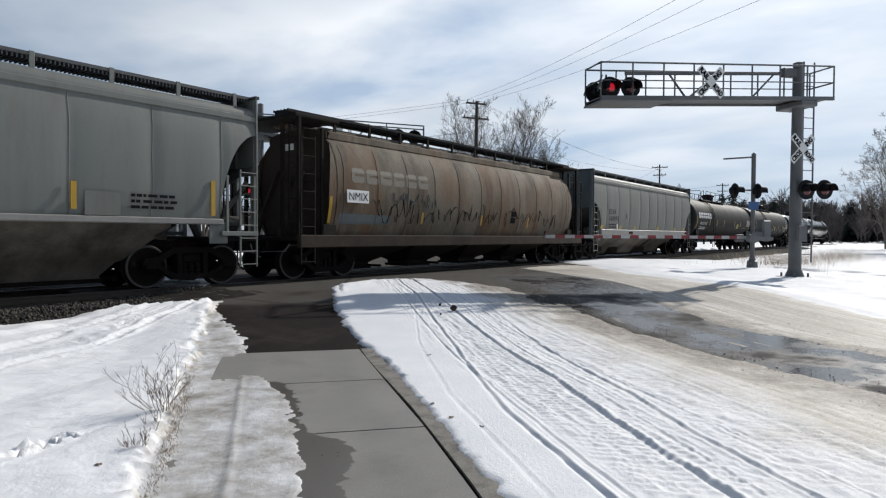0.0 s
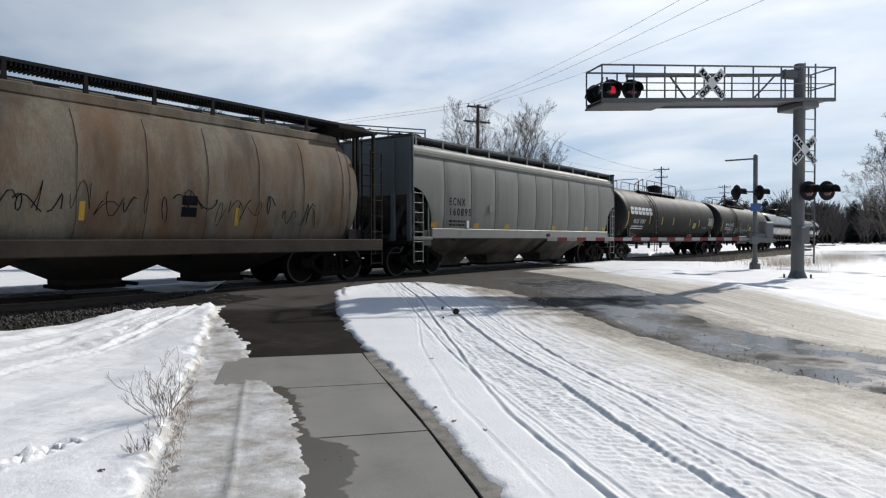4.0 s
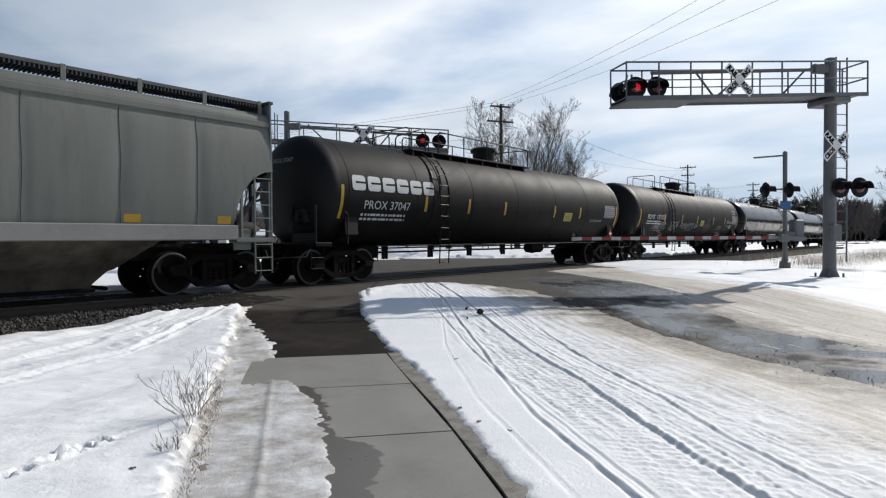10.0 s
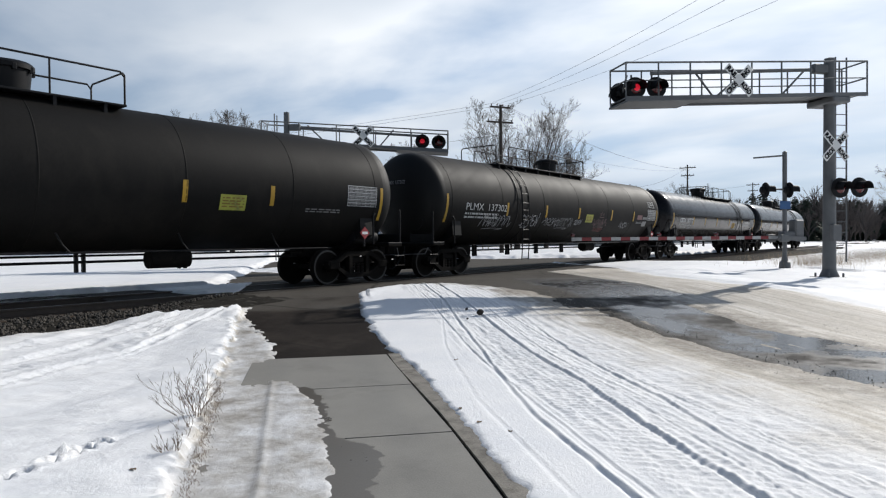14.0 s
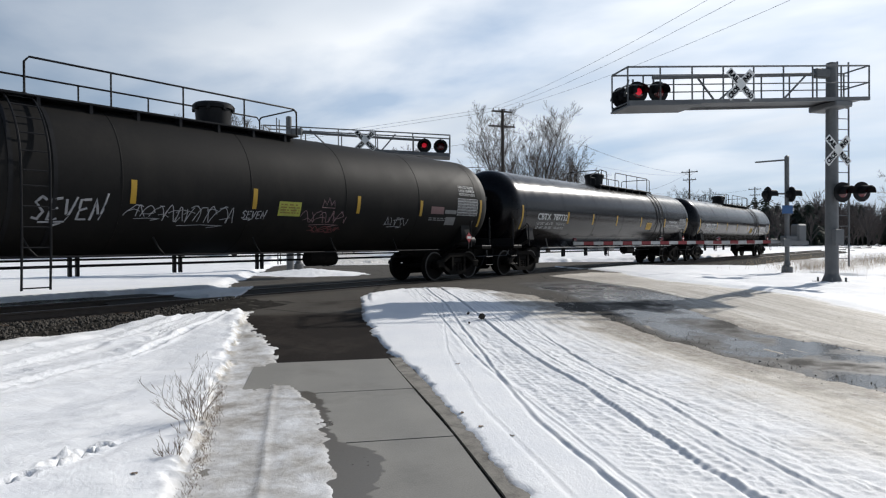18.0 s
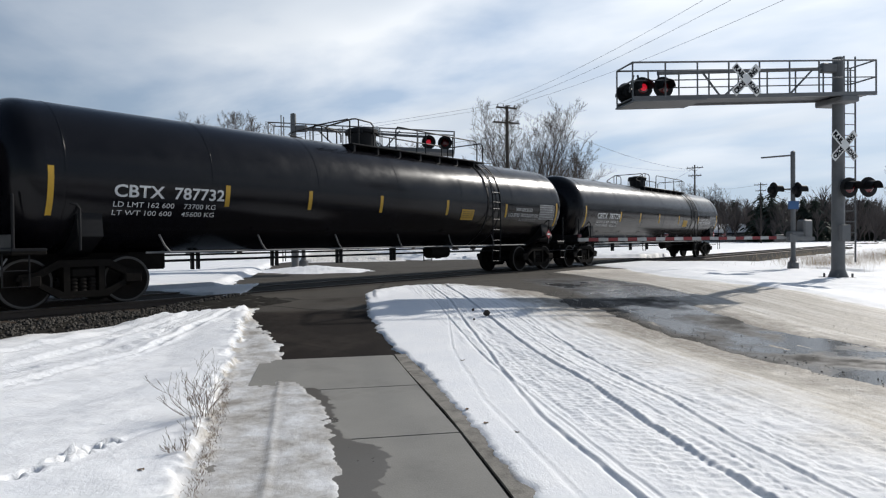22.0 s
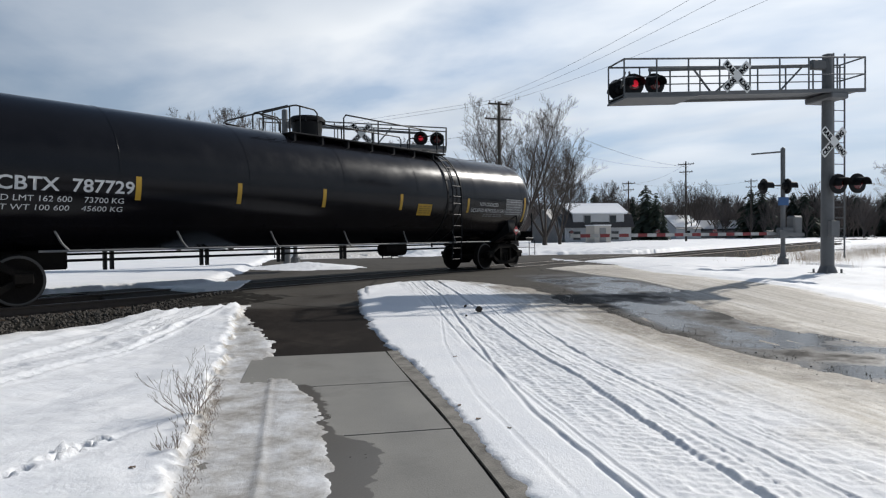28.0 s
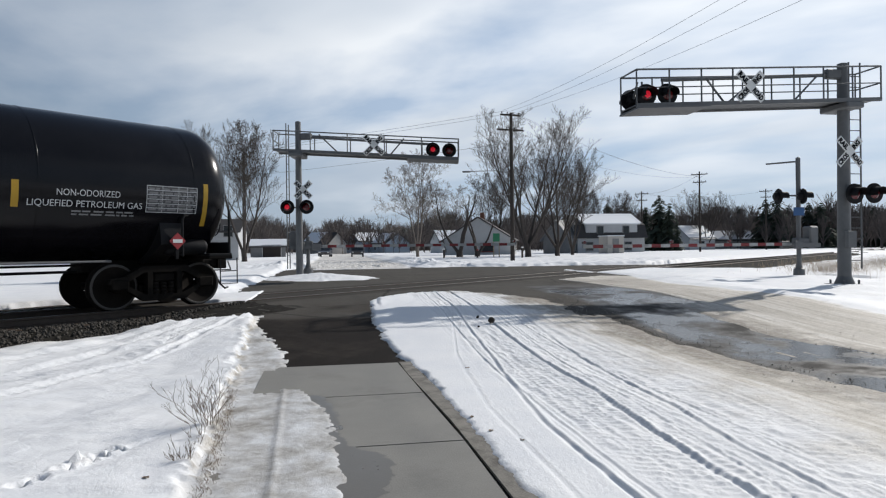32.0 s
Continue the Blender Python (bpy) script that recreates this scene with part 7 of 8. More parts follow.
def utility_pole(x, y, z, h, arms, yaw, r=0.15):
    c = thing("utility_pole", "weathered wooden utility pole with crossarms", "utility pole", "utility poles", pose(x, y, z, 0, 0, yaw))
    part("pole", Geo().cyl((0, 0, -0.3), (0, 0, h), r, r * 0.62, 12), M_POLE, c)
    for k, (az, w) in enumerate(arms):
        a = part("crossarm", Geo().bevel_box(-w / 2, -0.17, az - 0.06, w / 2, -0.06, az + 0.06, 0.012), M_POLE, c)
        for q in np.linspace(-w / 2 + 0.12, w / 2 - 0.12, 4):
            part("insulator", Geo().lathe([(az + 0.06, 0.02), (az + 0.12, 0.02), (az + 0.13, 0.05), (az + 0.2, 0.045), (az + 0.23, 0.0)], 10, 'z', (q, -0.115, 0)), M_GLASS if k else M_POLE, a)
        for s in (-1, 1):
            part("arm_brace", Geo().cyl((s * w * 0.3, -0.115, az - 0.05), (0, -0.1, az - 0.55), 0.016, n=6), M_GALV, a)
    return c


main_pole = utility_pole(38.6, 25.9, 0.42, 10.9, ((10.76, 1.6), (9.68, 2.1)), 150, 0.17)
far_poles = [(92.0, 30.1, 11.0), (104.0, 43.6, 9.8), (128.0, 30.0, 10.8), (168, 19.4, 8.8), (180.0, 10.0, 9.5)]
for x, y, h in far_poles:
    utility_pole(x, y, 0.3, h + 0.6, ((h + 0.2, 2.2), (h - 0.9, 1.8)) if h > 9.4 else ((h + 0.2, 2.2),), 102)
street_lamp = thing("street_lamp", "grey street lamp arm on a dark pole", "street lamp", "", pose(42.9, 28.75, 0.42))
part("pole", Geo().cyl((0, 0, -0.2), (0, 0, 7.4), 0.13, 0.09, n=10), M_POLE, street_lamp)
part("arm", Geo().tube([(0, 0, 7.1), (-0.7, 1.0, 7.35), (-1.9, 2.85, 7.35)], 0.03, 8), M_GALV, street_lamp)
part("lamp_head", Geo().bevel_box(-0.4, -0.14, -0.07, 0.3, 0.14, 0.06, 0.05), M_GALV, street_lamp).matrix_basis = pose(-2.05, 3.1, 7.33, 0, 0, 127)
cables = thing("overhead_wires", "thin dark overhead wires between poles", "wires")


def wire(a, b, sag, r=0.012, n=16):
    a, b = Vector(a), Vector(b)
    pts = []
    for i in range(n + 1):
        t = i / n
        p = a.lerp(b, t)
        p.z -= sag * 4 * t * (1 - t)
        pts.append(p)
    part("wire", Geo().tube(pts, r, 5), M_BLACKPAINT, cables)


for dx, dy, bx, by in ((-0.6, 0.3, 24.0, 7.47), (0.0, 0.0, 24.7, 6.75), (0.6, -0.3, 26.0, 5.3)):
    ax_, ay_ = 38.6 + dx, 25.9 + dy
    wire((ax_, ay_, 11.45), (ax_ + 1.8 * (bx - ax_), ay_ + 1.8 * (by - ay_), 10.9), 0.9, 0.007, 24)
for dx, dz in ((-0.5, 11.4), (0.5, 11.4), (0.2, 9.2)):
    wire((38.6 + dx, 25.9, dz), (20 + dx, 95, dz - 0.5), 0.9, 0.009)
    wire((38.6 + dx, 25.9, dz), (92 + dx, 30.1, 11.2), 1.0, 0.008)
for p, q in zip(far_poles, far_poles[1:]):
    wire((p[0], p[1], p[2] + 0.5), (q[0], q[1], q[2] + 0.5), 0.8, 0.012)

# ---- trees ----


def tree_mesh(name, seed, height, stems, fan, crown_at, r0, levels=4, kids=(7, 6, 5, 4), reach=0.55, up=0.35, twig=0.007, wild=0.10, angle=0.75, bark=None):
    """A bare winter tree grown limb by limb: leaders that keep rising, side limbs shorter towards their tips, twigs last. Gives the meshes of the trunk with its limbs and of the fine crown."""
    rng = random.Random(seed)
    thick_v, thick_f, fine_v, fine_f = [], [], [], []

    def skin(pts, rs, n, v, f):
        k0 = len(v)
        for i, (q, r) in enumerate(zip(pts, rs)):
            ax = (pts[min(i + 1, len(pts) - 1)] - pts[max(i - 1, 0)]).normalized()
            o = ax.cross(Vector((0.31, 0.95, 0.05))).normalized()
            w = ax.cross(o)
            for j in range(n):
                t = 2 * math.pi * j / n
                v.append(tuple(q + o * (r * math.cos(t)) + w * (r * math.sin(t))))
        for i in range(len(pts) - 1):
            a = k0 + i * n
            for j in range(n):
                b = (j + 1) % n
                f.append((a + j, a + b, a + n + b, a + n + j))

    def limb(p, d, length, r, level, start):
        n = (9, 6, 5, 4, 3)[min(level, 4)]
        pts, rs = [Vector(p)], [r]
        d = Vector(d).normalized()
        for i in range(n):
            jig = wild * (0.5 if level == 0 else 1.0 + 0.35 * level)
            d = (d + Vector((rng.gauss(0, jig), rng.gauss(0, jig), rng.gauss(0, jig) + up * 0.16))).normalized()
            pts.append(pts[-1] + d * (length / n))
            rs.append(max(twig * 0.55, r * (1 - 0.85 * ((i + 1) / n) ** 0.9)))
        big = r > 0.035
        skin(pts, rs, 7 if r > 0.12 else 5 if big else 3, thick_v if big else fine_v, thick_f if big else fine_f)
        if level >= levels:
            return
        count = kids[level]
        a = rng.uniform(0, 6.3)
        for k in range(count):
            t = start + (1 - start) * (k + rng.uniform(0.1, 0.9)) / count
            i = min(n - 1, int(t * n))
            q = pts[i].lerp(pts[i + 1], t * n - i)
            ax = (pts[i + 1] - pts[i]).normalized()
            a += 2.4 + rng.uniform(-0.5, 0.5)
            o = ax.orthogonal().normalized()
            side = o * math.cos(a) + ax.cross(o) * math.sin(a)
            ang = angle * rng.uniform(0.65, 1.2)
            nd = ax * math.cos(ang) + side * math.sin(ang) + Vector((0, 0, up * 0.5))
            L = length * reach * (1.1 - 0.62 * t) * rng.uniform(0.7, 1.2)
            limb(q, nd, L, max(twig, rs[i] * rng.uniform(0.42, 0.62)), level + 1, 0.18)

    bole = 0.10 * height if stems > 1 else -0.2
    if stems > 1:
        skin([Vector((0, 0, -0.3)), Vector((0.05, 0, 0.5 * bole)), Vector((0, 0.05, bole + 0.3))], [r0 * 2.0, r0 * 1.55, r0 * 1.5], 9, thick_v, thick_f)
    for k in range(stems):
        a = 2 * math.pi * k / stems + rng.uniform(-0.4, 0.4)
        f = fan * rng.uniform(0.6, 1.2) if stems > 1 else fan * 0.2
        limb((0.6 * r0 * math.cos(a) * (stems > 1), 0.6 * r0 * math.sin(a) * (stems > 1), bole), (f * math.cos(a), f * math.sin(a), 1), height * rng.uniform(0.82, 1.0), r0 * rng.uniform(0.75, 1.05), 0, crown_at)
    out = []
    for nm, v, f in (("trunk", thick_v, thick_f), ("crown", fine_v, fine_f)):
        me = bpy.data.meshes.new(nm)
        me.from_pydata(v, [], f)
        me.polygons.foreach_set("use_smooth", [True] * len(f))
        me.materials.append(bark or M_BARK)
        out.append(me)
    return out


def split_tree(name, label, mes, m, group="bare trees"):
    """A tree of two parts: trunk with its limbs, fine crown."""
    t = thing(name, label, "tree", group, m)
    for me in mes:
        part(me.name.split(".")[0], me, None, t)
    return t


M_PALE_BARK = material("pale_birch_bark", (0.17, 0.145, 0.125), 0.9, 0, 0.3, 5, 40, 0.3, stretch=(1, 1, 0.3))
big = tree_mesh("tree", 3, 12.8, 6, 0.74, 0.22, 0.20, 4, (9, 7, 6, 4), 0.56, 0.52, 0.012, 0.085, 0.78)
big2 = tree_mesh("tree", 8, 12.0, 5, 0.62, 0.22, 0.19, 4, (9, 7, 6, 4), 0.56, 0.50, 0.012, 0.085, 0.78)
lone = tree_mesh("tree", 21, 10.6, 4, 0.40, 0.2, 0.16, 4, (10, 8, 7, 5), 0.56, 0.40, 0.012, 0.09, 0.72)
mid = tree_mesh("tree", 14, 10.6, 3, 0.26, 0.18, 0.12, 4, (11, 8, 7, 5), 0.54, 0.14, 0.012, 0.08, 0.85, M_PALE_BARK)
stump = tree_mesh("tree", 31, 7.6, 3, 0.70, 0.45, 0.24, 3, (3, 3, 4, 3), 0.34, 0.35, 0.016, 0.18, 0.6)


def at(az, d):
    return d * math.cos(radians(az)), d * math.sin(radians(az))


for az, d, me, rz, sc, label in ((32.5, 66, big, 20, 1.02, "large bare spreading tree with several limbs"), (29.9, 72, big2, 140, 0.90, "large bare tree with upright limbs"), (28.6, 80, lone, 60, 0.85, "smaller bare tree leaning from the clump"),
                                 (57.4, 62, lone, 60, 1.0, "bare tree with fine upright twigs"), (42.4, 75, mid, 0, 1.0, "slender bare birch-like tree"), (38.6, 70, stump, 30, 1.0, "pollarded bare tree with stubby limbs"), (37.0, 72, stump, 200, 0.85, "pollarded bare tree beside the white house"),
                                 (39.8, 88, mid, 80, 0.8, "slender bare tree behind the street"), (35.4, 96, lone, 10, 0.95, "bare tree behind the white house"), (27.4, 112, lone, 80, 0.8, "bare tree behind the gambrel house"), (24.2, 140, lone, 10, 0.95, "bare tree behind the houses"), (17.6, 150, big, 200, 0.86, "bare spreading tree behind the poles"), (19.0, 155, big2, 40, 0.82, "bare tree behind the poles"),
                                 (0.2, 70, lone, 100, 0.9, "bare tree beside the road"), (-2.5, 60, lone, 33, 0.8, "bare tree beside the road"), (2.0, 82, mid, 33, 0.8, "bare tree beside the road"), (61.5, 70, lone, 90, 0.85, "bare tree behind the train"), (69.0, 75, big, 10, 0.9, "large bare tree behind the track"), (73.0, 80, big2, 50, 0.95, "large bare tree behind the track"), (78.0, 82, big, 70, 0.9, "large bare tree behind the track")):
    x, y = at(az, d)
    split_tree("bare_tree", label, me, pose(x, y, 0.3, 0, 0, rz) @ Matrix.Scale(sc, 4))

M_NEEDLE = material("dark_conifer_needles", (0.032, 0.046, 0.030), 0.9, 0, 0.5, 3, 30, 0.3)


def conifer_mesh(name, seed, h, w):
    """Drooping sprays of needles in whorls."""
    rng = random.Random(seed)
    v, f = [], []
    z = 0.08 * h
    while z < h * 0.98:
        rad = w * (1 - z / h) ** 0.6 * rng.uniform(0.45, 1.15) + 0.1
        n = int(7 + 8 * (1 - z / h))
        for i in range(n):
            a = 2 * math.pi * (i + rng.random()) / n
            L = rad * rng.uniform(0.6, 1.15)
            for s in range(5):
                t0, t1 = s / 5, (s + 1) / 5
                aw = (0.10 + 0.22 * (1 - t0)) * rad * rng.uniform(0.6, 1.2) + 0.05
                ca, sa = math.cos(a + rng.uniform(-0.1, 0.1)), math.sin(a + rng.uniform(-0.1, 0.1))
                k = len(v)
                for t, ww in ((t0, aw), (t1, aw * 0.5)):
                    zz = z + 0.12 * L - 0.42 * L * t * t + rng.uniform(-0.06, 0.06)
                    v.append((ca * L * t - sa * ww, sa * L * t + ca * ww, zz))
                    v.append((ca * L * t + sa * ww, sa * L * t - ca * ww, zz - 0.12))
                f.append((k, k + 1, k + 3, k + 2))
        z += h * rng.uniform(0.028, 0.045)
    me = bpy.data.meshes.new(name)
    me.from_pydata(v, [], f)
    me.materials.append(M_NEEDLE)
    return me


trunk_me = Geo().cyl((0, 0, -0.2), (0, 0, 7.0), 0.2, 0.05, 8).mesh("trunk", M_BARK)
con = [conifer_mesh("crown", s, 8.0, w) for s, w in ((1, 2.3), (2, 1.7), (5, 3.1))]
for az, d, k, sc in ((21.3, 125, 2, 1.36), (20.5, 122, 0, 1.15), (19.9, 118, 1, 0.72), (22.4, 140, 0, 1.2), (25.6, 150, 2, 1.42), (15.2, 165, 1, 1.32), (13.2, 160, 2, 1.45), (12.4, 158, 2, 1.52), (11.6, 165, 0, 1.3), (10.2, 165, 2, 1.35), (9.4, 160, 2, 1.3), (8.7, 168, 0, 1.2), (7.4, 180, 1, 1.1), (6.0, 185, 2, 1.3), (4.2, 190, 2, 1.4), (2.9, 188, 0, 1.5), (1.2, 190, 2, 1.45), (-0.6, 180, 2, 1.5), (45.8, 190, 1, 1.0), (43.6, 200, 2, 1.1), (18.4, 190, 1, 1.2)):
    x, y = at(az, d)
    t = thing("conifer", "dark green conifer with drooping boughs", "conifer tree", "conifers", pose(x, y, 0.2, 0, 0, 37 * az) @ Matrix.Scale(sc, 4))
    part("trunk", trunk_me, None, t)
    part("crown", con[k], None, t)

# far woods all round the horizon: crowns of bare twigs on slim trunks
M_WOODS = material("far_bare_branches", (0.12, 0.102, 0.094), 0.95, 0, 0.35, 0.05, 0.8, 0.0)
rng = random.Random(77)
vv, ff = [], []


def stroke(p, q, w):
    """A thin three-sided twig."""
    p, q = Vector(p), Vector(q)
    ax = (q - p).normalized()
    o = ax.cross(Vector((0.3, 0.2, 0.93))).normalized()
    b = ax.cross(o)
    k = len(vv)
    vv.extend([tuple(p + o * w), tuple(p - o * 0.5 * w + b * 0.87 * w), tuple(p - o * 0.5 * w - b * 0.87 * w), tuple(q)])
    ff.extend([(k, k + 1, k + 3), (k + 1, k + 2, k + 3), (k + 2, k, k + 3)])


def bare_crown(x, y, h, n):
    """One far tree: a trunk and rising twigs that fan out of it."""
    w = 0.0011 * math.hypot(x, y) / 3
    stroke((x, y, 0), (x + rng.uniform(-0.6, 0.6), y + rng.uniform(-0.6, 0.6), h), 0.012 * h)
    for _ in range(n):
        t = rng.uniform(0.18, 0.85)
        a, lean = rng.uniform(0, 6.3), rng.uniform(0.25, 0.9)
        L = h * (1.02 - t) * rng.uniform(0.55, 1.0)
        p = Vector((x, y, t * h))
        e = p + Vector((math.cos(a) * lean, math.sin(a) * lean, 1)).normalized() * L
        stroke(p, e, w * 1.6)
        for _ in range(3):
            m = p.lerp(e, rng.uniform(0.3, 0.8))
            stroke(m, m + (e - p) * rng.uniform(0.25, 0.5) + Vector((rng.uniform(-1, 1), rng.uniform(-1, 1), rng.uniform(0, 0.8))) * 0.16 * L, w)


def skyline(az):
    """How high the woods stand over the horizon, in degrees."""
    return (2.75 + 0.35 * math.sin(az * 0.8 + 1) + 0.3 * math.sin(az * 2.3) + 0.25 * math.sin(az * 5.9)) * (0.85 if 43 < az < 56 else 1.0)


for i in range(2300):
    az = rng.uniform(-28, 98)
    d = rng.uniform(150, 300)
    bare_crown(*at(az, d), 1.4 + math.tan(radians(skyline(az) * rng.uniform(0.55, 1.12))) * d, 24)
me = bpy.data.meshes.new("far_woods")
me.from_pydata(vv, [], ff)
me.materials.append(M_WOODS)
tagged(new("far_woods", me), "distant belt of bare grey-brown trees", "woods", kind="stuff")
# undergrowth that closes the belt near the ground
vv, ff = [], []
for i in range(15000):
    az, d = rng.uniform(-30, 100), rng.uniform(230, 340)
    x, y = at(az, d)
    h = 1.4 + math.tan(radians(skyline(az) * 0.86)) * d * rng.uniform(0.3, 1.0)
    lx = rng.uniform(-0.16, 0.16) * h
    stroke((x, y, 0), (x - lx * y / d, y + lx * x / d, h), rng.uniform(0.2, 0.5))
me = bpy.data.meshes.new("far_thicket")
me.from_pydata(vv, [], ff)
me.materials.append(material("far_thicket_bark", (0.10, 0.086, 0.08), 0.95, 0, 0.4, 0.15, 1.0, 0.0))
tagged(new("far_thicket", me), "distant brown thicket of bare stems", "woods", kind="stuff")

# ---- houses ----
M_SIDING = material("white_clapboard", (0.45, 0.46, 0.47), 0.6, 0, 0.08, 2, 30, 0.05)
M_BLUESIDING = material("pale_blue_clapboard", (0.33, 0.40, 0.48), 0.6, 0, 0.1, 2, 30, 0.05)
M_GREYSIDING = material("grey_clapboard", (0.22, 0.22, 0.22), 0.7, 0, 0.15, 2, 30, 0.05)
M_ROOF = material("dark_shingle_roof", (0.045, 0.043, 0.045), 0.85, 0, 0.35, 2, 12, 0.5)
M_ROOFSNOW = material("roof_snow", (0.80, 0.82, 0.85), 0.7, 0, 0.05, 1, 20, 0.2)


def house(name, label, x, y, yaw, w, d, hw, hr, wall, roof, snowy=1.0, wins=(), doors=(), chimney=None):
    """A gabled house; its long front is on -y. wins, doors: (x, z, w, h) on the front."""
    h = thing(name, label, "house", "houses", pose(x, y, 0.2, 0, 0, yaw))
    g = Geo().prism([(-d / 2, -0.3), (d / 2, -0.3), (d / 2, hw), (0, hw + hr - 0.1), (-d / 2, hw)], -w / 2, w / 2, 'yz')
    part("wall", g, wall, h)
    # clapboard courses on the front
    for k in range(int(hw / 0.25)):
        part("clapboard", Geo().prism([(-d / 2 - 0.025, 0.1 + 0.25 * k), (-d / 2 - 0.002, 0.1 + 0.25 * k), (-d / 2 - 0.002, 0.34 + 0.25 * k), (-d / 2 - 0.008, 0.34 + 0.25 * k)], -w / 2, w / 2, 'yz'), wall, h)
    sl = math.hypot(d / 2, hr)
    for s in (-1, 1):
        e = 0.4
        n = Vector((s * hr, d / 2)).normalized()
        a = (s * (d / 2 + e), hw - e * hr / (d / 2))
        b = (0, hw + hr)
        o = [(a[0], a[1]), (b[0], b[1]), (b[0] + n.x * 0.12, b[1] + n.y * 0.12), (a[0] + n.x * 0.12, a[1] + n.y * 0.12)]
        r = part("roof", Geo().prism(o, -w / 2 - 0.3, w / 2 + 0.3, 'yz'), roof, h)
        if snowy:
            a2 = (a[0] * (1 - 0.12), a[1] + (b[1] - a[1]) * 0.12)
            o = [(a2[0] + n.x * 0.125, a2[1] + n.y * 0.125), (b[0] + n.x * 0.125, b[1] + n.y * 0.125), (b[0] + n.x * 0.27, b[1] + n.y * 0.27), (a2[0] + n.x * 0.2, a2[1] + n.y * 0.2)]
            part("roof_snow", Geo().prism(o, -w / 2 - 0.2, -w / 2 + w * snowy + 0.2 * (snowy == 1), 'yz'), M_ROOFSNOW, r, "snow lying on the roof")
    for kind, lst in (("window", wins), ("door", doors)):
        for wx, wz, ww, wh in lst:
            f = part(kind, Geo().bevel_box(wx - ww / 2 - 0.08, -d / 2 - 0.07, wz - 0.08, wx + ww / 2 + 0.08, -d / 2 - 0.0, wz + wh + 0.08, 0.01), M_WHITEPAINT if wall is not M_SIDING else M_GREYSIDING, h)
            part("pane", Geo().box(wx - ww / 2, -d / 2 - 0.085, wz, wx + ww / 2, -d / 2 - 0.074, wz + wh), M_GLASS if kind == "window" else M_POLE, f)
    if chimney is not None:
        part("chimney", Geo().bevel_box(chimney - 0.3, -0.3, hw + hr - 0.5, chimney + 0.3, 0.3, hw + hr + 0.9, 0.03), material(name + "_brick", (0.2, 0.09, 0.06), 0.85), h)
    return h


def facing(az):
    """The turn that sets a front towards the eye."""
    return az - 90


# white house with a gambrel roof
hx, hy = at(26.3, 100)
gam = thing("gambrel_house", "white house with dark gambrel roof and snowy dormer", "house", "houses", pose(hx, hy, 0.2, 0, 0, facing(26.3) + 24))
prof = [(-4.2, -0.3), (4.2, -0.3), (4.2, 2.7), (3.6, 4.3), (0, 5.9), (-3.6, 4.3), (-4.2, 2.7)]
part("wall", Geo().prism(prof, -5.2, 5.2, 'yz'), M_SIDING, gam)
for s in (-1, 1):
    part("lower_roof", Geo().prism([(s * 4.6, 2.5), (s * 3.65, 4.38), (s * 3.78, 4.45), (s * 4.75, 2.55)], -5.5, 5.5, 'yz'), M_ROOF, gam)
    r = part("upper_roof", Geo().prism([(s * 3.68, 4.36), (0, 6.0), (0, 6.12), (s * 3.76, 4.46)], -5.5, 5.5, 'yz'), M_ROOF, gam)
    part("roof_snow", Geo().prism([(s * 3.3, 4.66), (0, 6.13), (0, 6.3), (s * 3.3, 4.8)], -4.2, 5.2, 'yz'), M_ROOFSNOW, r, "snow lying on the roof")
dm = part("dormer", Geo().bevel_box(-4.0, -4.35, 2.6, 4.0, -2.2, 4.55, 0.02), M_SIDING, gam)
part("dormer_roof", Geo().prism([(-4.7, 4.5), (-0.9, 5.75), (-0.9, 5.9), (-4.7, 4.66)], -4.3, 4.3, 'yz'), M_ROOFSNOW, dm, "snow-covered dormer roof")
for wx in (-1.8, 2.2):
    f = part("window", Geo().bevel_box(wx - 0.55, -4.42, 3.05, wx + 0.55, -4.34, 4.3, 0.01), M_GREYSIDING, dm)
    part("pane", Geo().box(wx - 0.45, -4.44, 3.13, wx + 0.45, -4.422, 4.22), M_GLASS, f)
for wx in (-3.4, -0.6, 2.6):
    f = part("window", Geo().bevel_box(wx - 0.6, -4.27, 0.7, wx + 0.6, -4.19, 2.0, 0.01), M_GREYSIDING, gam)
    part("pane", Geo().box(wx - 0.5, -4.29, 0.78, wx + 0.5, -4.272, 1.92), M_GLASS, f)
house("garden_shed", "grey gambrel-roofed garden shed", *at(29.4, 96), facing(29.4) + 60, 4.0, 4.4, 2.6, 2.6, M_GREYSIDING, M_GREYSIDING, 0, ((0, 0.8, 0.8, 1.0),))
gable = house("gabled_house", "white gabled house with a red-framed window", *at(36.6, 92), facing(36.6) + 84, 9.5, 9.4, 2.5, 3.0, M_SIDING, M_ROOF, 0.0, ((-2, 0.9, 1.2, 1.2), (2, 0.9, 1.2, 1.2)), (), 1.0)
rw = part("window", Geo().bevel_box(-4.83, -2.2, 0.7, -4.75, -0.3, 2.0, 0.01), material("dull_red_window_frame", (0.16, 0.035, 0.03), 0.6), gable, "red-framed window")
part("pane", Geo().box(-4.85, -2.05, 0.85, -4.832, -0.45, 1.85), M_GLASS, rw)
house("gabled_house", "white gabled house with snowy roof", *at(39.3, 128), facing(39.6) + 20, 7.0, 6.0, 2.7, 2.0, M_SIDING, M_ROOF, 0.6, ((-2, 0.9, 1.0, 1.2), (1.5, 0.9, 1.0, 1.2)))
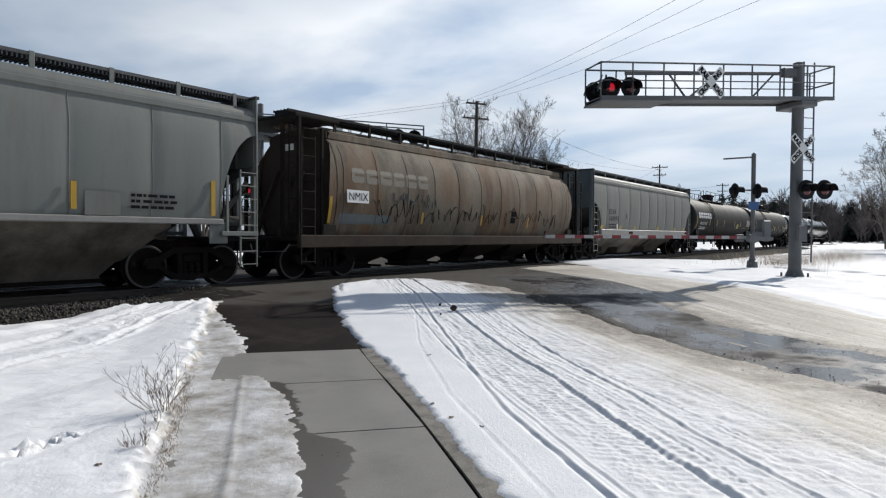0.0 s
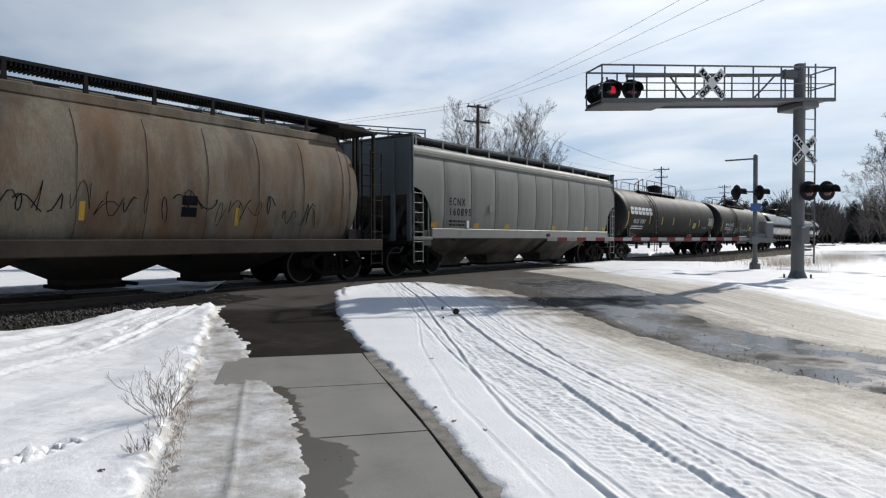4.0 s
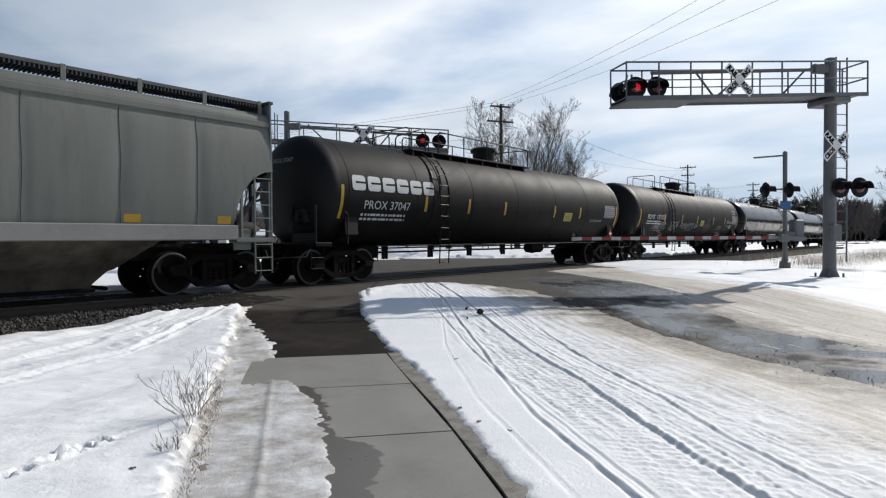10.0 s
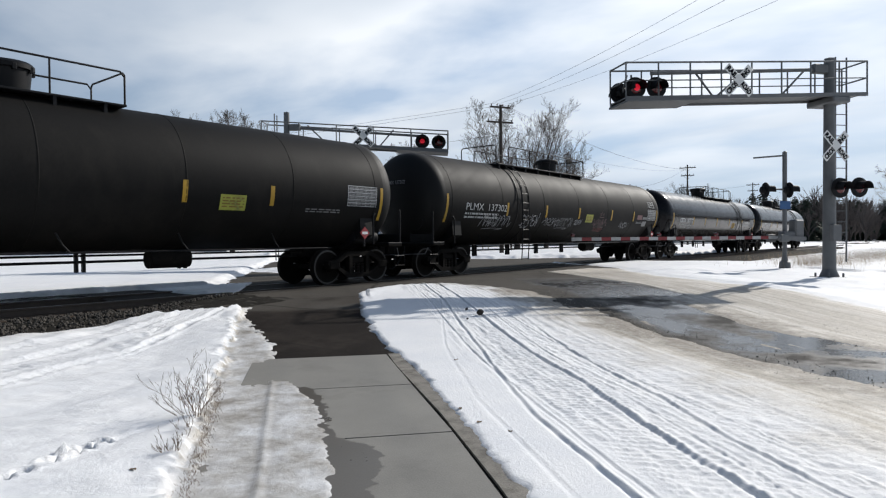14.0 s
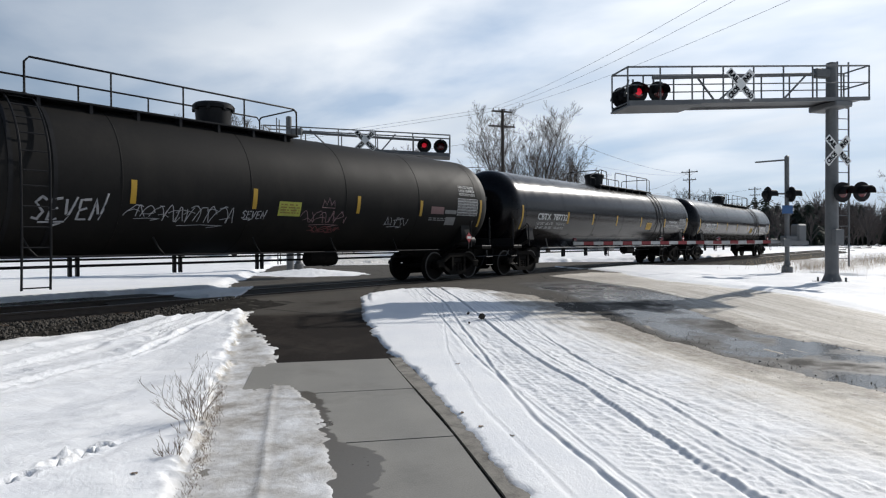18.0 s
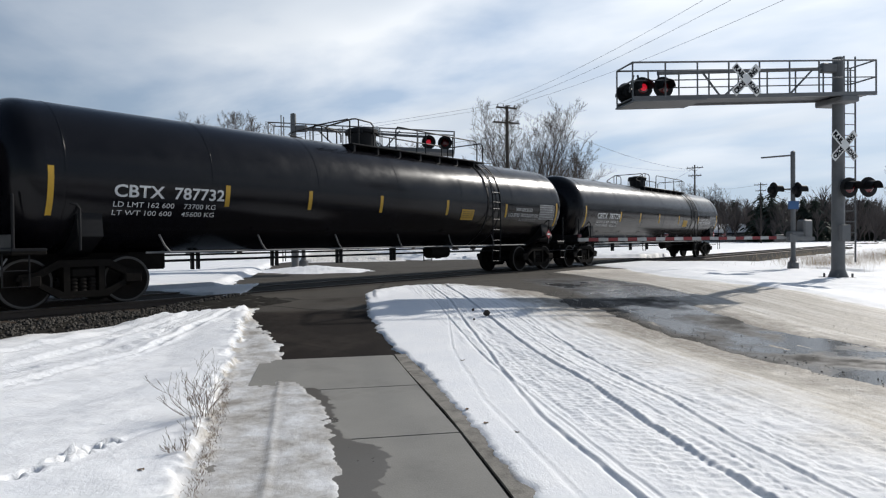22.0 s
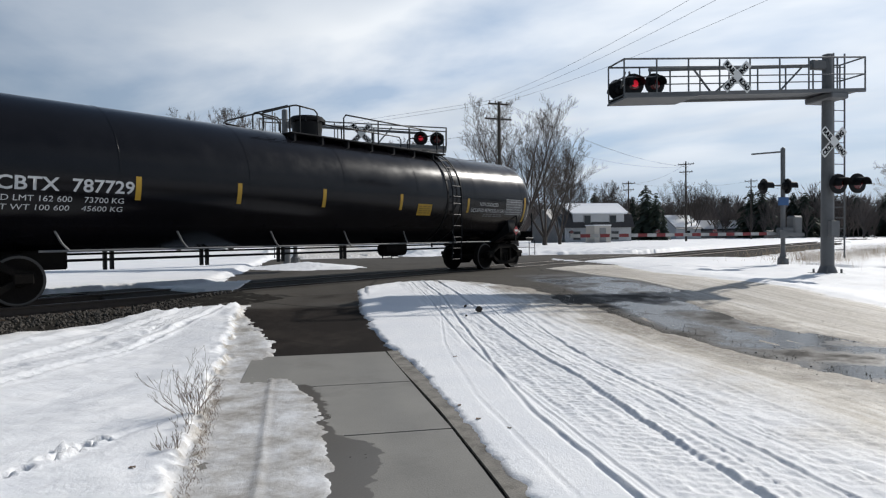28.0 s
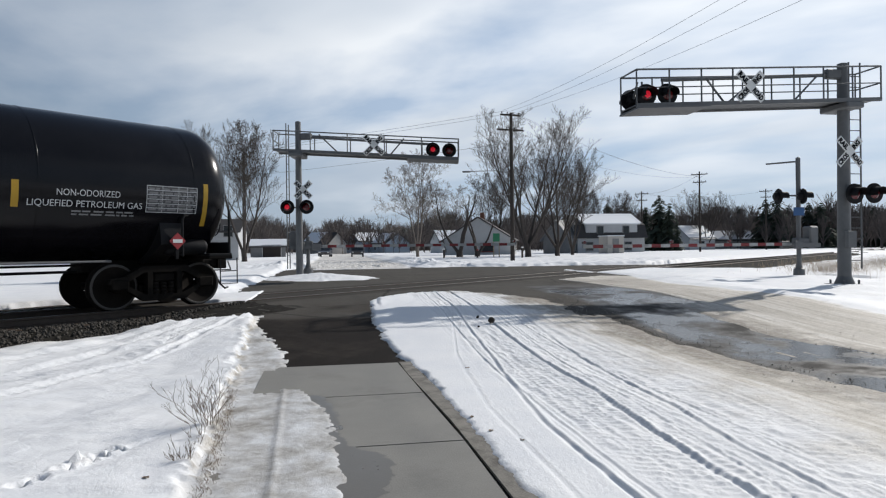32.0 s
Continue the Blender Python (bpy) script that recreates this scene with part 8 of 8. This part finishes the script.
house("blue_house", "pale blue house with snowy roof", *at(47.0, 175), facing(47.0) + 30, 8.0, 7.0, 3.4, 2.2, M_BLUESIDING, M_ROOF, 1.0, ((-1.5, 3.2, 0.9, 1.2), (1.5, 3.2, 0.9, 1.2)))
house("blue_house", "pale blue gabled house", *at(44.8, 170), facing(44.8) - 60, 8.0, 7.5, 2.7, 2.6, M_BLUESIDING, M_ROOF, 0.8, ((-1.5, 1.0, 0.9, 1.2),))
house("gabled_house", "small grey house by the street", *at(50.6, 160), facing(50.6) - 40, 8.0, 7.0, 2.8, 2.6, M_GREYSIDING, M_ROOF, 0.6, ())
house("white_porch_house", "white two-storey house with porch", *at(60.0, 80), facing(58.3) - 10, 7.0, 6.0, 3.6, 1.4, M_SIDING, M_ROOF, 0.5, ((-2.4, 0.8, 0.9, 1.5), (-0.8, 0.8, 0.9, 1.5), (0.8, 0.8, 0.9, 1.5), (2.4, 3.0, 0.9, 1.2)))
house("garage", "low beige garage with snowy roof", *at(55.4, 100), facing(54.6), 5.0, 5.0, 1.9, 0.9, M_GREYSIDING, M_ROOF, 1.0, (), ((0.5, 0.0, 2.6, 2.1),))
house("small_house", "small white house by the track", *at(18.9, 150), facing(18.9) + 50, 8.0, 6.5, 2.8, 2.6, M_SIDING, M_GREYSIDING, 1.0, ((0, 1.0, 1.0, 1.1),))
house("small_house", "low house with snowy roof by the track", *at(16.4, 165), facing(16.4) + 15, 12.0, 7.0, 2.4, 2.0, M_GREYSIDING, M_ROOF, 1.0, ())
house("small_house", "low house with snowy roof by the track", *at(12.9, 190), facing(12.9), 10.0, 7.0, 2.6, 2.0, M_GREYSIDING, M_ROOF, 1.0, ())

cb = thing("signal_cabinet", "pale beige railway signal bungalow", "equipment cabinet", "", pose(*at(25.3, 88), 0.35, 0, 0, facing(25.3) + 35))
part("body", Geo().bevel_box(-1.3, -1.0, 0, 1.3, 1.0, 2.5, 0.04), material("beige_cabinet_paint", (0.45, 0.42, 0.38), 0.6, 0, 0.1, 1, 20, 0.05), cb)
part("roof_cap", Geo().bevel_box(-1.38, -1.08, 2.5, 1.38, 1.08, 2.62, 0.03), M_ROOFSNOW, cb)
part("door", Geo().bevel_box(-0.5, -1.04, 0.2, 0.5, -1.0, 2.2, 0.01), M_GREYSIDING, cb)


# ---- far vehicles ----


def parked_car(x, y, yaw, label, paint, van=False):
    c = thing("parked_car", label, "car", "cars in the street", pose(x, y, 0.44, 0, 0, yaw))
    top = 1.75 if van else 1.45
    o = [(-2.2, 0.35), (2.15, 0.35), (2.2, 0.75), (1.2, 0.98), (0.55, top), (-1.9 if van else -1.2, top), (-2.15, 0.98), (-2.25, 0.7)]
    g = Geo().prism(o, -0.85, 0.85)
    part("body", g, paint, c)
    part("windscreen", Geo().prism([(1.16, 0.99), (0.6, top - 0.05), (0.64, top - 0.04), (1.22, 1.01)], -0.7, 0.7), M_GLASS, c)
    part("rear_window", Geo().prism([(-2.12, 1.0), (-1.95 if van else -1.25, top - 0.06), (-2.0 if van else -1.3, top - 0.04), (-2.17, 1.02)], -0.7, 0.7), M_GLASS, c)
    for s in (-1, 1):
        part("side_window", Geo().prism([(1.0, 1.02), (0.5, top - 0.08), (-1.1, top - 0.08), (-1.7, 1.02)], s * 0.851, s * 0.858), M_GLASS, c)
        for wx in (-1.35, 1.35):
            w = part("wheel", Geo().lathe([(s * 0.68, 0.0), (s * 0.68, 0.33), (s * 0.88, 0.33), (s * 0.88, 0.2), (s * 0.86, 0.0)], 18, 'y', (wx, 0, 0.33)), M_BLACKPAINT, c)
        part("headlight", Geo().bevel_box(2.14, s * 0.62 - 0.15, 0.62, 2.2, s * 0.62 + 0.15, 0.76, 0.02), M_WHITEPAINT, c)
        part("tail_light", Geo().bevel_box(-2.26, s * 0.68 - 0.1, 0.75, -2.2, s * 0.68 + 0.1, 0.95, 0.02), M_LENS, c)
    return c


M_CARDARK = material("dark_car_paint", (0.03, 0.03, 0.035), 0.3, 0.2, 0.1, 2, 30, 0.01, coat=0.5)
parked_car(*at(47.75, 92), 228, "dark sport utility vehicle waiting in the street", M_CARDARK, True)
parked_car(*at(50.55, 96), 225, "dark car parked by the snowy street", M_CARDARK)

sg = thing("street_sign", "green sign on two pale wooden posts", "sign", "", pose(*at(35.3, 66), 0.42, 0, 0, facing(35.3)))
part("panel", Geo().bevel_box(-0.35, -0.02, 1.75, 0.35, 0.02, 2.6, 0.01), material("green_sign_paint", (0.03, 0.22, 0.10), 0.5), sg)
for s in (-0.28, 0.28):
    part("post", Geo().bevel_box(s - 0.05, 0.02, -0.3, s + 0.05, 0.1, 2.3, 0.008), material("raw_post_wood", (0.42, 0.34, 0.22), 0.8), sg)
for az, d, h in ((37.0, 62, 0.9), (33.0, 60, 1.1), (40.0, 64, 1.0)):
    b = thing("marker_post", "short dark marker post in the snow", "post", "marker posts", pose(*at(az, d), 0.4))
    part("post", Geo().bevel_box(-0.09, -0.06, -0.3, 0.09, 0.06, h, 0.015), M_POLE, b)
    part("cap", Geo().bevel_box(-0.11, -0.08, h, 0.11, 0.08, h + 0.12, 0.02), M_RED if d == 62 else M_WHITEPAINT, b)

# ---- near plants and litter ----


def shrub(name, label, x, y, h, n, seed, low=0):
    """Thin woody stems that fork again and again; a few lie low along the snow."""
    rng = random.Random(seed)
    z = float(gz(x, y)) + 0.08
    s = thing(name, label, "shrub", "dead weeds", pose(x, y, z))
    for k in range(n + low):
        g = Geo()

        def stem(p, d, L, r, lev):
            pts = [p]
            q, d = Vector(p), Vector(d)
            for i in range(5):
                d = (d + Vector((rng.gauss(0, 0.10), rng.gauss(0, 0.10), rng.uniform(-0.02, 0.10)))).normalized()
                q = q + d * (L / 5)
                pts.append(tuple(q))
                if lev < 3 and i > 0 and rng.random() < (0.75, 0.7, 0.5)[lev]:
                    a = rng.uniform(0, 6.3)
                    stem(tuple(q), (d + Vector((math.cos(a), math.sin(a), 0.15)) * 0.55).normalized(), L * rng.uniform(0.35, 0.6), r * 0.62, lev + 1)
            g.tube(pts, max(r, 0.0009), 4)

        a = 2.4 * k + rng.uniform(-0.3, 0.3)
        lean = rng.uniform(0.12, 0.75)
        d = Vector((math.cos(a) * lean, math.sin(a) * lean, 1))
        if k >= n:
            d = Vector((-0.45 - 0.3 * rng.random(), 0.75, 0.35 + 0.2 * rng.random()))
        stem((rng.uniform(-0.05, 0.05), rng.uniform(-0.05, 0.05), -0.1), d.normalized(), h * rng.uniform(0.7, 1.05), 0.0023, 0)
        part("stem", g, M_TWIG, s)


shrub("dead_shrub", "leafless brown shrub standing in the snow", 2.98, 5.22, 0.40, 13, 3, 3)
shrub("dead_weed", "small dead weed in the snow", 2.36, 4.47, 0.20, 5, 4, 1)
shrub("dead_weed", "small dead weed in the snow", 2.62, 4.84, 0.16, 4, 5)

# dry grass at the masts and in the far ditch
g = Geo()
rng = random.Random(12)


def blades(n, cx, cy, sx, sy, h, zb):
    for _ in range(n):
        x, y = rng.gauss(cx, sx), rng.gauss(cy, sy)
        if abs(y - TRACK_Y) < 2.4:
            continue
        a, L = rng.uniform(0, 6.3), h * rng.uniform(0.5, 1.2)
        lx, ly = math.cos(a) * L * 0.35, math.sin(a) * L * 0.35
        w = rng.uniform(0.004, 0.009) * (1 + math.hypot(cx, cy) / 30)
        k = len(g.v)
        g.v.extend([(x - w, y, zb), (x + w, y, zb), (x + lx * 0.5 + w * 0.7, y + ly * 0.5, zb + L * 0.6), (x + lx * 0.5 - w * 0.7, y + ly * 0.5, zb + L * 0.6), (x + lx, y + ly, zb + L * 0.95)])
        g.f.extend([(k, k + 1, k + 2, k + 3), (k + 3, k + 2, k + 4)])


blades(2600, 44, 3.6, 6.0, 0.9, 0.75, 0.15)
blades(1300, 33, 4.9, 1.8, 0.8, 0.65, 0.15)
blades(900, 40, 6.5, 4.0, 1.0, 0.75, 0.1)
tagged(new("dry_grass", g.mesh("dry_grass", material("dry_grass_straw", (0.24, 0.17, 0.095), 0.9, 0, 0.45, 6, 40, 0.1), 0)), "tan dry grass standing out of the snow", "dry grass", kind="stuff")
g = Geo()
for _ in range(1100):
    u = rng.uniform(3.0, 7.4)
    v = np.interp(u, [4.4, 5.6, 7.2, 8.6], [-0.84, -0.94, -1.08, -1.18]) + rng.gauss(-0.01, 0.035)
    x, y = xy(u, v)
    a, L = rng.uniform(0, 6.3), rng.uniform(0.01, 0.04)
    z = float(gz(x, y)) + 0.02 + 0.03 * rng.random()
    k = len(g.v)
    g.v.extend([(x - 0.002, y, z), (x + 0.002, y, z), (x + math.cos(a) * L * 0.7, y + math.sin(a) * L * 0.7, z + L)])
    g.f.append((k, k + 1, k + 2))
tagged(new("bank_grass", g.mesh("bank_grass", M_TWIG, 0)), "matted dead grass along the dirty snow edge", "dry grass", kind="stuff")

rng = random.Random(41)
for x, y, r in ((9.39, 6.78, 0.085), (9.6, 7.25, 0.035), (8.9, 6.7, 0.028)):
    g = Geo()
    stone(g, (0, 0, 0), r, rng, r * 0.75)
    o = new("dirt_clod", g.mesh("dirt_clod", material("dark_frozen_dirt", (0.05, 0.04, 0.032), 0.9, 0, 0.4, 12, 60, 0.5), 40))
    o.matrix_basis = pose(x, y, float(gz(x, y)) + 0.045 + r * 0.5)
    tagged(o, "dark frozen clod of dirt on the snow", "dirt clod", "clods on the snow")
# dead leaves lying on the snow
M_LEAF = material("dry_brown_leaf", (0.20, 0.14, 0.09), 0.85, 0, 0.3, 20, 80, 0.1)
for k, (x, y) in enumerate(((4.41, 3.2), (4.36, 2.86), (6.51, 5.09), (4.66, 3.6), (1.99, 4.33))):
    g = Geo()
    rows = []
    for i in range(7):
        t = i / 6
        w = 0.018 * math.sin(math.pi * (0.08 + 0.86 * t)) ** 0.8
        rows.append([(0.06 * (t - 0.5), q * w, 0.004 * abs(q) + 0.004 * math.sin(5 * t + k)) for q in (-1, -0.5, 0, 0.5, 1)])
    g.loft(rows, closed=False)
    g.loft([[(a, b, c2 - 0.0015) for a, b, c2 in row] for row in rows], closed=False)
    o = new("dead_leaf", g.mesh("dead_leaf", M_LEAF, 60))
    u, v = x * CA + y * SA, x * SA - y * CA
    o.matrix_basis = pose(x, y, float(gz(x, y)) + max(0.0, float(snow_cover(np.array([u]), np.array([v]))[0][0])) + 0.004, 0, 0, 70 * k)
    tagged(o, "curled brown dead leaf lying on the snow", "leaf", "leaves on the snow")
# gravel and ice crumbs strewn over the slush
g = Geo()
for _ in range(7000):
    u = 3.2 + 11.5 * rng.random() ** 1.4
    near = float(np.interp(u, [3, 5.5, 8, 10.6, 13.8], [5.5, 5.45, 5.4, 5.2, 4.6]))
    away = float(np.interp(u, [5, 8, 9.5, 13.8], [8.2, 8.0, 7.75, 7.8]))
    v = rng.choice((rng.gauss(near, 0.28), rng.gauss(near, 0.5), rng.gauss(away, 0.3), rng.gauss(away + 0.4, 0.25), rng.uniform(2.0, 5.4), rng.uniform(8, 10)))
    x, y = xy(u, v)
    stone(g, (x, y, float(gz(x, y)) + 0.004), 0.004 + 0.009 * rng.random() ** 3, rng)
tagged(new("road_grit", g.mesh("road_grit", material("dirty_ice_crumbs", (0.42, 0.385, 0.335), 0.7, 0, 0.6, 9, 50, 0.2), 0)), "grit and crumbs strewn over the slush", "grit", kind="stuff")


def motions():
    """The train rolls towards -x; its wheels turn with it."""
    run = [(0, -42.18), (1, -38.86), (2, -35.55), (3, -32.27), (6, -21.91), (7, -18.40), (8, -14.78), (9, -11.17), (10, -7.53), (11, -3.79), (12, 0.0), (13, 3.86), (14, 7.73),
           (17, 19.61), (18, 23.47), (19, 27.23), (20, 31.10), (21, 35.02), (22, 38.92), (23, 42.80), (24, 46.64), (25, 50.31), (28, 60.62), (29, 63.97), (30, 67.31), (31, 70.54), (32, 73.63)]
    for c, sets, centre in cars:
        walk(c, [(t, pose(centre - s, TRACK_Y, RAIL_Z)) for t, s in run])
    ts, ss = [a for a, _ in run], [b for _, b in run]
    for c, sets, centre in cars:
        for ax in sets:
            x = ax.location.x
            rows = []
            for k in range(0, 214):
                t = min(32.0, k * 0.15)
                turn = -math.degrees(float(np.interp(t, ts, ss)) / 0.457)
                rows.append((t, pose(x, 0, 0.457) @ Matrix.Rotation(radians(turn), 4, 'Y')))
            walk(ax, rows)


motions()
